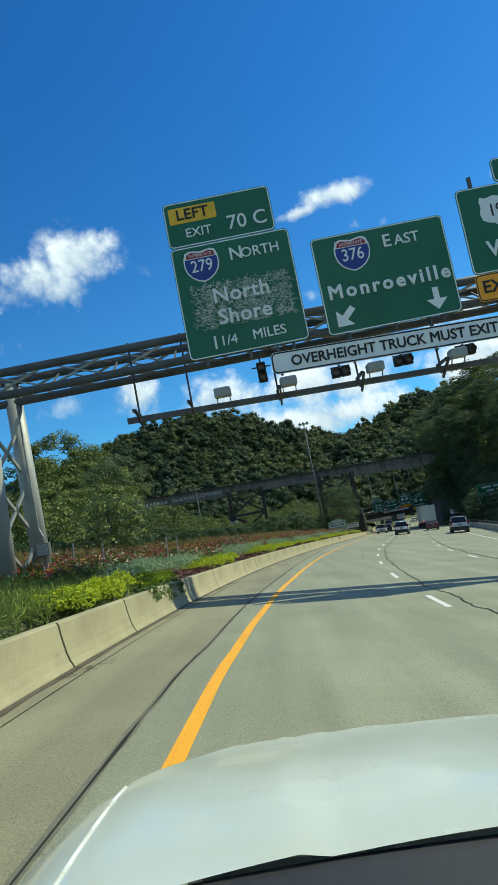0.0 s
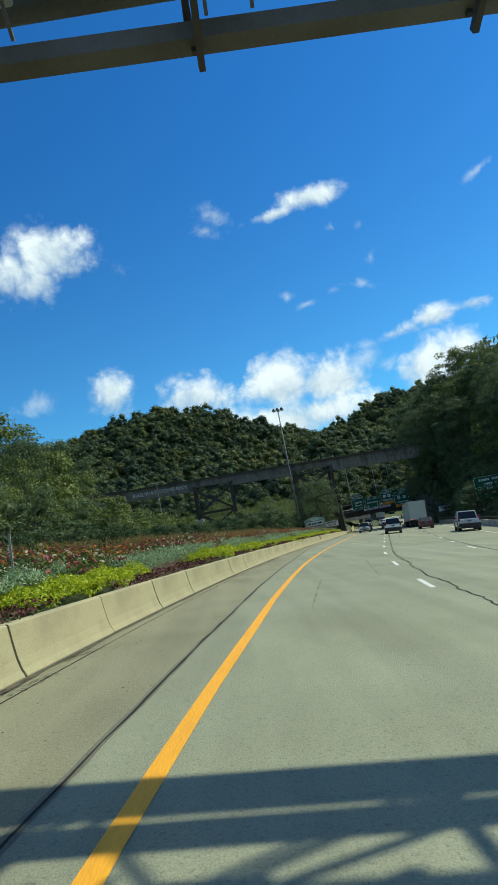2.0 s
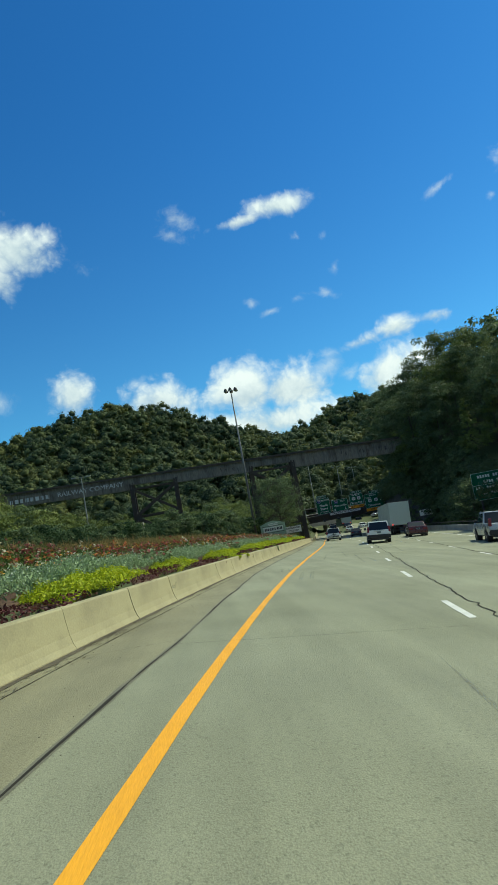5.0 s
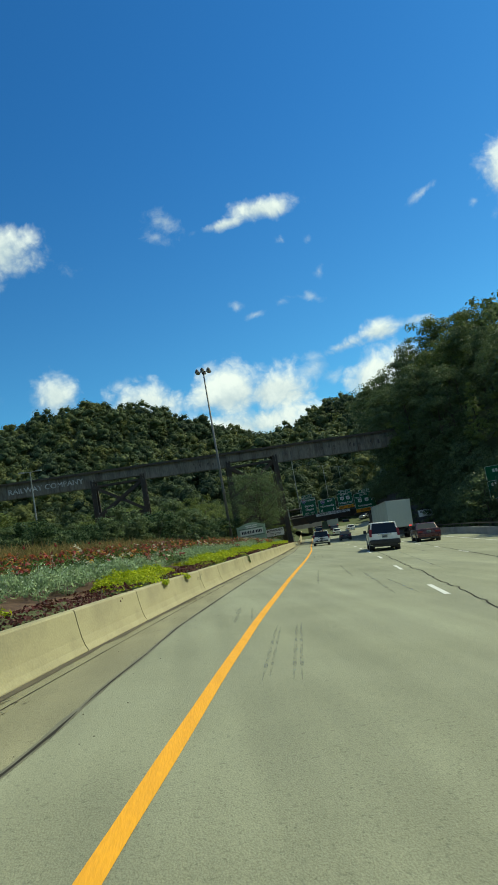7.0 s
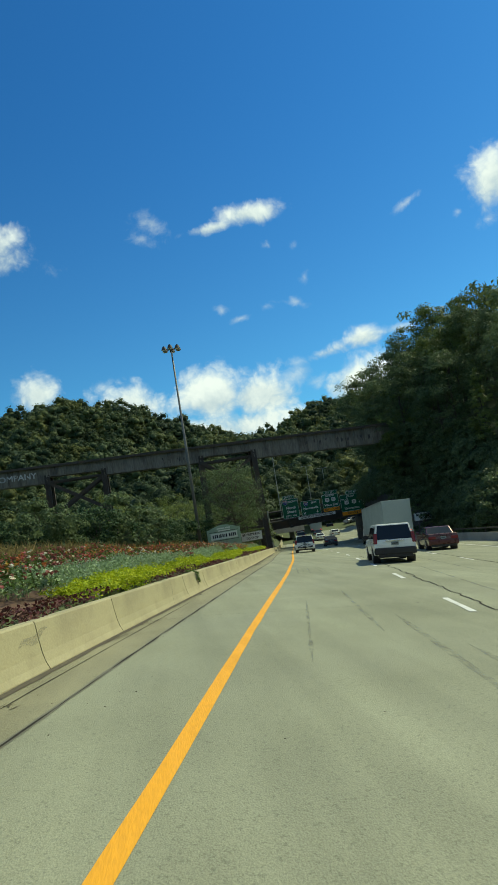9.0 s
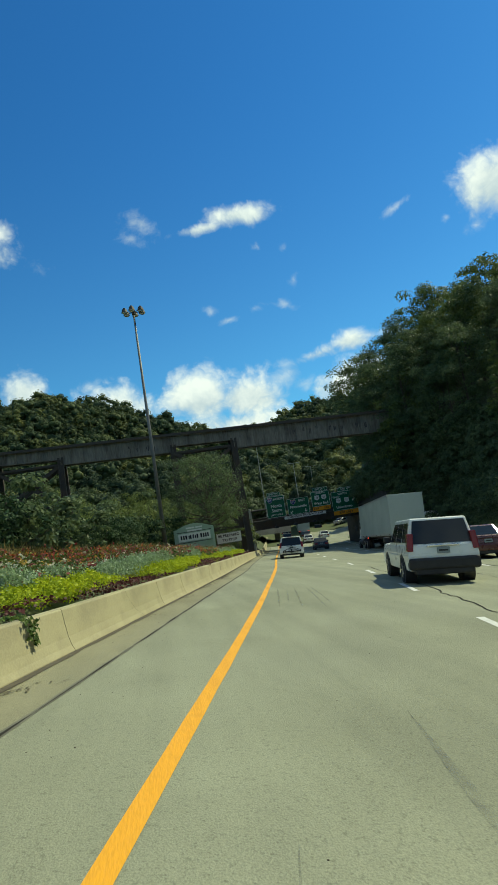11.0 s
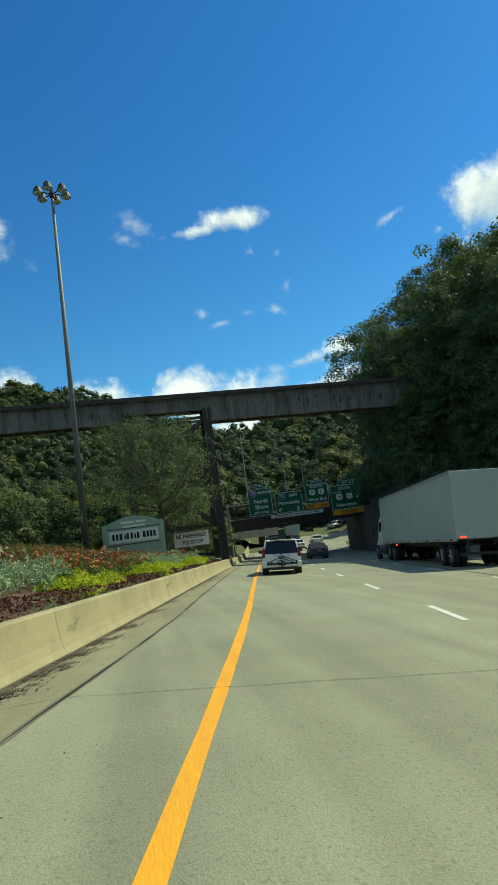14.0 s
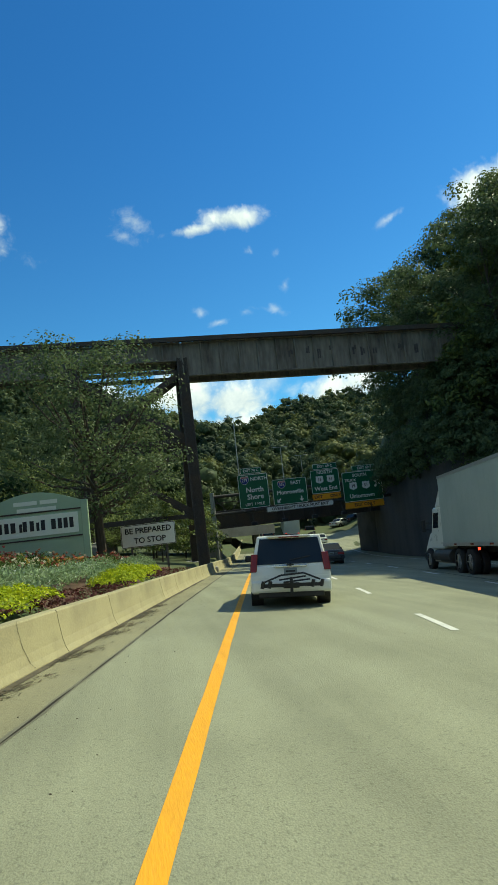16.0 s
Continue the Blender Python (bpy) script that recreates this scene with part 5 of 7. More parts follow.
s = thing("overhead_banner_sign", "long white overhead sign with black lettering, far ahead", "road sign", pose(32.35, FY - 0.1, -6.30))
p = board(s, 6.5, 0.50, M_SIGNWHITE, M_BLACK, r=0.1, t=0.03)
lettering("OVERHEIGHT TRUCK MUST EXIT", 0.34, M_BLACK, p, 0, 0, bold=0.008, wide=1.1)
g2 = thing("sign_gantry", "dark steel gantry carrying the far signs", "gantry", pose(0, FY + 0.6, 0))
for z in (-6.25, -4.6):
    bm = bmesh.new()
    tube(bm, (24.2, 0, z), (42.6, 0, z), 0.15, sides=10)
    part("chord", bm, M_DARKSTEEL, g2)
bm = bmesh.new()
for i in range(12):
    bar(bm, (24.2 + 1.53 * i, 0, -6.25 if i % 2 else -4.6), (25.73 + 1.53 * i, 0, -4.6 if i % 2 else -6.25), 0.07)
part("lattice", bm, M_DARKSTEEL, g2)
for x, foot in ((24.2, -13), (42.6, -9)):
    bm = bmesh.new()
    tube(bm, (x, 0, foot), (x, 0, -4.2), 0.2, sides=12)
    part("column", bm, M_COLUMN, g2)
for k in range(5):
    bm = bmesh.new()
    box(bm, 27.5 + 2.9 * k, 28.0 + 2.9 * k, -1.1, -0.7, -7.55, -7.25, 0.03)
    bar(bm, (27.75 + 2.9 * k, -0.9, -7.25), (27.75 + 2.9 * k, 0, -6.25), 0.05)
    part("signal_head", bm, M_PLASTIC, g2)


# ---- roadside signs ----
def posts(parent, xs, z0, z1, r=0.05, y=0.06, mat=None):
    for x in xs:
        bm = bmesh.new()
        box(bm, x - r, x + r, y, y + 2 * r, z0, z1)
        part("post", bm, mat or M_STEEL, parent)


s = thing("warning_sign", "white rectangular sign with black lettering on two posts", "road sign", pose(17.66, 129.0, -6.30, 0, 0, 0))
p = board(s, 2.66, 1.10, M_SIGNWHITE, M_BLACK, r=0.1, t=0.03)
lettering("BE PREPARED", 0.38, M_BLACK, p, 0, 0.24, bold=0.008)
lettering("TO STOP", 0.38, M_BLACK, p, 0.05, -0.24, bold=0.008)
posts(s, (-0.85, 0.85), -3.2, 0.5)

s = thing("warning_sign", "white sign with black lettering on posts below the wooded bank", "road sign", pose(39.0, 125.8, -7.22))
p = board(s, 2.85, 0.98, M_SIGNWHITE, M_BLACK, r=0.1, t=0.03)
lettering("BE PREPARED", 0.38, M_BLACK, p, 0, 0.22, bold=0.008)
lettering("TO STOP", 0.38, M_BLACK, p, 0, -0.24, bold=0.008)
posts(s, (-0.9, 0.9), -3.4, 0.4)

s = thing("guide_sign", "green roadside guide sign with rows of white lettering", "road sign", pose(38.3, 101.5, -3.55, 0, 0, 3))
p = board(s, 5.2, 3.3)
for k, (w, z) in enumerate(((3.6, 1.15), (2.2, 0.50), (4.4, -0.20), (2.9, -0.85))):
    n = int(w / 0.34)
    for i in range(n):
        if (i + k) % 7 == 5:
            continue
        bm = bmesh.new()
        box(bm, -w / 2 + i * 0.34, -w / 2 + i * 0.34 + 0.24, -0.016, -0.006, z - 0.17, z + 0.17)
        part("lettering_bar", bm, M_SIGNWHITE, p)
bm = bmesh.new()
box(bm, -2.55, 2.55, -0.016, -0.006, 0.13, 0.17)
part("divider", bm, M_SIGNWHITE, p)
posts(s, (-1.7, 1.7), -7, 1.6, 0.09, 0.05)

# sponsor board of the planting, its names drawn as bars
s = thing("planting_sponsor_board", "sage green arched board with cream name panel among flowers", "sign", pose(13.62, 121.3, -6.2, 0, 0, -2))
bm = bmesh.new()
pts = [(-1.62, -0.9), (1.62, -0.9), (1.62, 1.55)]
for k in range(13):
    a = k / 12
    pts.append((1.62 - 3.24 * a, 1.75 + 0.42 * math.sin(math.pi * a)))
pts.append((-1.62, 1.55))
plate(bm, pts, 0, 0, 0, 0.16)
p = part("board", bm, M_SAGE, s)
bm = bmesh.new()
rounded(bm, 2.95, 0.72, 0.03, 0.03, y=-0.035)
c = part("name_panel", bm, M_CREAM, s, "cream name panel", at=pose(0, 0, 0.98))
bm = bmesh.new()
for x, w in ((-1.2, 0.14), (-0.98, 0.14), (-0.76, 0.16), (-0.5, 0.1), (-0.36, 0.14), (-0.12, 0.14), (0.08, 0.1), (0.26, 0.14), (0.62, 0.16), (0.84, 0.14), (1.04, 0.14), (1.24, 0.14)):
    bm = bmesh.new()
    box(bm, x - w / 2, x + w / 2, -0.045, -0.035, -0.17, 0.19 if w > 0.13 else 0.12)
    part("name_bar", bm, M_BLACK, c)
for x0, x1, z in ((-0.7, 0.1, 1.80), (0.2, 0.8, 1.80), (-0.6, 0.75, 1.56)):
    bm = bmesh.new()
    box(bm, x0, x1, -0.012, -0.002, z - 0.07, z + 0.07)
    part("name_bar", bm, M_CREAM, p)
for z in (0.50, 1.46):
    bm = bmesh.new()
    box(bm, -1.6, 1.6, -0.03, 0.0, z - 0.025, z + 0.025)
    part("moulding", bm, M_BRIDGE_DARK, p)
for x in (-1.72, 1.72):
    bm = bmesh.new()
    box(bm, x - 0.12, x + 0.12, -0.06, 0.22, -1.6, 1.75, 0.02)
    part("post", bm, M_SAGE, s)

# ---- guard rail on the right ----
rail = thing("guard_rail", "low dark concrete wall with a steel rail beside the exit lane", "guard rail", kind="structure")
for lo, hi, z0, z1, mat in ((14.75, 15.05, -0.1, 0.62, M_CONCRETE),):
    bm = bmesh.new()
    rows = []
    for i in range(77):
        y = -25 + i * 2.0
        rows.append([bm.verts.new(on_road(u, y, z)) for u, z in ((lo, z0), (lo + 0.06, z1), (hi, z1), (hi, z0))])
    for a, b in zip(rows, rows[1:]):
        for i in range(3):
            bm.faces.new([a[i], a[i + 1], b[i + 1], b[i]])
    part("parapet", bm, mat, rail)
bm = bmesh.new()
for i in range(152):
    y = -25 + i
    bar(bm, on_road(14.9, y, 0.95), on_road(14.9, y + 1, 0.95), 0.07, 0.10)
    if i % 3 == 0:
        bar(bm, on_road(14.9, y, 0.6), on_road(14.9, y, 0.95), 0.06)
part("rail", bm, M_DARKSTEEL, rail)


# ---- retaining wall on the right, below the bridges ----
WALL_LINE = ((122.0, 20.6), (126.0, 19.4), (131.0, 17.4), (135.0, 15.9), (138.0, 14.9), (141.0, 14.2), (144.0, 13.9), (150.0, 13.8), (158.0, 13.8), (165.0, 13.8), (172.5, 13.8))
# near-black base colour puts the deep shade below the bridges into the concrete
M_WALL = material("shade_dark_concrete", (0.066, 0.066, 0.065), 0.9, spots=(0.045, 0.045, 0.045), scale=0.5, fine=12, vary=0.3, bump=0.4, stretch=(1, 1, 0.3))
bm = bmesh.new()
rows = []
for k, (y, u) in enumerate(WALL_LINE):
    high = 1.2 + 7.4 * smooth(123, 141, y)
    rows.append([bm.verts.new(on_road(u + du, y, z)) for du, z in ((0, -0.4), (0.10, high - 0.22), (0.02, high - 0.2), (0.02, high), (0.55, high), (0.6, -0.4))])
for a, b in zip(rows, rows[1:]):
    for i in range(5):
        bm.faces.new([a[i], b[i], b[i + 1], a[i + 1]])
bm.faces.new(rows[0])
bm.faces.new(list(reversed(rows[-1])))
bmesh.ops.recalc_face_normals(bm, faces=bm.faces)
tagged(part("retaining_wall", bm, M_WALL), "concrete retaining wall below the wooded bank, coloured dark for shade", kind="structure")

# ---- grey stakes in the planting by the gantry ----
for x, y, h in ((-6.35, 20.4, 1.25), (-5.55, 21.2, 1.2), (-3.9, 25.0, 1.3), (-3.55, 25.6, 1.25)):
    st = thing("plant_stake", "thin grey metal stake in the flower bed", "stake", pose(x, y, ground_z(x, y), 2, 3, 0), "stakes in the bed")
    bm = bmesh.new()
    bar(bm, (0, 0, -0.3), (0, 0, h), 0.045, 0.03, up=(0, 1, 0))
    part("stake_post", bm, M_COLUMN, st)
    bm = bmesh.new()
    box(bm, -0.035, 0.035, -0.03, 0.03, h, h + 0.03)
    part("stake_cap", bm, M_STEEL, st)


# ---- pale ramp viaduct beyond the overpass ----
ramp = thing("ramp_viaduct", "pale concrete ramp viaduct on square piers beyond the overpass", "bridge")
a, b = Vector((16.0, 179.0, -9.3)), Vector((35.6, 190.0, -10.3))
bm = bmesh.new()
bar(bm, a, b, 7.0, 0.55)
part("deck", bm, M_CONCRETE, ramp)
side = Vector((0.49, -0.872, 0))
for s in (-1, 1):
    bm = bmesh.new()
    off = side * (3.35 * s) + Vector((0, 0, 0.65))
    bar(bm, a + off, b + off, 0.28, 0.8)
    part("parapet", bm, M_CONCRETE, ramp)
for k in (0.12, 0.42, 0.72, 0.96):
    c = a.lerp(b, k)
    bm = bmesh.new()
    box(bm, c.x - 0.5, c.x + 0.5, c.y - 0.5, c.y + 0.5, -14, c.z - 0.25, 0.04)
    part("pier", bm, M_CONCRETE, ramp)


# ---- plants ----
def leaf_mesh(name, centres, normals, length, width, mat, seed=0, droop=0.0, rand=0.6):
    """Many small kite-shaped leaves: centres and normals are arrays; each leaf lies across its normal, turned at random."""
    r = np.random.RandomState(seed)
    n = len(centres)
    nrm = normals + r.normal(0, rand, (n, 3))
    nrm /= np.linalg.norm(nrm, axis=1)[:, None] + 1e-9
    any_ = r.normal(0, 1, (n, 3))
    a = np.cross(nrm, any_)
    a /= np.linalg.norm(a, axis=1)[:, None] + 1e-9
    b = np.cross(nrm, a)
    ln = (length * r.uniform(0.65, 1.3, n))[:, None]
    wd = (width * r.uniform(0.7, 1.25, n))[:, None]
    tip = centres + a * ln * 0.5
    tip[:, 2] -= droop * ln[:, 0]
    v = np.stack([centres - a * ln * 0.5, centres + b * wd * 0.5 + a * ln * 0.05 + nrm * wd * 0.12, tip, centres - b * wd * 0.5 + a * ln * 0.05 + nrm * wd * 0.12], 1).reshape(-1, 3)
    me = bpy.data.meshes.new(name)
    me.vertices.add(4 * n)
    me.vertices.foreach_set("co", v.astype(np.float32).ravel())
    me.loops.add(4 * n)
    me.loops.foreach_set("vertex_index", np.arange(4 * n, dtype=np.int32))
    me.polygons.add(n)
    me.polygons.foreach_set("loop_start", np.arange(0, 4 * n, 4, dtype=np.int32))
    me.update()
    me.validate()
    me.materials.append(mat)
    return me


def clumped(r, clumps, radii, per, flat=0.8, shell=0.55):
    """Leaf places on and in round clumps, with outward normals."""
    cs, ns = [], []
    for c, rad in zip(clumps, radii):
        d = r.normal(0, 1, (per, 3))
        d /= np.linalg.norm(d, axis=1)[:, None]
        d[:, 2] = np.where(d[:, 2] < -0.3, -d[:, 2], d[:, 2])
        q = d * (rad * (shell + (1 - shell) * r.uniform(0, 1, per) ** 0.6))[:, None]
        q[:, 2] *= flat
        cs.append(c + q)
        ns.append(d + np.array([0, 0, 0.35]))
    return np.concatenate(cs), np.concatenate(ns)


def tree_proto(name, seed, high, spread_, base, clumps, per, leaf, mat, form="round", trunk=0.16, airy=0.3):
    """A tree at the origin: a tapered trunk with limbs up to the clumps, and a crown of leaves."""
    r = np.random.RandomState(seed)
    t = thing(name, "", "tree", pose(0, 0, -500))
    pts, rad = [], []
    while len(pts) < clumps:
        h = r.uniform(0, 1)
        if form == "spire":
            reach = spread_ * (1 - h) ** 0.75 + 0.15
        elif form == "vase":
            reach = spread_ * (0.35 + 0.65 * math.sin(math.pi * min(1, h * 0.85 + 0.1)) ** 0.8)
        else:
            reach = spread_ * math.sqrt(max(0.03, 1 - (2 * h - 0.85) ** 2 / 1.4))
        a, q = r.uniform(0, 2 * math.pi), math.sqrt(r.uniform(0.12, 1.0))
        wob = 1 + 0.22 * math.sin(3 * a + seed) + 0.12 * math.sin(5 * a + 2 * seed)
        pts.append((reach * q * wob * math.cos(a), reach * q * wob * math.sin(a), base + (high - base) * h))
        rad.append(spread_ * r.uniform(0.20, 0.36) * (1.0 if form != "spire" else 0.55 + 0.5 * (1 - h)))
    pts, rad = np.array(pts), np.array(rad)
    c, n = clumped(r, pts, rad, per, 0.75, airy)
    part("crown", leaf_mesh("crown", c, n, leaf, leaf * 0.62, mat, seed, rand=0.38), None, t)
    bm = bmesh.new()
    lean = Vector((r.uniform(-0.3, 0.3), r.uniform(-0.3, 0.3), 0))
    top = Vector((0, 0, base + (high - base) * 0.72)) + lean
    mid = Vector((0, 0, base)) + lean * 0.4
    tube(bm, (0, 0, -0.6), mid, trunk, trunk * 0.78, 9, False)
    tube(bm, mid, top, trunk * 0.78, trunk * 0.2, 8, False)
    order = np.argsort(-rad)[: max(8, clumps // 4)]
    for i in order:
        p = Vector(pts[i])
        k = min(0.95, max(0.05, (p.z - base) / max(0.5, high - base) * 0.75))
        s0 = mid + (top - mid) * k * 0.8
        bend = s0.lerp(p, 0.5) + Vector((0, 0, -0.08 * (p - s0).length))
        tube(bm, s0, bend, trunk * 0.34 * (1 - 0.5 * k), trunk * 0.22 * (1 - 0.5 * k), 6, False)
        tube(bm, bend, p, trunk * 0.22 * (1 - 0.5 * k), trunk * 0.07, 5, False)
    part("trunk", bm, M_BARK, t)
    return t


def drop_proto(t):
    for o in (*t.children_recursive, t):
        bpy.data.objects.remove(o)


def scatter_trees(protos, spots, label, group, seed=0, lo=0.8, hi=1.2, name=None):
    r = random.Random(seed)
    for x, y, size in spots:
        src = r.choice(protos)
        s = size * r.uniform(lo, hi)
        ob = copy_thing(src, pose(x, y, ground_z(x, y) - 0.1, r.uniform(-3, 3), r.uniform(-3, 3), r.uniform(0, 360)) @ Matrix.Diagonal((s * r.uniform(0.9, 1.1), s * r.uniform(0.9, 1.1), s, 1)))
        tagged(ob, label, "tree" if "tree" in label or "maple" in label else "shrub", group)


broad = [tree_proto("tree", 11, 11.5, 4.2, 1.6, 60, 130, 0.27, M_LEAF), tree_proto("tree", 12, 10.5, 3.8, 1.4, 58, 130, 0.26, M_LEAF_PALE), tree_proto("tree", 13, 12.5, 4.4, 1.8, 62, 130, 0.27, M_LEAF_DARK)]
dark = [tree_proto("tree", 21, 12.5, 4.4, 2.2, 64, 120, 0.255, M_LEAF_DARK), tree_proto("tree", 22, 11.5, 4.0, 2.0, 62, 120, 0.255, M_LEAF_DARK), tree_proto("tree", 23, 13.5, 4.2, 2.4, 64, 120, 0.255, M_LEAF)]
rear = [tree_proto("tree", 31, 12.5, 4.6, 2.5, 30, 24, 0.80, M_LEAF_DARK), tree_proto("tree", 32, 13.5, 4.4, 2.5, 30, 24, 0.80, M_LEAF_DARK)]
pale = [tree_proto("tree", 14, 11.0, 4.4, 1.6, 56, 150, 0.20, M_LEAF_PALE), tree_proto("tree", 15, 10.0, 4.2, 1.4, 56, 150, 0.20, M_LEAF_PALE)]
spire = tree_proto("tree", 41, 12.0, 2.9, 1.2, 70, 70, 0.30, M_LEAF_PALE, "spire")
airy = tree_proto("tree", 51, 9.6, 4.3, 2.4, 150, 120, 0.15, M_LEAF_DARK, "vase", 0.24, 0.35)
shrub = [tree_proto("shrub", 61, 2.3, 1.6, 0.2, 44, 110, 0.125, M_JUNIPER, "round", 0.06), tree_proto("shrub", 62, 2.0, 1.8, 0.15, 44, 110, 0.125, M_JUNIPER, "round", 0.06), tree_proto("shrub", 63, 2.7, 1.6, 0.2, 34, 52, 0.20, M_LEAF_DARK, "round", 0.06)]
small = [tree_proto("tree", 71, 5.6, 2.5, 0.9, 40, 50, 0.26, M_LEAF, "round", 0.09), tree_proto("tree", 72, 5.0, 2.6, 0.8, 40, 50, 0.26, M_LEAF_DARK, "round", 0.09), tree_proto("tree", 73, 5.4, 2.4, 0.8, 40, 50, 0.26, M_LEAF_PALE, "round", 0.09)]
vine = [tree_proto("shrub", 81, 2.2, 2.3, 0.1, 32, 58, 0.26, M_LEAF_DARK, "round", 0.05), tree_proto("shrub", 82, 2.6, 2.0, 0.1, 32, 58, 0.26, M_LEAF_DARK, "round", 0.05)]
ivy = [tree_proto("ivy_clump", 91, 2.2, 2.4, 0.1, 26, 52, 0.26, M_LEAF_DARK, "round", 0.04), tree_proto("ivy_clump", 92, 2.4, 2.2, 0.1, 26, 52, 0.26, M_LEAF_DARK, "round", 0.04)]

rng = random.Random(77)


def spots_in(y0, y1, u0, u1, step, keep=None, size=1.0, jitter=0.42):
    out = []
    y = y0
    while y < y1:
        u = u0
        while u < u1:
            yy, uu = y + rng.uniform(-jitter, jitter) * step, u + rng.uniform(-jitter, jitter) * step
            p = on_road(uu, yy)
            if keep is None or keep(p.x, p.y, uu):
                out.append((p.x, p.y, size * rng.uniform(0.85, 1.15)))
            u += step
        y += step
    return out


def capped(spots, top, proto_high, lo=0.3, hi=1.3, slack=(0.82, 1.02)):
    """Tree sizes such that each crown ends near the height that the woods have there."""
    out = []
    for x, y, s in spots:
        k = (top(x, y) - ground_z(x, y)) * rng.uniform(*slack) / proto_high
        if k > lo:
            out.append((x, y, min(hi, k)))
    return out


def left_top(x, y):
    return 1.1 + math.hypot(x - 1.7, y - 16) * 0.165


def trestle_top(x, y):
    d = math.hypot(x - 6, y - 50)
    az = math.degrees(math.atan2(x - 6, y - 50))
    return -1.9 + d * math.tan(radians(0.2 + 0.40 * max(0.0, -az - 9.5)))


def bank_top(x, y):
    """How high the woods on the right reach, above the level of the world."""
    u = (x - road_x(y)) * 0.98
    near = min(17 + 1.3 * (u - 19.5), 24 + 0.5 * (u - 24.5))
    deep = 25.0 + 0.85 * (u - 19)
    return road_z(y) + near + (deep - near) * smooth(114, 138, y)


# the tree by the sponsor board
scatter_trees([airy], [(15.6, 125.6, 1.0)], "small airy street tree with fine green leaves and dark trunk", "", 3, 1.0, 1.0)
# left: tall trees behind the bed near the gantry
scatter_trees(broad, capped(spots_in(40, 124, -54, -16, 6.4, lambda x, y, u: x < -1.2 - (y - 16.5) * 0.262), left_top, 12.6, 0.3, 1.3, (0.55, 1.12)), "leafy green deciduous tree among dense roadside woods", "roadside trees", 5, 1, 1)
scatter_trees(broad, [(-18.8, 82.0, 1.05), (-22.5, 80.0, 1.38), (-27.0, 84.0, 1.45), (-25.5, 74.0, 1.15), (-31.0, 80.0, 1.45)], "tall leafy green tree standing above the roadside woods", "roadside trees", 25, 0.97, 1.03)
scatter_trees(pale, [(-13.6, 56.0, 0.55), (-16.4, 60.0, 0.66), (-15.2, 50.0, 0.52), (-19.5, 63.0, 0.7)], "light green leafy tree beside the flower bed", "roadside trees", 26, 0.95, 1.05)
scatter_trees(small, spots_in(30, 62, -22, -11, 3.6, lambda x, y, u: x < -2.6 - (y - 16.5) * 0.262), "small leafy tree beside the flower bed", "bank trees", 6, 0.6, 0.9)
# hedge of dark shrubs behind the flowers, and low woods below the trestle
scatter_trees(shrub, spots_in(16, 126, -15.0, -11.3, 2.3), "dense dark green shrub behind the flower bed", "hedge shrubs", 7, 0.5, 0.8)
scatter_trees(small, capped(spots_in(62, 138, -34, -13.5, 4.3), trestle_top, 5.6, 0.28, 0.9), "small leafy tree below the railway trestle", "trestle woods", 8, 1, 1)
scatter_trees(small, capped(spots_in(126, 139, -13, -4.5, 3.2, lambda x, y, u: abs(x - 15.6) > 2.0), lambda x, y: -3.6, 5.6, 0.25, 0.8), "small leafy tree below the railway trestle", "trestle woods", 9, 1, 1)
scatter_trees(pale, spots_in(150, 196, -40, -7, 7.0), "light green leafy tree behind the railway trestle", "trestle woods", 10, 0.55, 0.85)
scatter_trees(small, spots_in(147, 158, -9, -4.0, 3.4), "light green small tree behind the railway trestle", "trestle woods", 12, 0.8, 1.1)
# right: dark wooded bank
scatter_trees(dark, capped(spots_in(66, 170, 19.5, 32, 4.9, lambda x, y, u: u > 28 - 8.5 * smooth(117, 122, y)), bank_top, 15.3, 0.33, 1.2, (0.9, 1.03)), "tall dark leafy tree on the shaded bank", "bank woods", 13, 1, 1)
scatter_trees(rear, capped(spots_in(70, 186, 34, 60, 9.0), bank_top, 15.8, 0.4, 1.4), "tall dark leafy tree on the wooded hillside", "bank woods", 14, 1, 1)
scatter_trees([spire], [(44.8, 118.0, (9.3 - ground_z(44.8, 118.0)) / 12.4), (47.6, 116.0, 0.9)], "tall pointed pale green tree against the dark woods", "pointed trees", 15, 0.98, 1.02)
scatter_trees(vine, spots_in(98, 168, 12.0, 21, 2.1, lambda x, y, u: u > road_edge(y) + 3.2 * (1 - smooth(126, 138, y)) + 1.6 + 2.0 * smooth(150, 156, y)), "dark ivy and brush covering the steep bank", "bank brush", 16, 0.6, 0.95)
scatter_trees(vine, spots_in(40, 98, 20.5, 25, 4.4), "dark brush along the foot of the bank", "bank brush", 17, 0.6, 0.95)
scatter_trees(dark, [(43.8, 147.5, 0.98), (43.8, 152.0, 1.0), (45.5, 147.5, 0.85), (42.6, 134.6, 0.85), (45.6, 135.6, 0.95), (48.5, 151.0, 1.0), (46.5, 158.0, 1.0), (48.0, 138.5, 0.95)], "dark leafy tree overhanging the bridge abutment", "bank woods", 18, 0.97, 1.03)
scatter_trees(dark, [(x, y, (top - ground_z(x, y)) / 13.6) for x, y, top in ((46.2, 158.0, 18.6), (50.6, 158.5, 21.6), (55.0, 158.5, 24.4), (59.6, 158.0, 28.0), (64.5, 158.5, 30.0), (44.9, 154.0, 12.5))], "tall dark tree rising behind the end of the trestle", "bank woods", 28, 0.99, 1.01)
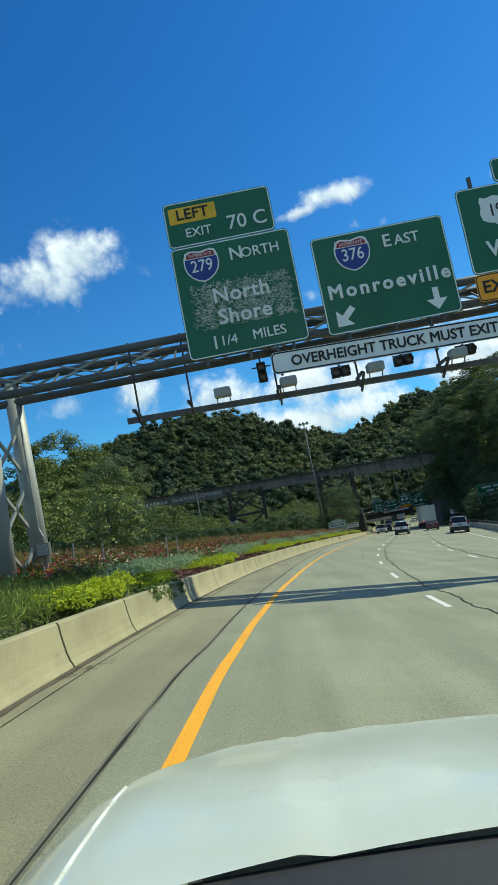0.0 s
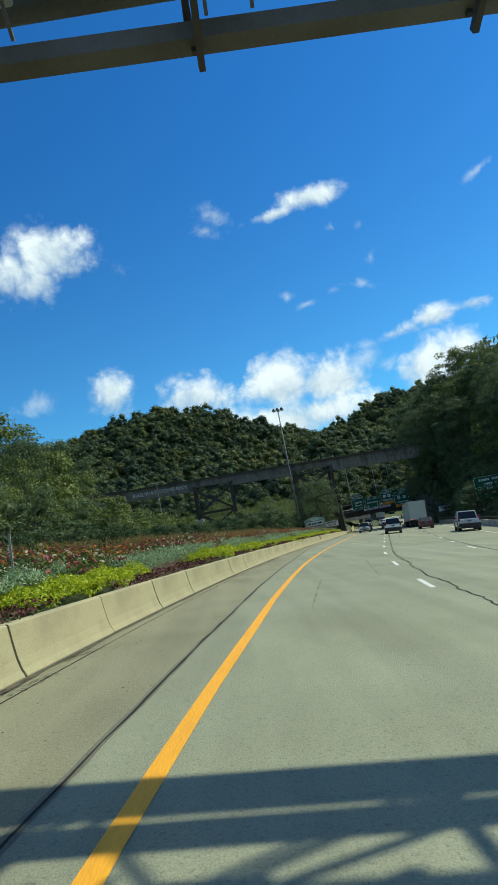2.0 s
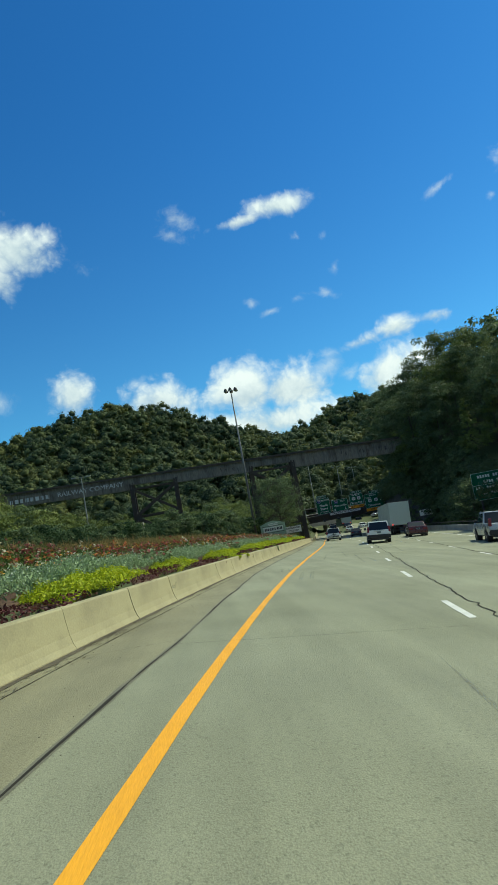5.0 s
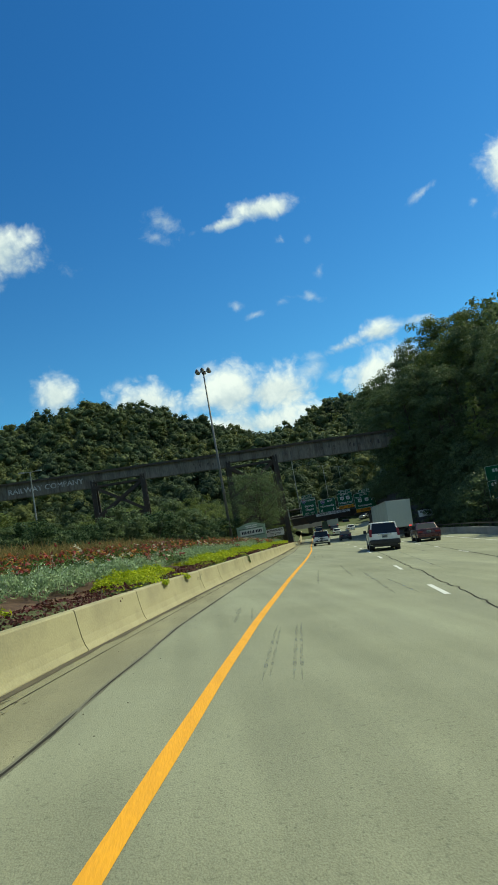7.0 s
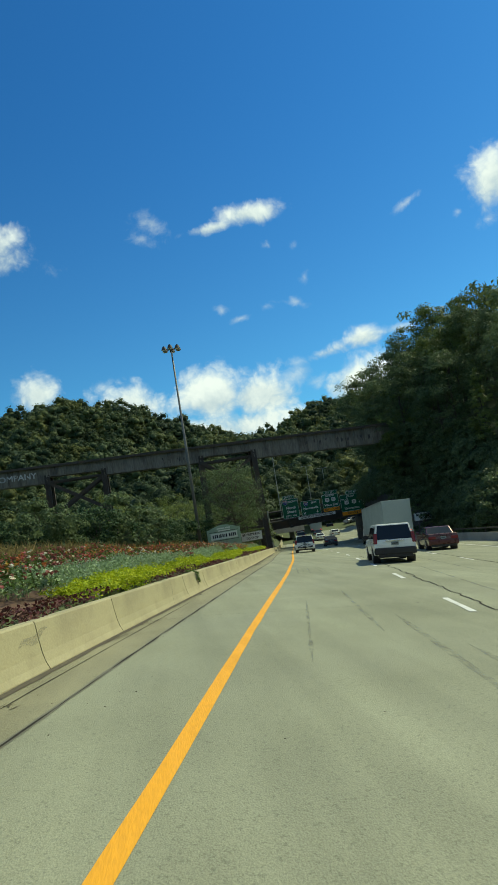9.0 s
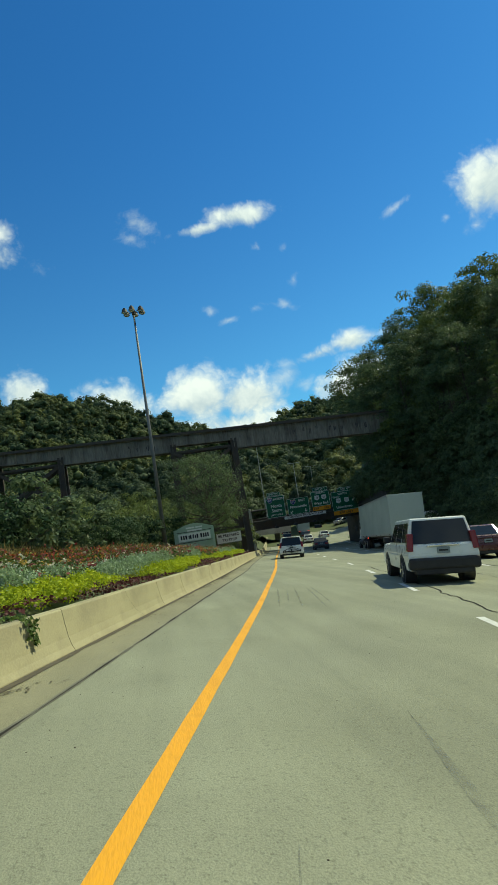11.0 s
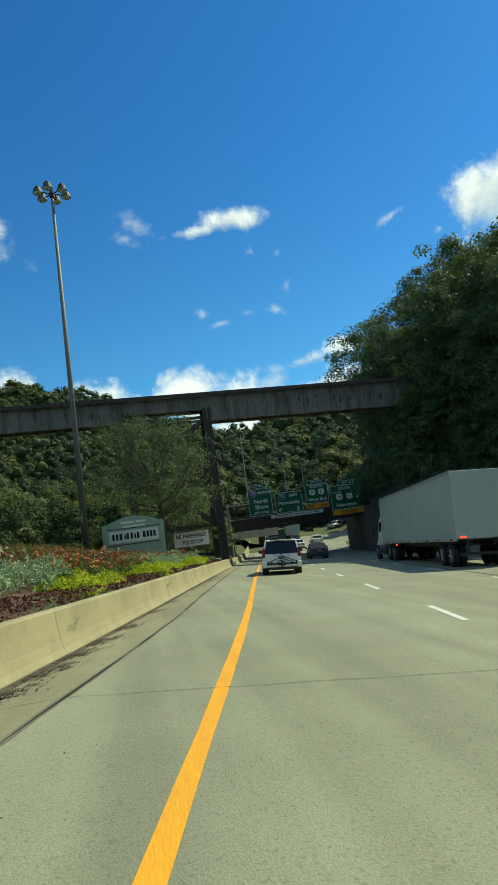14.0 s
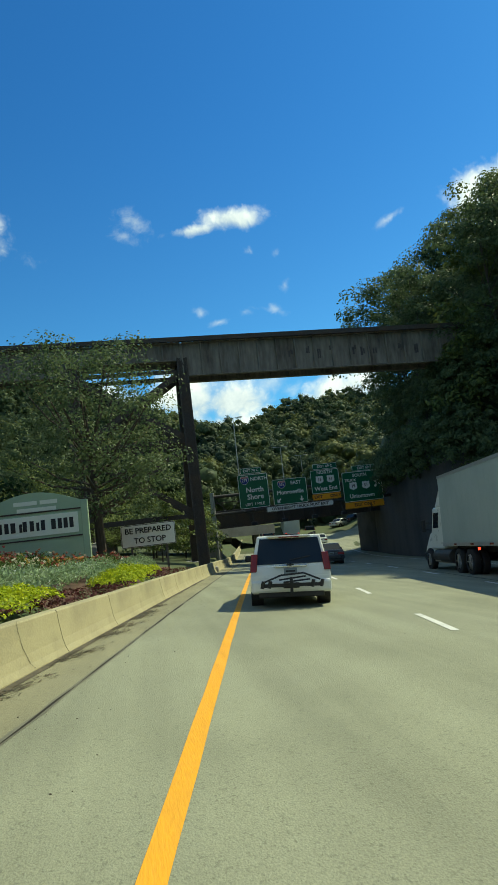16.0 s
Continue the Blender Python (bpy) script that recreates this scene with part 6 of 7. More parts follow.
scatter_trees([small[0]], [(41.0, 136.3, 1.2), (43.0, 136.8, 1.35), (44.8, 137.4, 1.3)], "bushy green tree growing over the end of the trestle", "bank woods", 27, 0.98, 1.02)
scatter_trees([small[1]], spots_in(104, 117, 20, 28, 3.4, lambda x, y, u: abs(x - 44.8) > 2.5), "small dark leafy tree on the shaded bank", "bank woods", 21, 0.8, 1.1)
r = random.Random(44)
for k in range(150):  # ivy over the steep face
    y = r.uniform(114, 150) if k % 3 else r.uniform(140, 168)
    w = r.uniform(0.1, 3.2 + 1.6 * (1 - smooth(126, 140, y)))
    p = on_road(road_edge(y) + 3.2 * (1 - smooth(126, 138, y)) + 0.9 + 1.6 * smooth(136, 142, y) + 1.2 * smooth(150, 156, y) + w, y)
    s = r.uniform(0.7, 1.1)
    tagged(copy_thing(r.choice(ivy), pose(p.x, p.y, ground_z(p.x, p.y) - 0.5, 0, -30, r.uniform(-40, 40)) @ Matrix.Diagonal((s, s, s, 1))), "dark ivy hanging over the steep bank", "ivy", "bank ivy")
for k in range(58):  # ivy on the slope beside the abutment and up its stones
    if k < 36:
        y = r.uniform(125, 138.5)
        p = on_road(road_edge(y) + 3.2 * (1 - smooth(126, 138, y)) + r.uniform(0.9, 5.5), y)
        z = ground_z(p.x, p.y) - 0.4
    else:
        p = Vector((r.uniform(40.9, 45.5), r.uniform(137.9, 138.5), 0))
        z = r.uniform(-9.5, 0.8)
    s = r.uniform(0.6, 0.95)
    tagged(copy_thing(r.choice(ivy), pose(p.x, p.y, z, 0, -25, r.uniform(-40, 40)) @ Matrix.Diagonal((s, s, s, 1))), "dark ivy climbing beside the stone abutment", "ivy", "bank ivy")
scatter_trees(shrub, [(8.7, 119.6, 1.3), (6.9, 116.2, 1.3), (10.4, 123.8, 1.4)] + spots_in(84, 116, -14.5, -11.8, 2.5), "tall dark green shrub behind the flower bed", "hedge shrubs", 31, 0.95, 1.3)
for k in range(84):  # ivy hanging over the top of the retaining wall
    y = 127 + 45 * ((k + r.uniform(0, 1)) / 84)
    i = max(j for j in range(len(WALL_LINE) - 1) if WALL_LINE[j][0] <= y)
    (ya, ua), (yb, ub) = WALL_LINE[i], WALL_LINE[i + 1]
    u = ua + (ub - ua) * (y - ya) / (yb - ya)
    s = r.uniform(0.6, 1.0)
    p = on_road(u + r.uniform(0.1, 0.9), y, 1.2 + 7.4 * smooth(123, 141, y) - r.uniform(0.2, 2.0) * s)
    tagged(copy_thing(r.choice(ivy), pose(p.x, p.y, p.z, 0, -25, r.uniform(-40, 40)) @ Matrix.Diagonal((s, s, s, 1))), "dark ivy hanging over the top of the concrete wall", "ivy", "bank ivy")
for t in (*ivy, *broad, *pale, *dark, *rear, spire, airy, *shrub, *small, *vine):
    drop_proto(t)


def forest(name, label, x0, x1, y0, y1, step, rad, billows, per, leaf, mat, seed, keep=lambda x, y: True):
    """Far woods as one object: trees standing close together on the hillside, each crown a heap of leafy billows with its own tint."""
    r = np.random.RandomState(seed)
    cs, rs, tint = [], [], []
    y = y0
    while y < y1:
        x = x0
        while x < x1:
            xx, yy = x + r.uniform(-0.45, 0.45) * step, y + r.uniform(-0.45, 0.45) * step
            if keep(xx, yy):
                s = rad * r.uniform(0.55, 1.35)
                tall = r.uniform(0.9, 1.7)
                c0 = np.array([xx, yy, ground_z(xx, yy) + s * r.uniform(0.55, 1.35)])
                own = min(1.0, max(0.0, 0.5 + 0.75 * noise.noise((xx * 0.035, yy * 0.035, seed)) + r.uniform(-0.38, 0.38)))
                for q_, k_ in ((0.0, 0.66), (-0.75, 0.8)):  # the middle of the crown and the brush below it, tinted down for shade
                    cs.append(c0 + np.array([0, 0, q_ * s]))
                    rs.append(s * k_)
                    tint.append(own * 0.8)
                d = r.normal(0, 1, (billows, 3))
                d /= np.linalg.norm(d, axis=1)[:, None]
                d[:, 2] = np.abs(d[:, 2]) * 1.2 - 0.25
                d[:, 1] = np.where(r.rand(billows) < 0.4, -np.abs(d[:, 1]), d[:, 1])
                for q in d:
                    cs.append(c0 + q * s * np.array([0.72, 0.72, 0.72 * tall]))
                    rs.append(s * r.uniform(0.24, 0.46))
                    tint.append(min(1.0, max(0.0, own + r.uniform(-0.12, 0.12))))
            x += step
        y += step
    cs, rs, tint = np.array(cs), np.array(rs), np.array(tint)
    # the leafy body of each billow, uneven and closed
    bm = bmesh.new()
    bmesh.ops.create_icosphere(bm, subdivisions=1, radius=1.0)
    ball = np.array([v.co for v in bm.verts])
    tris = np.array([[v.index for v in f.verts] for f in bm.faces])
    bm.free()
    body = ball[None] * np.array([1.0, 1.0, 0.85]) * (rs[:, None, None] * r.uniform(0.50, 0.92, (len(cs), len(ball), 1))) + cs[:, None]
    faces = (tris[None] + (np.arange(len(cs)) * len(ball))[:, None, None]).reshape(-1, 3)
    # loose leaf sprays that break its outline
    c, n = clumped(r, cs, rs, per, 1.0, 0.75)
    spray = leaf_mesh(name, c, n, leaf, leaf * 0.7, mat, seed, rand=0.45)
    v2 = np.empty(len(spray.vertices) * 3, dtype=np.float32)
    spray.vertices.foreach_get("co", v2)
    bpy.data.meshes.remove(spray)
    n1, n2 = len(cs) * len(ball), len(v2) // 3
    me = bpy.data.meshes.new(name)
    me.vertices.add(n1 + n2)
    me.vertices.foreach_set("co", np.concatenate([body.reshape(-1), v2]).astype(np.float32))
    me.loops.add(len(faces) * 3 + n2)
    me.loops.foreach_set("vertex_index", np.concatenate([faces.reshape(-1), n1 + np.arange(n2)]).astype(np.int32))
    me.polygons.add(len(faces) + n2 // 4)
    me.polygons.foreach_set("loop_start", np.concatenate([np.arange(len(faces)) * 3, len(faces) * 3 + np.arange(0, n2, 4)]).astype(np.int32))
    me.update()
    me.materials.append(mat)
    me.attributes.new("tree_tint", "FLOAT", "FACE").data.foreach_set("value", np.concatenate([np.repeat(tint, len(tris)), np.repeat(tint, per)]).astype(np.float32))
    tagged(new(name, me), label, "woods", kind="stuff")


def off_road(x, y):
    return y > 206 or not -6.5 < x - road_x(y) < 19


HILL = "dense green woods covering the far hill"
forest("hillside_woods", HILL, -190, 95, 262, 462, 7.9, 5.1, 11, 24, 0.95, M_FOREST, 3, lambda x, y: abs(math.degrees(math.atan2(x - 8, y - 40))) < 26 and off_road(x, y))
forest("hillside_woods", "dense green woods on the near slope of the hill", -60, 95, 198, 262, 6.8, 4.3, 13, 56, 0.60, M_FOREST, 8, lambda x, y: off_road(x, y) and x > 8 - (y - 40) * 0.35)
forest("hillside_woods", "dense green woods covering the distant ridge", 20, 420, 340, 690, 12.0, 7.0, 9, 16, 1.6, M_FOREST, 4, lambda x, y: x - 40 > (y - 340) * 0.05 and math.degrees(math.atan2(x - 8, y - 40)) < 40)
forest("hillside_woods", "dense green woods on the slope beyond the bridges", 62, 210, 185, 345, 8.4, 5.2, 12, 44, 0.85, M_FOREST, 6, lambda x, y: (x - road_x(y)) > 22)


# ---- flower bed ----
MIX = {
    "red": (("red_bloom", M_PETAL_RED, 26), ("orange_bloom", M_PETAL_ORANGE, 14), ("pink_bloom", M_PETAL_PINK, 28)),
    "orange": (("orange_bloom", M_PETAL_ORANGE, 28), ("yellow_bloom", M_PETAL_YELLOW, 12), ("red_bloom", M_PETAL_RED, 14), ("pink_bloom", M_PETAL_PINK, 16)),
    "pink": (("pink_bloom", M_PETAL_PINK, 56), ("white_bloom", M_PETAL_WHITE, 8)),
    "white": (("white_bloom", M_PETAL_WHITE, 22), ("pink_bloom", M_PETAL_PINK, 12), ("yellow_bloom", M_PETAL_YELLOW, 8)),
}


def patch(name, seed, kind):
    """A clump of bedding plants, about 2.2 m by 1.3 m."""
    r = np.random.RandomState(seed)
    t = thing(name, "", "plant", pose(0, 0, -500))

    def mound(n, high, lo=0.0, w=0.75, l=1.2):
        x, y = r.uniform(-1, 1, n), r.uniform(-1, 1, n)
        lump = 0.75 + 0.25 * np.sin(x * 4 + seed) * np.cos(y * 5 + seed) + r.uniform(-0.12, 0.12, n)
        top = high * np.clip(1.15 - 0.45 * (x**4 + y**4), 0.1, 1) * lump
        z = lo + top * r.uniform(0.35, 1.0, n) ** 0.5
        nrm = np.stack([x * 0.5, y * 0.5, np.ones(n)], 1)
        return np.stack([x * w, y * l, z], 1), nrm

    if kind == "lime":
        c, n = mound(2400, 0.46, w=0.62)
        part("foliage", leaf_mesh("foliage", c, n, 0.085, 0.036, M_LIME, seed, 0.1, 0.6), None, t)
    elif kind == "silver":
        c, n = mound(1500, 0.66)
        n = n * np.array([1.5, 1.5, 0.15]) + r.normal(0, 0.5, (len(n), 3))
        part("foliage", leaf_mesh("foliage", c, n, 0.12, 0.034, M_SILVER, seed, -0.2, 0.4), None, t)
        c, n = mound(380, 0.70, 0.04)
        part("pale_tip", leaf_mesh("pale_tip", c, n, 0.045, 0.030, M_PALE_TIP, seed + 3, 0.0, 0.6), None, t, "small pale flower tips")["kind"] = "stuff"
    elif kind == "plum":
        c, n = mound(520, 0.17)
        part("foliage", leaf_mesh("foliage", c, n, 0.08, 0.05, M_PLUM, seed, 0.0, 0.6), None, t)
    else:
        c, n = mound(800, 0.74)
        part("foliage", leaf_mesh("foliage", c, n, 0.12, 0.045, M_ZINNIA_LEAF, seed, 0.1, 0.7), None, t)["kind"] = "stuff"
        # flower heads in mixed colours, the named one the most
        for name_, petal, count in MIX[kind]:
            heads, hn = mound(count, 0.86, 0.05)
            heads[:, 2] = np.maximum(heads[:, 2], 0.50)
            c = np.repeat(heads, 6, 0) + r.normal(0, 0.020, (count * 6, 3))
            part(name_, leaf_mesh("bloom", c, np.repeat(hn, 6, 0), 0.088, 0.066, petal, seed + count, 0.0, 0.45), None, t)["kind"] = "stuff"
    return t


PATCH = {k: [patch(f"{w}_clump", 100 + 10 * i + j, k) for j in range(2)] for i, (k, w) in enumerate((("lime", "lime_foliage"), ("silver", "silver_foliage"), ("plum", "plum_foliage"), ("red", "zinnia"), ("orange", "zinnia"), ("pink", "sedum"), ("white", "white_flower")))}
WORDS = {"lime": "bright lime green foliage plants spilling over the barrier", "silver": "silvery grey bedding plants", "plum": "low dark plum-leaved bedding plants in mulch", "red": "red flowering zinnias with green leaves", "orange": "orange flowering zinnias with green leaves", "pink": "dusty pink flowering plants in the bed", "white": "white flowering plants in the bed"}


def plant(kind, u, y, size=1.0):
    p = on_road(u, y)
    q = on_road(min(u, -3.5), y)
    z = ground_z(q.x, q.y)
    d = road_dir(y)
    turn = math.degrees(math.atan2(-d.x, d.y)) + rng.choice((0, 180)) + rng.uniform(-10, 10)
    ob = copy_thing(rng.choice(PATCH[kind]), pose(p.x, p.y, z - 0.06, 0, 0, turn) @ Matrix.Diagonal((size * rng.uniform(0.9, 1.1), size * rng.uniform(0.9, 1.1), size * rng.uniform(0.85, 1.15), 1)))
    tagged(ob, WORDS[kind], "plant", kind + " bedding")


# stretches of the bed's front edge planted with lime foliage; dark plum plants and mulch between them
LIME = ((9.1, 13.6), (15.0, 17.0), (21.8, 28.9), (33.0, 39.9), (41.4, 47.0), (49.5, 53.0), (56.3, 62.0), (66.1, 71.8), (74.8, 80.0), (82.2, 91.2), (94.0, 99.3), (103.0, 106.8), (107.6, 109.4), (113.6, 120.4))
y = 8.7
while y < 124:
    lime = any(a_ + 1.2 <= y <= b_ - 1.2 or abs(y - (a_ + b_) / 2) < 0.8 for a_, b_ in LIME)
    if lime:
        plant("lime", -3.36, y, 1.0)
        if rng.random() < 0.5:
            plant("lime", -3.9, y + 0.4, 0.9)
    elif y > 18:
        plant("plum", -3.35, y, 1.0)
    if y > 16.5:
        near = "silver" if (y % 13) > 2.4 else "pink"
        if 98 < y < 107:  # zinnias come right up to the lime edging here
            near = "red" if int(y * 0.7) % 2 else "orange"
        plant(near, -4.55, y + rng.uniform(-0.5, 0.5), 1.0)
        plant(("pink", "red", "white", "orange")[int(y / 4.3) % 4], -5.8, y + rng.uniform(-0.5, 0.5), 1.0)
        tone_ = ("orange", "red", "pink", "orange", "white", "red")[int((y + 3 * noise.noise((y, 1, 1))) / 5.0) % 6]
        plant(tone_, -7.05, y + rng.uniform(-0.6, 0.6), 1.0)
        plant(("pink", "orange", "red", "pink")[int(y / 6.5) % 4], -8.4, y + rng.uniform(-0.6, 0.6), 1.05)
    y += 1.55 if lime else 1.95
for kind in PATCH.values():
    for t in kind:
        drop_proto(t)
verts, faces = [], []
for k in range(120):
    y = 17.5 + k * 0.93
    for j in range(9):
        p = on_road(-2.95 - j * 0.85, y)
        verts.append((p.x, p.y, ground_z(p.x, p.y) + 0.03 + 0.03 * noise.noise((p.x * 2, p.y * 2, 0))))
for k in range(119):
    for j in range(8):
        a = k * 9 + j
        faces.append((a, a + 9, a + 10, a + 1))
tagged(new("mulch_bed", raw("mulch_bed", verts, faces, M_MULCH, True)), "dark brown mulch of the raised flower bed", kind="structure")

# grass on the verge by the gantry and among the beds
r = np.random.RandomState(9)
c = []
while len(c) < 26000:
    yy, uu = r.uniform(3, 18.5), -3.2 - 8.5 * r.uniform(0, 1) ** 1.2
    p = on_road(uu, yy)
    c.append((p.x, p.y, ground_z(p.x, p.y) + r.uniform(0.02, 0.16)))
c = np.array(c)
n = r.normal(0, 1, c.shape) * np.array([1, 1, 0.15])
tagged(new("verge_grass", leaf_mesh("verge_grass", c, n, 0.26, 0.03, M_GRASS, 9, -0.3, 0.1)), "long rough grass behind the barrier", "grass", kind="stuff")


# tawny grass on the slope between the flowers and the shrubs
r = np.random.RandomState(23)
c = []
while len(c) < 22000:
    yy, uu = r.uniform(20, 124), -9.0 - 2.8 * r.uniform(0, 1)
    p = on_road(uu, yy)
    if noise.noise((p.x * 0.22, p.y * 0.22, 3.0)) > -0.25:
        c.append((p.x, p.y, ground_z(p.x, p.y) + r.uniform(0.05, 0.85)))
c = np.array(c)
n = r.normal(0, 1, c.shape) * np.array([1, 1, 0.12])
tagged(new("dry_grass", leaf_mesh("dry_grass", c, n, 0.46, 0.032, M_DRYGRASS, 23, -0.3, 0.1)), "tall tawny dry grass behind the flower bed", "grass", kind="stuff")

# trailing stems that hang over the barrier in a few places
r = np.random.RandomState(29)
for y0, wide_, long_ in ((12.9, 0.5, 0.32), (14.0, 0.7, 0.46), (15.2, 0.5, 0.40), (58.7, 0.35, 0.12), (60.9, 0.30, 0.16), (73.5, 0.22, 0.42)):
    c = []
    for k in range(150):
        d_ = r.uniform(0, 1) ** 1.3
        along_ = y0 + r.normal(0, wide_ * 0.5) * (1 - 0.4 * d_)
        out_ = -0.30 * (1 - d_ * 4) if d_ < 0.25 else 0.0
        face_ = -0.158 + 0.16 * (d_ * long_) + out_
        c.append(tuple(on_road(BAR_U + face_ + r.uniform(0.02, 0.07), along_, 0.66 - long_ * max(0.0, d_ - 0.15))))
    c = np.array(c)
    n = np.tile(np.array([1.0, -0.2, 0.5]), (len(c), 1))
    tr = thing("trailing_plant", "dark green trailing plant hanging over the concrete barrier", "plant", group="trailing plants")
    part("foliage", leaf_mesh("foliage", c, n, 0.075, 0.05, M_ZINNIA_LEAF if y0 < 20 or y0 > 70 else M_LIME, int(y0 * 10), 0.2, 0.5), None, tr)


# flat drifts of dry stems and leaf litter washed along the gutter
r = np.random.RandomState(19)
verts, faces = [], []
drifts = [(107.3, 1.0), (109.4, 1.0), (110.5, 0.9), (112.0, 1.0), (113.0, 0.9), (114.6, 0.9), (105.3, 0.5), (90.1, 0.8), (91.2, 0.9), (92.4, 1.0), (93.6, 1.0), (95.2, 0.9), (98.0, 0.6), (100.6, 0.5), (86.0, 0.4), (88.2, 0.3)]
drifts += [(r.uniform(6, 104), r.uniform(0.1, 0.3)) for k in range(26)]
for y0, much in drifts:
    for i in range(int(150 * much)):
        d_ = abs(r.normal(0, 0.17))
        y_ = y0 + d_ * 1.9 + r.normal(0, 0.24)
        a_ = on_road(-2.24 + d_, y_, r.uniform(0.006, 0.02))
        long_, w_ = r.uniform(0.05, 0.22), r.uniform(0.006, 0.016)
        turn = r.normal(0.45, 0.5)
        f_ = Vector((math.sin(turn) + 0.12, math.cos(turn), -0.075)) * long_
        g_ = Vector((math.cos(turn), -math.sin(turn), 0)) * w_
        k = len(verts)
        verts += [tuple(a_ - f_ / 2), tuple(a_ + g_), tuple(a_ + f_ / 2), tuple(a_ - g_)]
        faces.append((k, k + 1, k + 2, k + 3))
tagged(new("leaf_litter", raw("leaf_litter", verts, faces, M_LITTER, False)), "dry dark stems and leaf litter drifted along the barrier foot", "leaf litter", kind="stuff")


# ---- vehicles ----
def hexa(bm, low, high, bevel=0.0, seg=3):
    """A solid between two rectangles (x0, x1, y0, y1, z)."""
    vs = []
    for x0, x1, y0, y1, z in (low, high):
        vs += [bm.verts.new(p) for p in ((x0, y0, z), (x1, y0, z), (x1, y1, z), (x0, y1, z))]
    fs = [bm.faces.new([vs[i] for i in f]) for f in ((3, 2, 1, 0), (4, 5, 6, 7), (0, 1, 5, 4), (1, 2, 6, 5), (2, 3, 7, 6), (3, 0, 4, 7))]
    if bevel:
        es = {e for f in fs for e in f.edges}
        bmesh.ops.bevel(bm, geom=list(es), offset=bevel, segments=seg, affect="EDGES", profile=0.6)
    return vs


def sheet(bm, a, b, c, d, thick=0.012):
    """A thin pane with corners a, b, c, d, pushed out along its normal."""
    a, b, c, d = map(Vector, (a, b, c, d))
    n = (b - a).cross(d - a).normalized() * thick
    lo = [bm.verts.new(p) for p in (a, b, c, d)]
    hi = [bm.verts.new(p + n) for p in (a, b, c, d)]
    bm.faces.new(hi)
    for i in range(4):
        j = (i + 1) % 4
        bm.faces.new([lo[i], lo[j], hi[j], hi[i]])


def on_face(q, s, t):
    """A place on the four-cornered face q: s across, t up."""
    a, b, c, d = (Vector(p) for p in q)
    return a.lerp(b, s).lerp(d.lerp(c, s), t)


def pane_on(parent, q, s0, s1, t0, t1, mat=None, name="window", thick=0.008, label=""):
    bm = bmesh.new()
    sheet(bm, on_face(q, s0, t0), on_face(q, s1, t0), on_face(q, s1, t1), on_face(q, s0, t1), thick)
    return part(name, bm, mat or M_GLASS, parent, label)


def wheel(parent, x, y, r, w):
    bm = bmesh.new()
    s = 1 if x > 0 else -1
    prof = [(0.62, 0.0), (0.90, 0.0), (0.97, 0.05), (1.0, 0.16), (1.0, 0.84), (0.97, 0.95), (0.90, 1.0), (0.62, 1.0)]
    rings = []
    for k in range(28):
        a = 2 * math.pi * k / 28
        rings.append([bm.verts.new((x - s * w * (1 - q), y + r * p * math.cos(a), r + r * p * math.sin(a))) for p, q in prof])
    for i in range(28):
        a, b = rings[i], rings[(i + 1) % 28]
        for j in range(len(prof) - 1):
            bm.faces.new([a[j], a[j + 1], b[j + 1], b[j]])
    bmesh.ops.recalc_face_normals(bm, faces=bm.faces)
    wh = part("wheel", bm, M_TYRE, parent, "black rubber tyre", smooth=True)
    bm = bmesh.new()
    tube(bm, (x - s * 0.10, y, r), (x - s * 0.04, y, r), r * 0.64, r * 0.60, sides=20)
    for k in range(5):
        a = 2 * math.pi * k / 5
        bar(bm, (x - s * 0.035, y, r), (x - s * 0.02, y + r * 0.56 * math.cos(a), r + r * 0.56 * math.sin(a)), 0.07, 0.03)
    part("rim", bm, M_RIM, wh)
    return wh


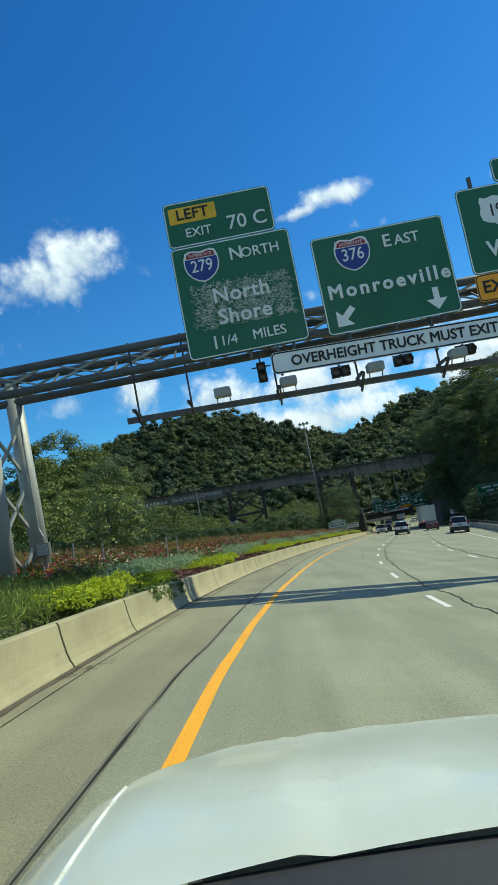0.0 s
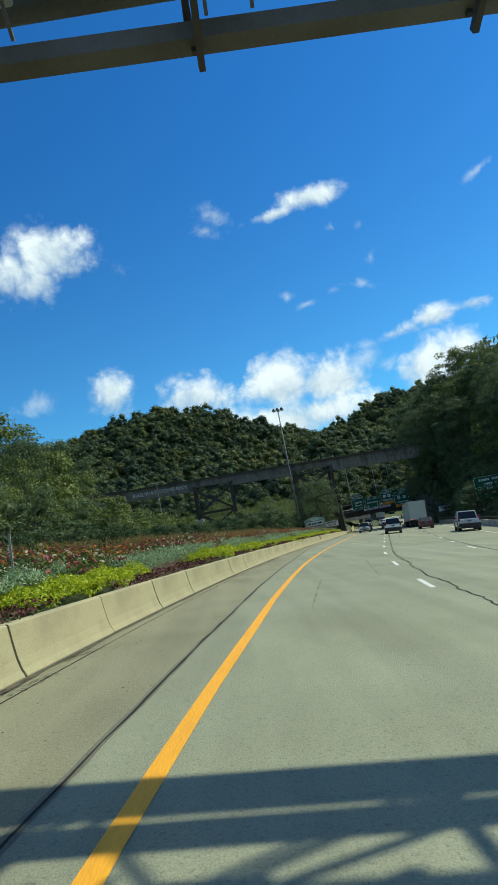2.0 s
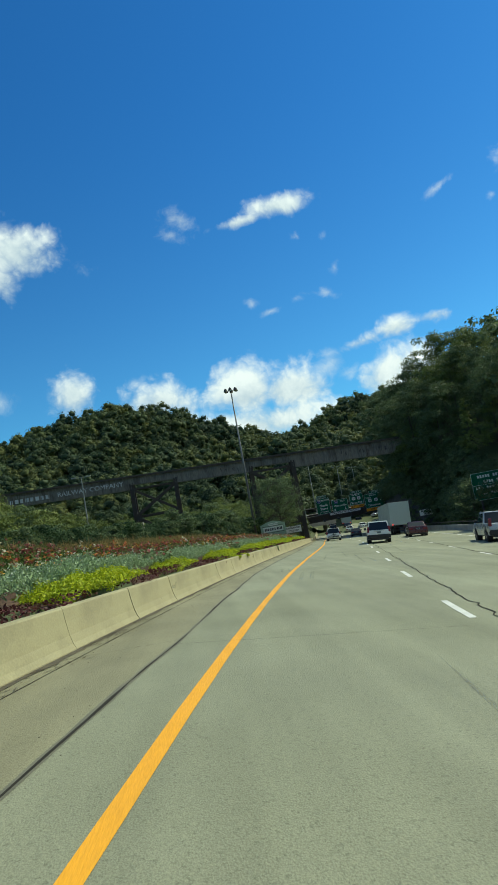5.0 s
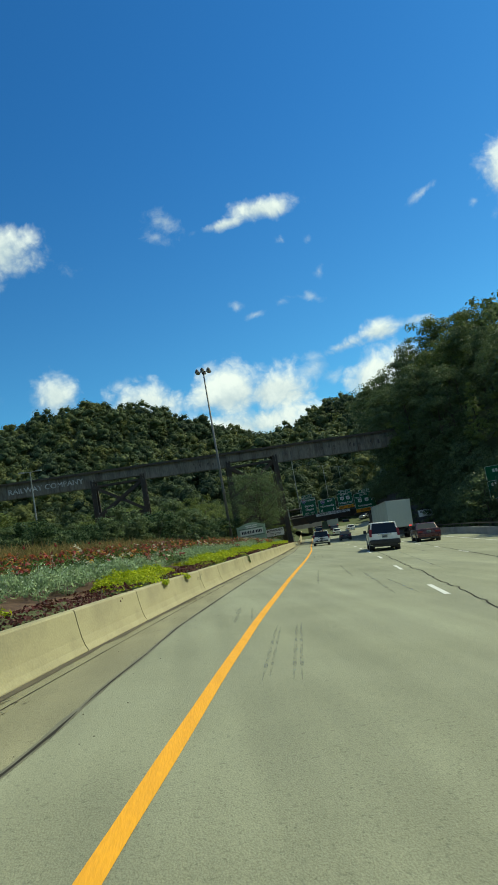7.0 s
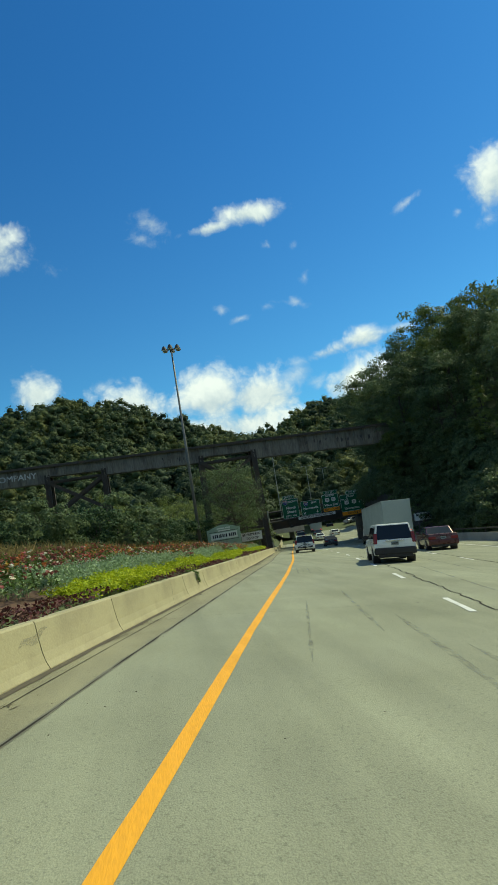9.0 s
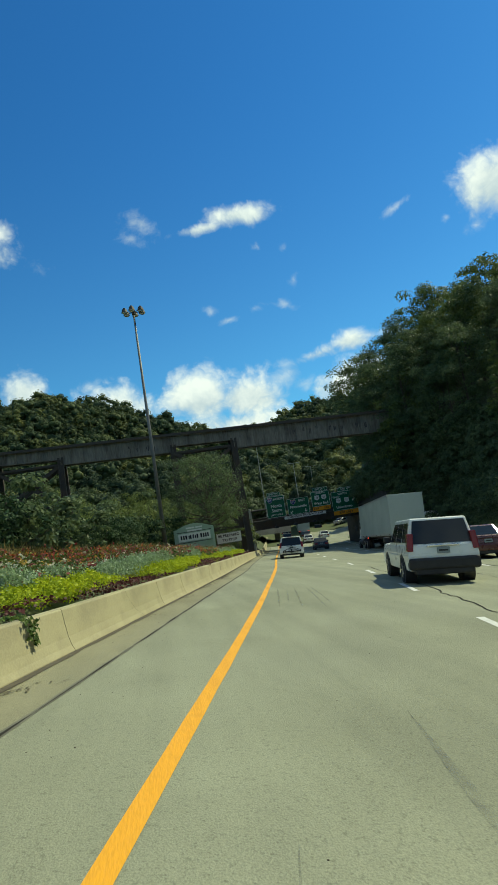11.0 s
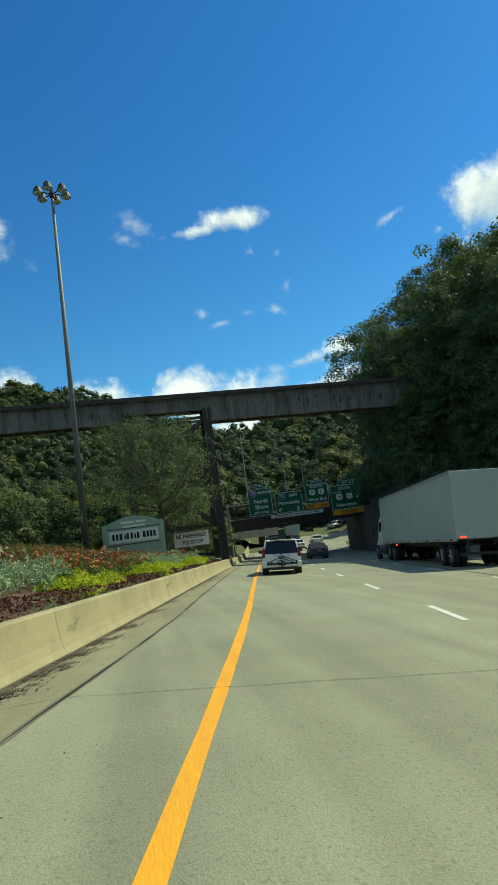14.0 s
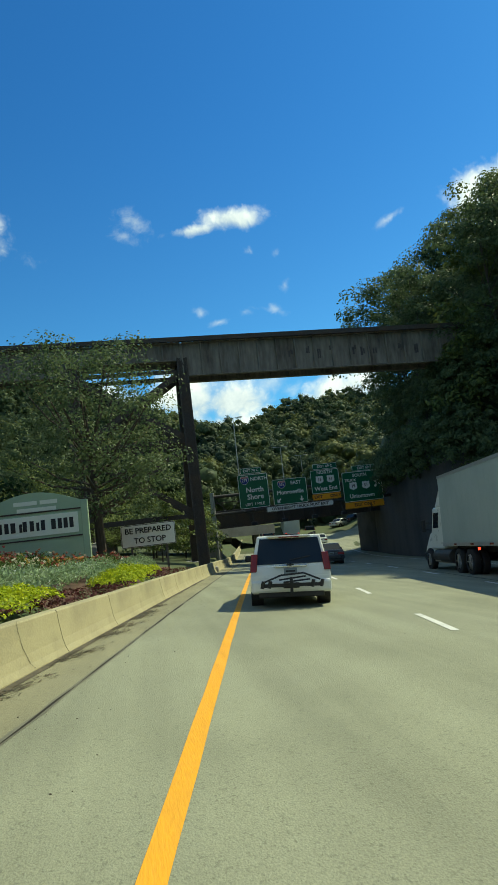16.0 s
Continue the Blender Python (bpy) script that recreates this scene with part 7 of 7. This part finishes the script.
def car(name, label, at, paint, length=5.18, width=2.03, high=1.88, belt=1.10, hood=1.16, cab0=0.10, cab1=3.75, roof0=0.28, roof1=2.75, deck=None,
        wheel_r=0.40, axles=(1.05, 4.0), floor=0.36, lights=M_TAIL, style="suv", group="", bumper=None):
    """A car with its rear bumper at the origin, x to its right and y ahead. cab0..cab1: the cabin at belt height; roof0..roof1: its roof."""
    c = thing(name, label, "car", at, group)
    w = width / 2
    # lower body
    bm = bmesh.new()
    hexa(bm, (-w * 0.97, w * 0.97, 0.03, length, floor), (-w, w, 0.0, length - 0.02, (floor + belt) / 2 + 0.1), 0.05, 2)
    hexa(bm, (-w, w, 0.0, length - 0.02, (floor + belt) / 2 + 0.06), (-w * 0.955, w * 0.955, 0.06, (cab1 + 0.25) if style != "sedan" else cab1 + 0.2, belt), 0.06, 3)
    hexa(bm, (-w * 0.99, w * 0.99, cab1 - 0.5, length - 0.02, (floor + belt) / 2 + 0.06), (-w * 0.93, w * 0.93, cab1 - 0.3, length - 0.22, hood), 0.09, 3)
    if deck:
        hexa(bm, (-w, w, 0.0, cab0 + 0.6, (floor + belt) / 2), (-w * 0.93, w * 0.93, 0.08, cab0 + 0.4, deck), 0.08, 3)
    part("body", bm, paint, c)
    # cabin
    lo = (-w * 0.955, w * 0.955, cab0, cab1, belt - 0.03)
    hi = (-w * 0.80, w * 0.80, roof0, roof1, high)
    bm = bmesh.new()
    hexa(bm, lo, hi, 0.07, 3)
    cabin = part("cabin", bm, paint, c)
    A = [(lo[0], lo[2], lo[4]), (lo[1], lo[2], lo[4]), (lo[1], lo[3], lo[4]), (lo[0], lo[3], lo[4])]
    B = [(hi[0], hi[2], hi[4]), (hi[1], hi[2], hi[4]), (hi[1], hi[3], hi[4]), (hi[0], hi[3], hi[4])]
    rear, front = [A[0], A[1], B[1], B[0]], [A[2], A[3], B[3], B[2]]
    right, left = [A[1], A[2], B[2], B[1]], [A[3], A[0], B[0], B[3]]
    pane_on(cabin, rear, 0.05, 0.95, 0.06, 0.90, name="rear_window")
    pane_on(cabin, front, 0.05, 0.95, 0.08, 0.92, name="windscreen")
    for q in (right, left):
        spans = ((0.05, 0.30), (0.33, 0.62), (0.65, 0.93)) if style != "sedan" else ((0.16, 0.50), (0.53, 0.86))
        for s0, s1 in spans:
            pane_on(cabin, q, *((s0, s1) if q is right else (1 - s1, 1 - s0)), 0.12, 0.84, name="side_window")
    # lamps
    for s in (-1, 1):
        bm = bmesh.new()
        if style == "sedan":
            box(bm, min(s * w * 0.5, s * w * 0.96), max(s * w * 0.5, s * w * 0.96), -0.03, 0.15, belt - 0.26, belt - 0.10, 0.02)
        else:
            hexa(bm, (min(s * w * 0.83, s * w * 1.0), max(s * w * 0.83, s * w * 1.0), -0.02, 0.22, belt - 0.17), (min(s * w * 0.79, s * w * 0.955), max(s * w * 0.79, s * w * 0.955), 0.06, 0.28, belt + 0.30), 0.025, 2)
        part("tail_light", bm, lights, c, "red tail light")
        bm = bmesh.new()
        box(bm, min(s * w * 0.55, s * w * 0.95), max(s * w * 0.55, s * w * 0.95), length - 0.14, length + 0.005, hood - 0.30, hood - 0.12, 0.02)
        part("headlight", bm, M_LAMPGLASS, c)
        bm = bmesh.new()
        box(bm, min(s * (w + 0.02), s * (w + 0.22)), max(s * (w + 0.02), s * (w + 0.22)), cab1 - 0.75, cab1 - 0.62, belt + 0.04, belt + 0.24, 0.04)
        bar(bm, (s * w * 0.93, cab1 - 0.66, belt + 0.08), (s * (w + 0.1), cab1 - 0.68, belt + 0.1), 0.05)
        part("mirror", bm, M_PLASTIC if style != "sedan" else paint, c)
        for y in axles:
            bm = bmesh.new()
            tube(bm, (s * (w - 0.30), y, wheel_r), (s * (w + 0.004), y, wheel_r), wheel_r + 0.075, sides=24)
            part("wheel_arch", bm, M_PLASTIC, c)
            wheel(c, s * (w + 0.012), y, wheel_r, 0.26)
    # rear: bumper, plate, handle trim
    bm = bmesh.new()
    box(bm, -w * 0.985, w * 0.985, -0.10, 0.25, floor + 0.03, floor + 0.34, 0.06)
    bump = part("bumper", bm, bumper or paint, c)
    bm = bmesh.new()
    box(bm, -w * 0.80, w * 0.80, -0.06, 0.4, floor - 0.10, floor + 0.06, 0.03)
    part("valance", bm, M_PLASTIC, bump)
    bm = bmesh.new()
    box(bm, -0.165, 0.165, -0.014 - 0.02, 0.03, belt - 0.25, belt - 0.09, 0.006)
    pl = part("number_plate", bm, M_PLATE, c)
    bm = bmesh.new()
    box(bm, -0.12, 0.12, -0.040, -0.034, belt - 0.19, belt - 0.145)
    part("plate_mark", bm, M_PLASTIC, pl)
    bm = bmesh.new()
    box(bm, -0.42, 0.42, -0.03, 0.04, belt - 0.06, belt - 0.015, 0.012)
    part("handle_trim", bm, M_CHROME if style != "sedan" else paint, c)
    bm = bmesh.new()
    box(bm, -w * 0.75, w * 0.75, 0.3, length - 0.4, floor - 0.08, floor + 0.1)
    part("underbody", bm, M_PLASTIC, c)
    return c, rear


SUV_AT = road_pose(1.30, 112.9, 0.0, -1.0) @ Matrix.Diagonal((0.94, 0.94, 0.885, 1))
suv, rear = car("sport_utility_vehicle", "white sport utility vehicle with folded black bike rack, driving ahead", SUV_AT, M_CARWHITE)
bm = bmesh.new()
box(bm, -0.55, 0.55, 0.10, 0.55, 1.835, 1.875, 0.015)
part("spoiler", bm, M_CARWHITE, suv)
bm = bmesh.new()
box(bm, -0.26, 0.26, 0.085, 0.11, 1.815, 1.84, 0.004)
part("brake_lamp", bm, M_TAIL, suv, "high red brake lamp")
for s in (-1, 1):
    bm = bmesh.new()
    bar(bm, (s * 0.70, 0.5, 1.94), (s * 0.70, 2.6, 1.94), 0.05, 0.04)
    for y in (0.5, 1.5, 2.6):
        bar(bm, (s * 0.70, y, 1.86), (s * 0.70, y, 1.94), 0.05)
    part("roof_rail", bm, M_PLASTIC, suv)
bm = bmesh.new()
bar(bm, on_face(rear, 0.5, 0.18) + Vector((0, -0.03, 0)), on_face(rear, 0.78, 0.30) + Vector((0, -0.03, 0)), 0.025)
part("wiper", bm, M_PLASTIC, suv)
bm = bmesh.new()
box(bm, -0.09, 0.09, -0.035, 0.03, 1.075, 1.115, 0.01)
box(bm, -0.03, 0.03, -0.037, 0.03, 1.06, 1.13, 0.01)
part("badge", bm, M_BLACK, suv)
# folded hitch rack
bm = bmesh.new()
bar(bm, (0, 0.1, 0.52), (0, -0.32, 0.52), 0.07)
bar(bm, (0, -0.30, 0.50), (0, -0.30, 0.92), 0.07)
bar(bm, (-0.72, -0.30, 0.72), (0.72, -0.30, 0.72), 0.06, 0.09)
bar(bm, (-0.70, -0.34, 0.80), (-0.25, -0.38, 0.98), 0.045)
bar(bm, (-0.25, -0.38, 0.98), (0.30, -0.38, 1.02), 0.045)
bar(bm, (0.30, -0.38, 1.02), (0.70, -0.34, 0.84), 0.045)
bar(bm, (-0.30, -0.40, 0.86), (0.35, -0.40, 0.94), 0.04)
bar(bm, (-0.20, -0.42, 0.80), (0.45, -0.42, 0.86), 0.04)
for x in (-0.72, -0.55, 0.5, 0.72):
    bar(bm, (x, -0.34, 0.66), (x + 0.04, -0.36, 0.84), 0.07)
bmesh.ops.translate(bm, vec=(0, 0, -0.13), verts=bm.verts)
part("bike_rack", bm, M_PLASTIC, suv, "black folded bicycle rack")
bm = bmesh.new()
box(bm, -0.20, 0.20, -0.14, -0.10, 0.50, 0.64, 0.01)
part("hitch_cover", bm, M_BLACK, suv)
bm = bmesh.new()
tube(bm, (-0.55, -0.06, 0.33), (-0.55, 0.35, 0.33), 0.035, sides=10)
part("exhaust", bm, M_CHROME, suv)

car("pickup_truck", "white pickup truck with a bed cap and dark bumper", road_pose(4.95, 81.8, 0, -1.5), M_CARWHITE, 5.3, 1.88, 1.76, 1.05, 1.06, 0.12, 3.75, 0.35, 2.9, wheel_r=0.36, axles=(1.1, 4.2), bumper=M_PLASTIC)
car("sedan_car", "maroon four-door sedan car in the third lane", road_pose(9.3, 91.5, 0, -2), M_CARRED, 4.75, 1.82, 1.44, 0.92, 0.93, 0.75, 3.6, 1.45, 2.7, deck=1.0, wheel_r=0.32, axles=(1.0, 3.75), floor=0.30, style="sedan")
car("pickup_truck", "silver pickup truck in the exit lane", road_pose(11.4, 68.5, 0, -2), M_CARSILVER, 5.4, 1.95, 1.80, 1.08, 1.12, 1.9, 4.0, 2.15, 3.3, wheel_r=0.38, axles=(1.1, 4.3), bumper=M_PLASTIC)

# traffic far ahead, beyond the overpass
rng = random.Random(31)
QUEUE = [(1.7, 148.0, M_CARRED, "suv"), (1.8, 158.5, M_CARDARK, "sedan"), (5.6, 141.0, M_CARDARK, "sedan"), (1.8, 171, M_CARSILVER, "sedan"), (5.7, 178, M_CARWHITE, "sedan"),
         (1.8, 184, M_CARDARK, "suv"), (5.7, 190, M_CARDARK, "sedan"), (1.8, 197, M_CARWHITE, "suv"), (9.4, 186, M_CARWHITE, "sedan"), (5.7, 214, M_CARSILVER, "suv"), (1.8, 211, M_CARRED, "sedan"), (9.4, 205, M_CARDARK, "suv"), (1.8, 226, M_CARDARK, "sedan"), (5.7, 232, M_CARWHITE, "sedan")]
for u, y, paint, style in QUEUE:
    word = {M_CARRED: "maroon", M_CARDARK: "dark", M_CARSILVER: "silver", M_CARWHITE: "white"}[paint]
    if style == "suv":
        car("sport_utility_vehicle", word + " sport utility vehicle in the traffic far ahead", road_pose(u, y), paint, 4.9, 1.9, 1.75, 1.04, 1.08, group="far traffic")
    else:
        car("sedan_car", word + " sedan car in the traffic far ahead", road_pose(u, y), paint, 4.7, 1.82, 1.46, 0.92, 0.93, 0.75, 3.6, 1.45, 2.7, deck=1.0, wheel_r=0.32, axles=(1.0, 3.75), floor=0.30, style="sedan", group="far traffic")


# the exit road that leaves beyond the overpass, with cars waiting beside it
verts, faces = [], []
for j in range(21):
    for i in range(25):
        x, y = 37.5 + i * 1.1 + 0.25 * j, 172.5 + j * 1.15
        verts.append((x, y, ground_z(x, y) + 0.10))
for j in range(20):
    for i in range(24):
        k = j * 25 + i
        faces.append((k, k + 1, k + 26, k + 25))
tagged(new("exit_road", raw("exit_road", verts, faces, M_ROAD, True)), "pale sunlit concrete exit road beyond the overpass", kind="structure")
for x, y, paint, word in ((51.6, 202.5, M_CARSILVER, "silver"), (54.6, 203.5, M_CARDARK, "dark"), (57.2, 204.5, M_CARWHITE, "white")):
    car("sedan_car", word + " sedan car parked beside the exit road", pose(x, y, ground_z(x, y), 0, 0, -60), paint, 4.7, 1.82, 1.46, 0.92, 0.93, 0.75, 3.6, 1.45, 2.7, deck=1.0, wheel_r=0.32, axles=(1.0, 3.75), floor=0.30, style="sedan", group="far traffic")


def semi(at, label, tractor=True):
    t = thing("articulated_truck", label, "truck", at)
    bm = bmesh.new()
    box(bm, -1.29, 1.29, 0, 15.6, 1.18, 4.08, 0.03)
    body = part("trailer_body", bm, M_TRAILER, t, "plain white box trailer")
    for s in (-1, 1):
        bm = bmesh.new()
        box(bm, s * 1.29 - 0.02, s * 1.29 + 0.02, 0, 15.6, 1.10, 1.24)
        box(bm, s * 1.29 - 0.02, s * 1.29 + 0.02, 0, 15.6, 3.98, 4.10)
        part("trailer_rail", bm, M_ALU, body)
        for k in range(25):
            bm = bmesh.new()
            box(bm, s * 1.29 - 0.004, s * 1.29 + 0.004, 0.3 + k * 0.62, 0.32 + k * 0.62, 1.25, 3.97)
            part("panel_seam", bm, M_TRAILER, body)
        for k in range(8):
            bm = bmesh.new()
            box(bm, s * 1.31 - 0.01, s * 1.31 + 0.01, 0.5 + k * 1.9, 0.8 + k * 1.9, 1.14, 1.20)
            part("reflector", bm, M_TAIL, body)
        for y in (1.2, 2.5, 12.6, 13.9):
            for dx in (0.0, 0.33):
                wheel(t, s * (1.26 - dx), y, 0.50, 0.27)
    bm = bmesh.new()
    box(bm, -1.2, 1.2, -0.02, 0.06, 0.50, 0.62)
    for x in (-0.8, 0.8):
        bar(bm, (x, 0.03, 0.55), (x, 0.2, 1.2), 0.09)
    part("rear_guard", bm, M_PLASTIC, t)
    for s in (-1, 1):
        bm = bmesh.new()
        box(bm, s * 1.0 - 0.12, s * 1.0 + 0.12, -0.03, 0.02, 1.22, 1.30)
        part("tail_light", bm, M_TAIL_ON, t)
        bm = bmesh.new()
        box(bm, s * 1.28 - 0.03, s * 1.28 + 0.03, 11.4, 11.5, 0.95, 1.05)
        part("marker_light", bm, M_TAIL_ON, t)
    bm = bmesh.new()
    bar(bm, (-0.5, 0.5, 1.0), (-0.5, 17.5, 0.95), 0.12, 0.25)
    bar(bm, (0.5, 0.5, 1.0), (0.5, 17.5, 0.95), 0.12, 0.25)
    part("chassis", bm, M_PLASTIC, t)
    if tractor:
        bm = bmesh.new()
        hexa(bm, (-1.16, 1.16, 16.0, 18.0, 0.95), (-1.05, 1.05, 16.05, 17.6, 2.85), 0.12, 3)
        hexa(bm, (-1.10, 1.10, 17.5, 19.3, 0.75), (-0.85, 0.85, 17.6, 19.0, 1.75), 0.18, 3)
        cab = part("cab", bm, M_CARWHITE, t, "white tractor cab")
        bm = bmesh.new()
        hexa(bm, (-1.05, 1.05, 16.05, 17.3, 2.80), (-0.95, 0.95, 16.05, 16.5, 3.85), 0.12, 3)
        part("roof_fairing", bm, M_CARWHITE, cab, "white roof fairing")
        for s in (-1, 1):
            bm = bmesh.new()
            bar(bm, (s * 1.10, 15.75, 1.1), (s * 1.06, 15.75, 3.4), 0.05, 0.55, up=(0, 1, 0))
            part("side_fairing", bm, M_CARWHITE, cab)
            q = [(-1.16, 18.0, 0.95), (-1.16, 16.0, 0.95), (-1.05, 16.05, 2.85), (-1.05, 17.6, 2.85)]
            if s > 0:
                q = [(1.16, 16.0, 0.95), (1.16, 18.0, 0.95), (1.05, 17.6, 2.85), (1.05, 16.05, 2.85)]
            pane_on(cab, q, *((0.18, 0.62) if s < 0 else (0.38, 0.82)), 0.50, 0.86, name="side_window", thick=0.02)
        pane_on(cab, [(1.16, 18.0, 0.95), (-1.16, 18.0, 0.95), (-1.05, 17.6, 2.85), (1.05, 17.6, 2.85)], 0.08, 0.92, 0.5, 0.9, name="windscreen", thick=0.02)
        for s in (-1, 1):
            wheel(t, s * 1.20, 18.2, 0.50, 0.28)
            bm = bmesh.new()
            box(bm, s * 1.46 - 0.09, s * 1.46 + 0.09, 17.75, 17.87, 1.75, 2.3, 0.03)
            bar(bm, (s * 1.05, 17.7, 2.15), (s * 1.5, 17.8, 2.15), 0.04)
            bar(bm, (s * 1.05, 17.7, 1.85), (s * 1.5, 17.8, 1.85), 0.04)
            part("mirror", bm, M_PLASTIC, t)
            bm = bmesh.new()
            tube(bm, (s * 0.98, 15.0, 0.66), (s * 0.98, 17.3, 0.66), 0.30, sides=16)
            part("fuel_tank", bm, M_DARKSTEEL, t)
            bm = bmesh.new()
            box(bm, s * 1.08 - 0.12, s * 1.08 + 0.12, 16.5, 17.3, 0.42, 0.50, 0.01)
            part("cab_step", bm, M_ALU, t)
        bm = bmesh.new()
        box(bm, -1.08, 1.08, 19.1, 19.4, 0.42, 0.80, 0.06)
        part("bumper", bm, M_CARDARK, t)
    return t


semi(road_pose(9.85, 109.2, 0, 0), "white articulated truck with a plain box trailer")
semi(road_pose(5.7, 196.0, 0, 0), "white articulated truck in the traffic far ahead", False)

# the camera's own car, as it stands at the start of the drive
own = thing("white_car", "white car with a smooth bonnet and black cowl", "car", road_pose(0.84, -0.72, 0, 0))
CX = 0.40  # its middle line


def bonnet_z(x, y):
    """Height of the bonnet's skin: crowned across, falling towards the nose and the wings."""
    t = (x - CX) / 0.98
    return 1.045 - 0.05 * t * t - 0.085 * max(0.0, abs(t) - 0.90) * 4 - 0.085 * max(0.0, (y - 0.75) / 0.95) ** 1.8 + 0.012 * smooth(0.50, 0.54, abs(t)) * (1 - smooth(1.2, 1.5, y)) - 0.5 * max(0.0, y - 1.62)


bm = bmesh.new()
rows = []
for j in range(25):
    row = []
    for i in range(41):
        t = -1 + 2 * i / 40
        x = CX + t * 0.90
        rear_y = 0.74 + 0.12 * (1 - t * t)
        nose = 1.80 - 0.42 * abs(t) ** 2.6
        y = rear_y + (nose - rear_y) * j / 24
        row.append(bm.verts.new((x, y, bonnet_z(x, y))))
    rows.append(row)
for a, b in zip(rows, rows[1:]):
    for i in range(40):
        bm.faces.new([a[i], a[i + 1], b[i + 1], b[i]])
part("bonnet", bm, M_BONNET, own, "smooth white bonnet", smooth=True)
for s in (-1, 1):
    bm = bmesh.new()
    rows = []
    for j in range(16):
        y = -1.2 + 3.05 * j / 15
        nose = 1 - 0.10 * max(0.0, (y - 1.0) / 0.85) ** 2
        top = bonnet_z(CX + s * 0.905, max(0.72, y)) - 0.004 if y > 0.6 else 0.955
        rows.append([bm.verts.new((CX + s * q * nose, y, z)) for q, z in ((0.908, top), (0.955, top - 0.012), (1.01, top - 0.045), (1.05, top - 0.14), (1.055, 0.62), (1.02, 0.28))])
    for a, b in zip(rows, rows[1:]):
        for i in range(5):
            bm.faces.new([a[i], a[i + 1], b[i + 1], b[i]])
    bmesh.ops.recalc_face_normals(bm, faces=bm.faces)
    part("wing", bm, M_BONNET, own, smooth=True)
    wheel(own, CX + s * 0.955, 1.05, 0.34, 0.22) if s > 0 else wheel(own, CX - 0.955 + 0.0, 1.05, 0.34, 0.22)
for s in (-1, 1):  # a thin white tube added for the highlight along the shut line
    bm = bmesh.new()
    pts = [Vector((CX + s * 0.904, y, bonnet_z(CX + s * 0.904, y) + 0.001)) for y in (0.74, 0.9, 1.05, 1.2, 1.32)]
    for a, b in zip(pts, pts[1:]):
        tube(bm, a, b, 0.0045, sides=8)
    part("shut_line_trim", bm, M_CARWHITE, own, smooth=True)
bm = bmesh.new()
hexa(bm, (CX - 0.86, CX + 0.86, 1.50, 1.98, 0.26), (CX - 0.80, CX + 0.80, 1.40, 1.78, 0.80), 0.10, 3)
part("front_bumper", bm, M_CARWHITE, own)
bm = bmesh.new()
rows = []
for i in range(21):
    t = -1 + 2 * i / 20
    x = CX + t * 0.88
    yb = 0.74 + 0.12 * (1 - t * t)
    rows.append([bm.verts.new(p) for p in ((x, yb + 0.012, 1.025), (x, yb - 0.03, 1.030), (x, yb - 0.22, 1.005), (x, yb - 0.42, 1.03))])
for a, b in zip(rows, rows[1:]):
    for i in range(3):
        bm.faces.new([a[i], b[i], b[i + 1], a[i + 1]])
part("cowl", bm, M_PLASTIC, own, "black plastic cowl below the windscreen", smooth=True)
bm = bmesh.new()
bar(bm, (CX - 0.1, 0.62, 1.045), (CX + 0.62, 0.50, 1.055), 0.03)
part("wiper", bm, M_PLASTIC, own)
bm = bmesh.new()
hexa(bm, (CX - 0.85, CX + 0.85, -0.2, 0.45, 0.55), (CX - 0.82, CX + 0.82, 0.0, 0.42, 0.98), 0.05, 2)
part("dashboard", bm, M_PLASTIC, own)
bm = bmesh.new()
box(bm, CX - 0.88, CX + 0.88, -1.2, 1.5, 0.22, 0.40)
part("floor_pan", bm, M_PLASTIC, own)
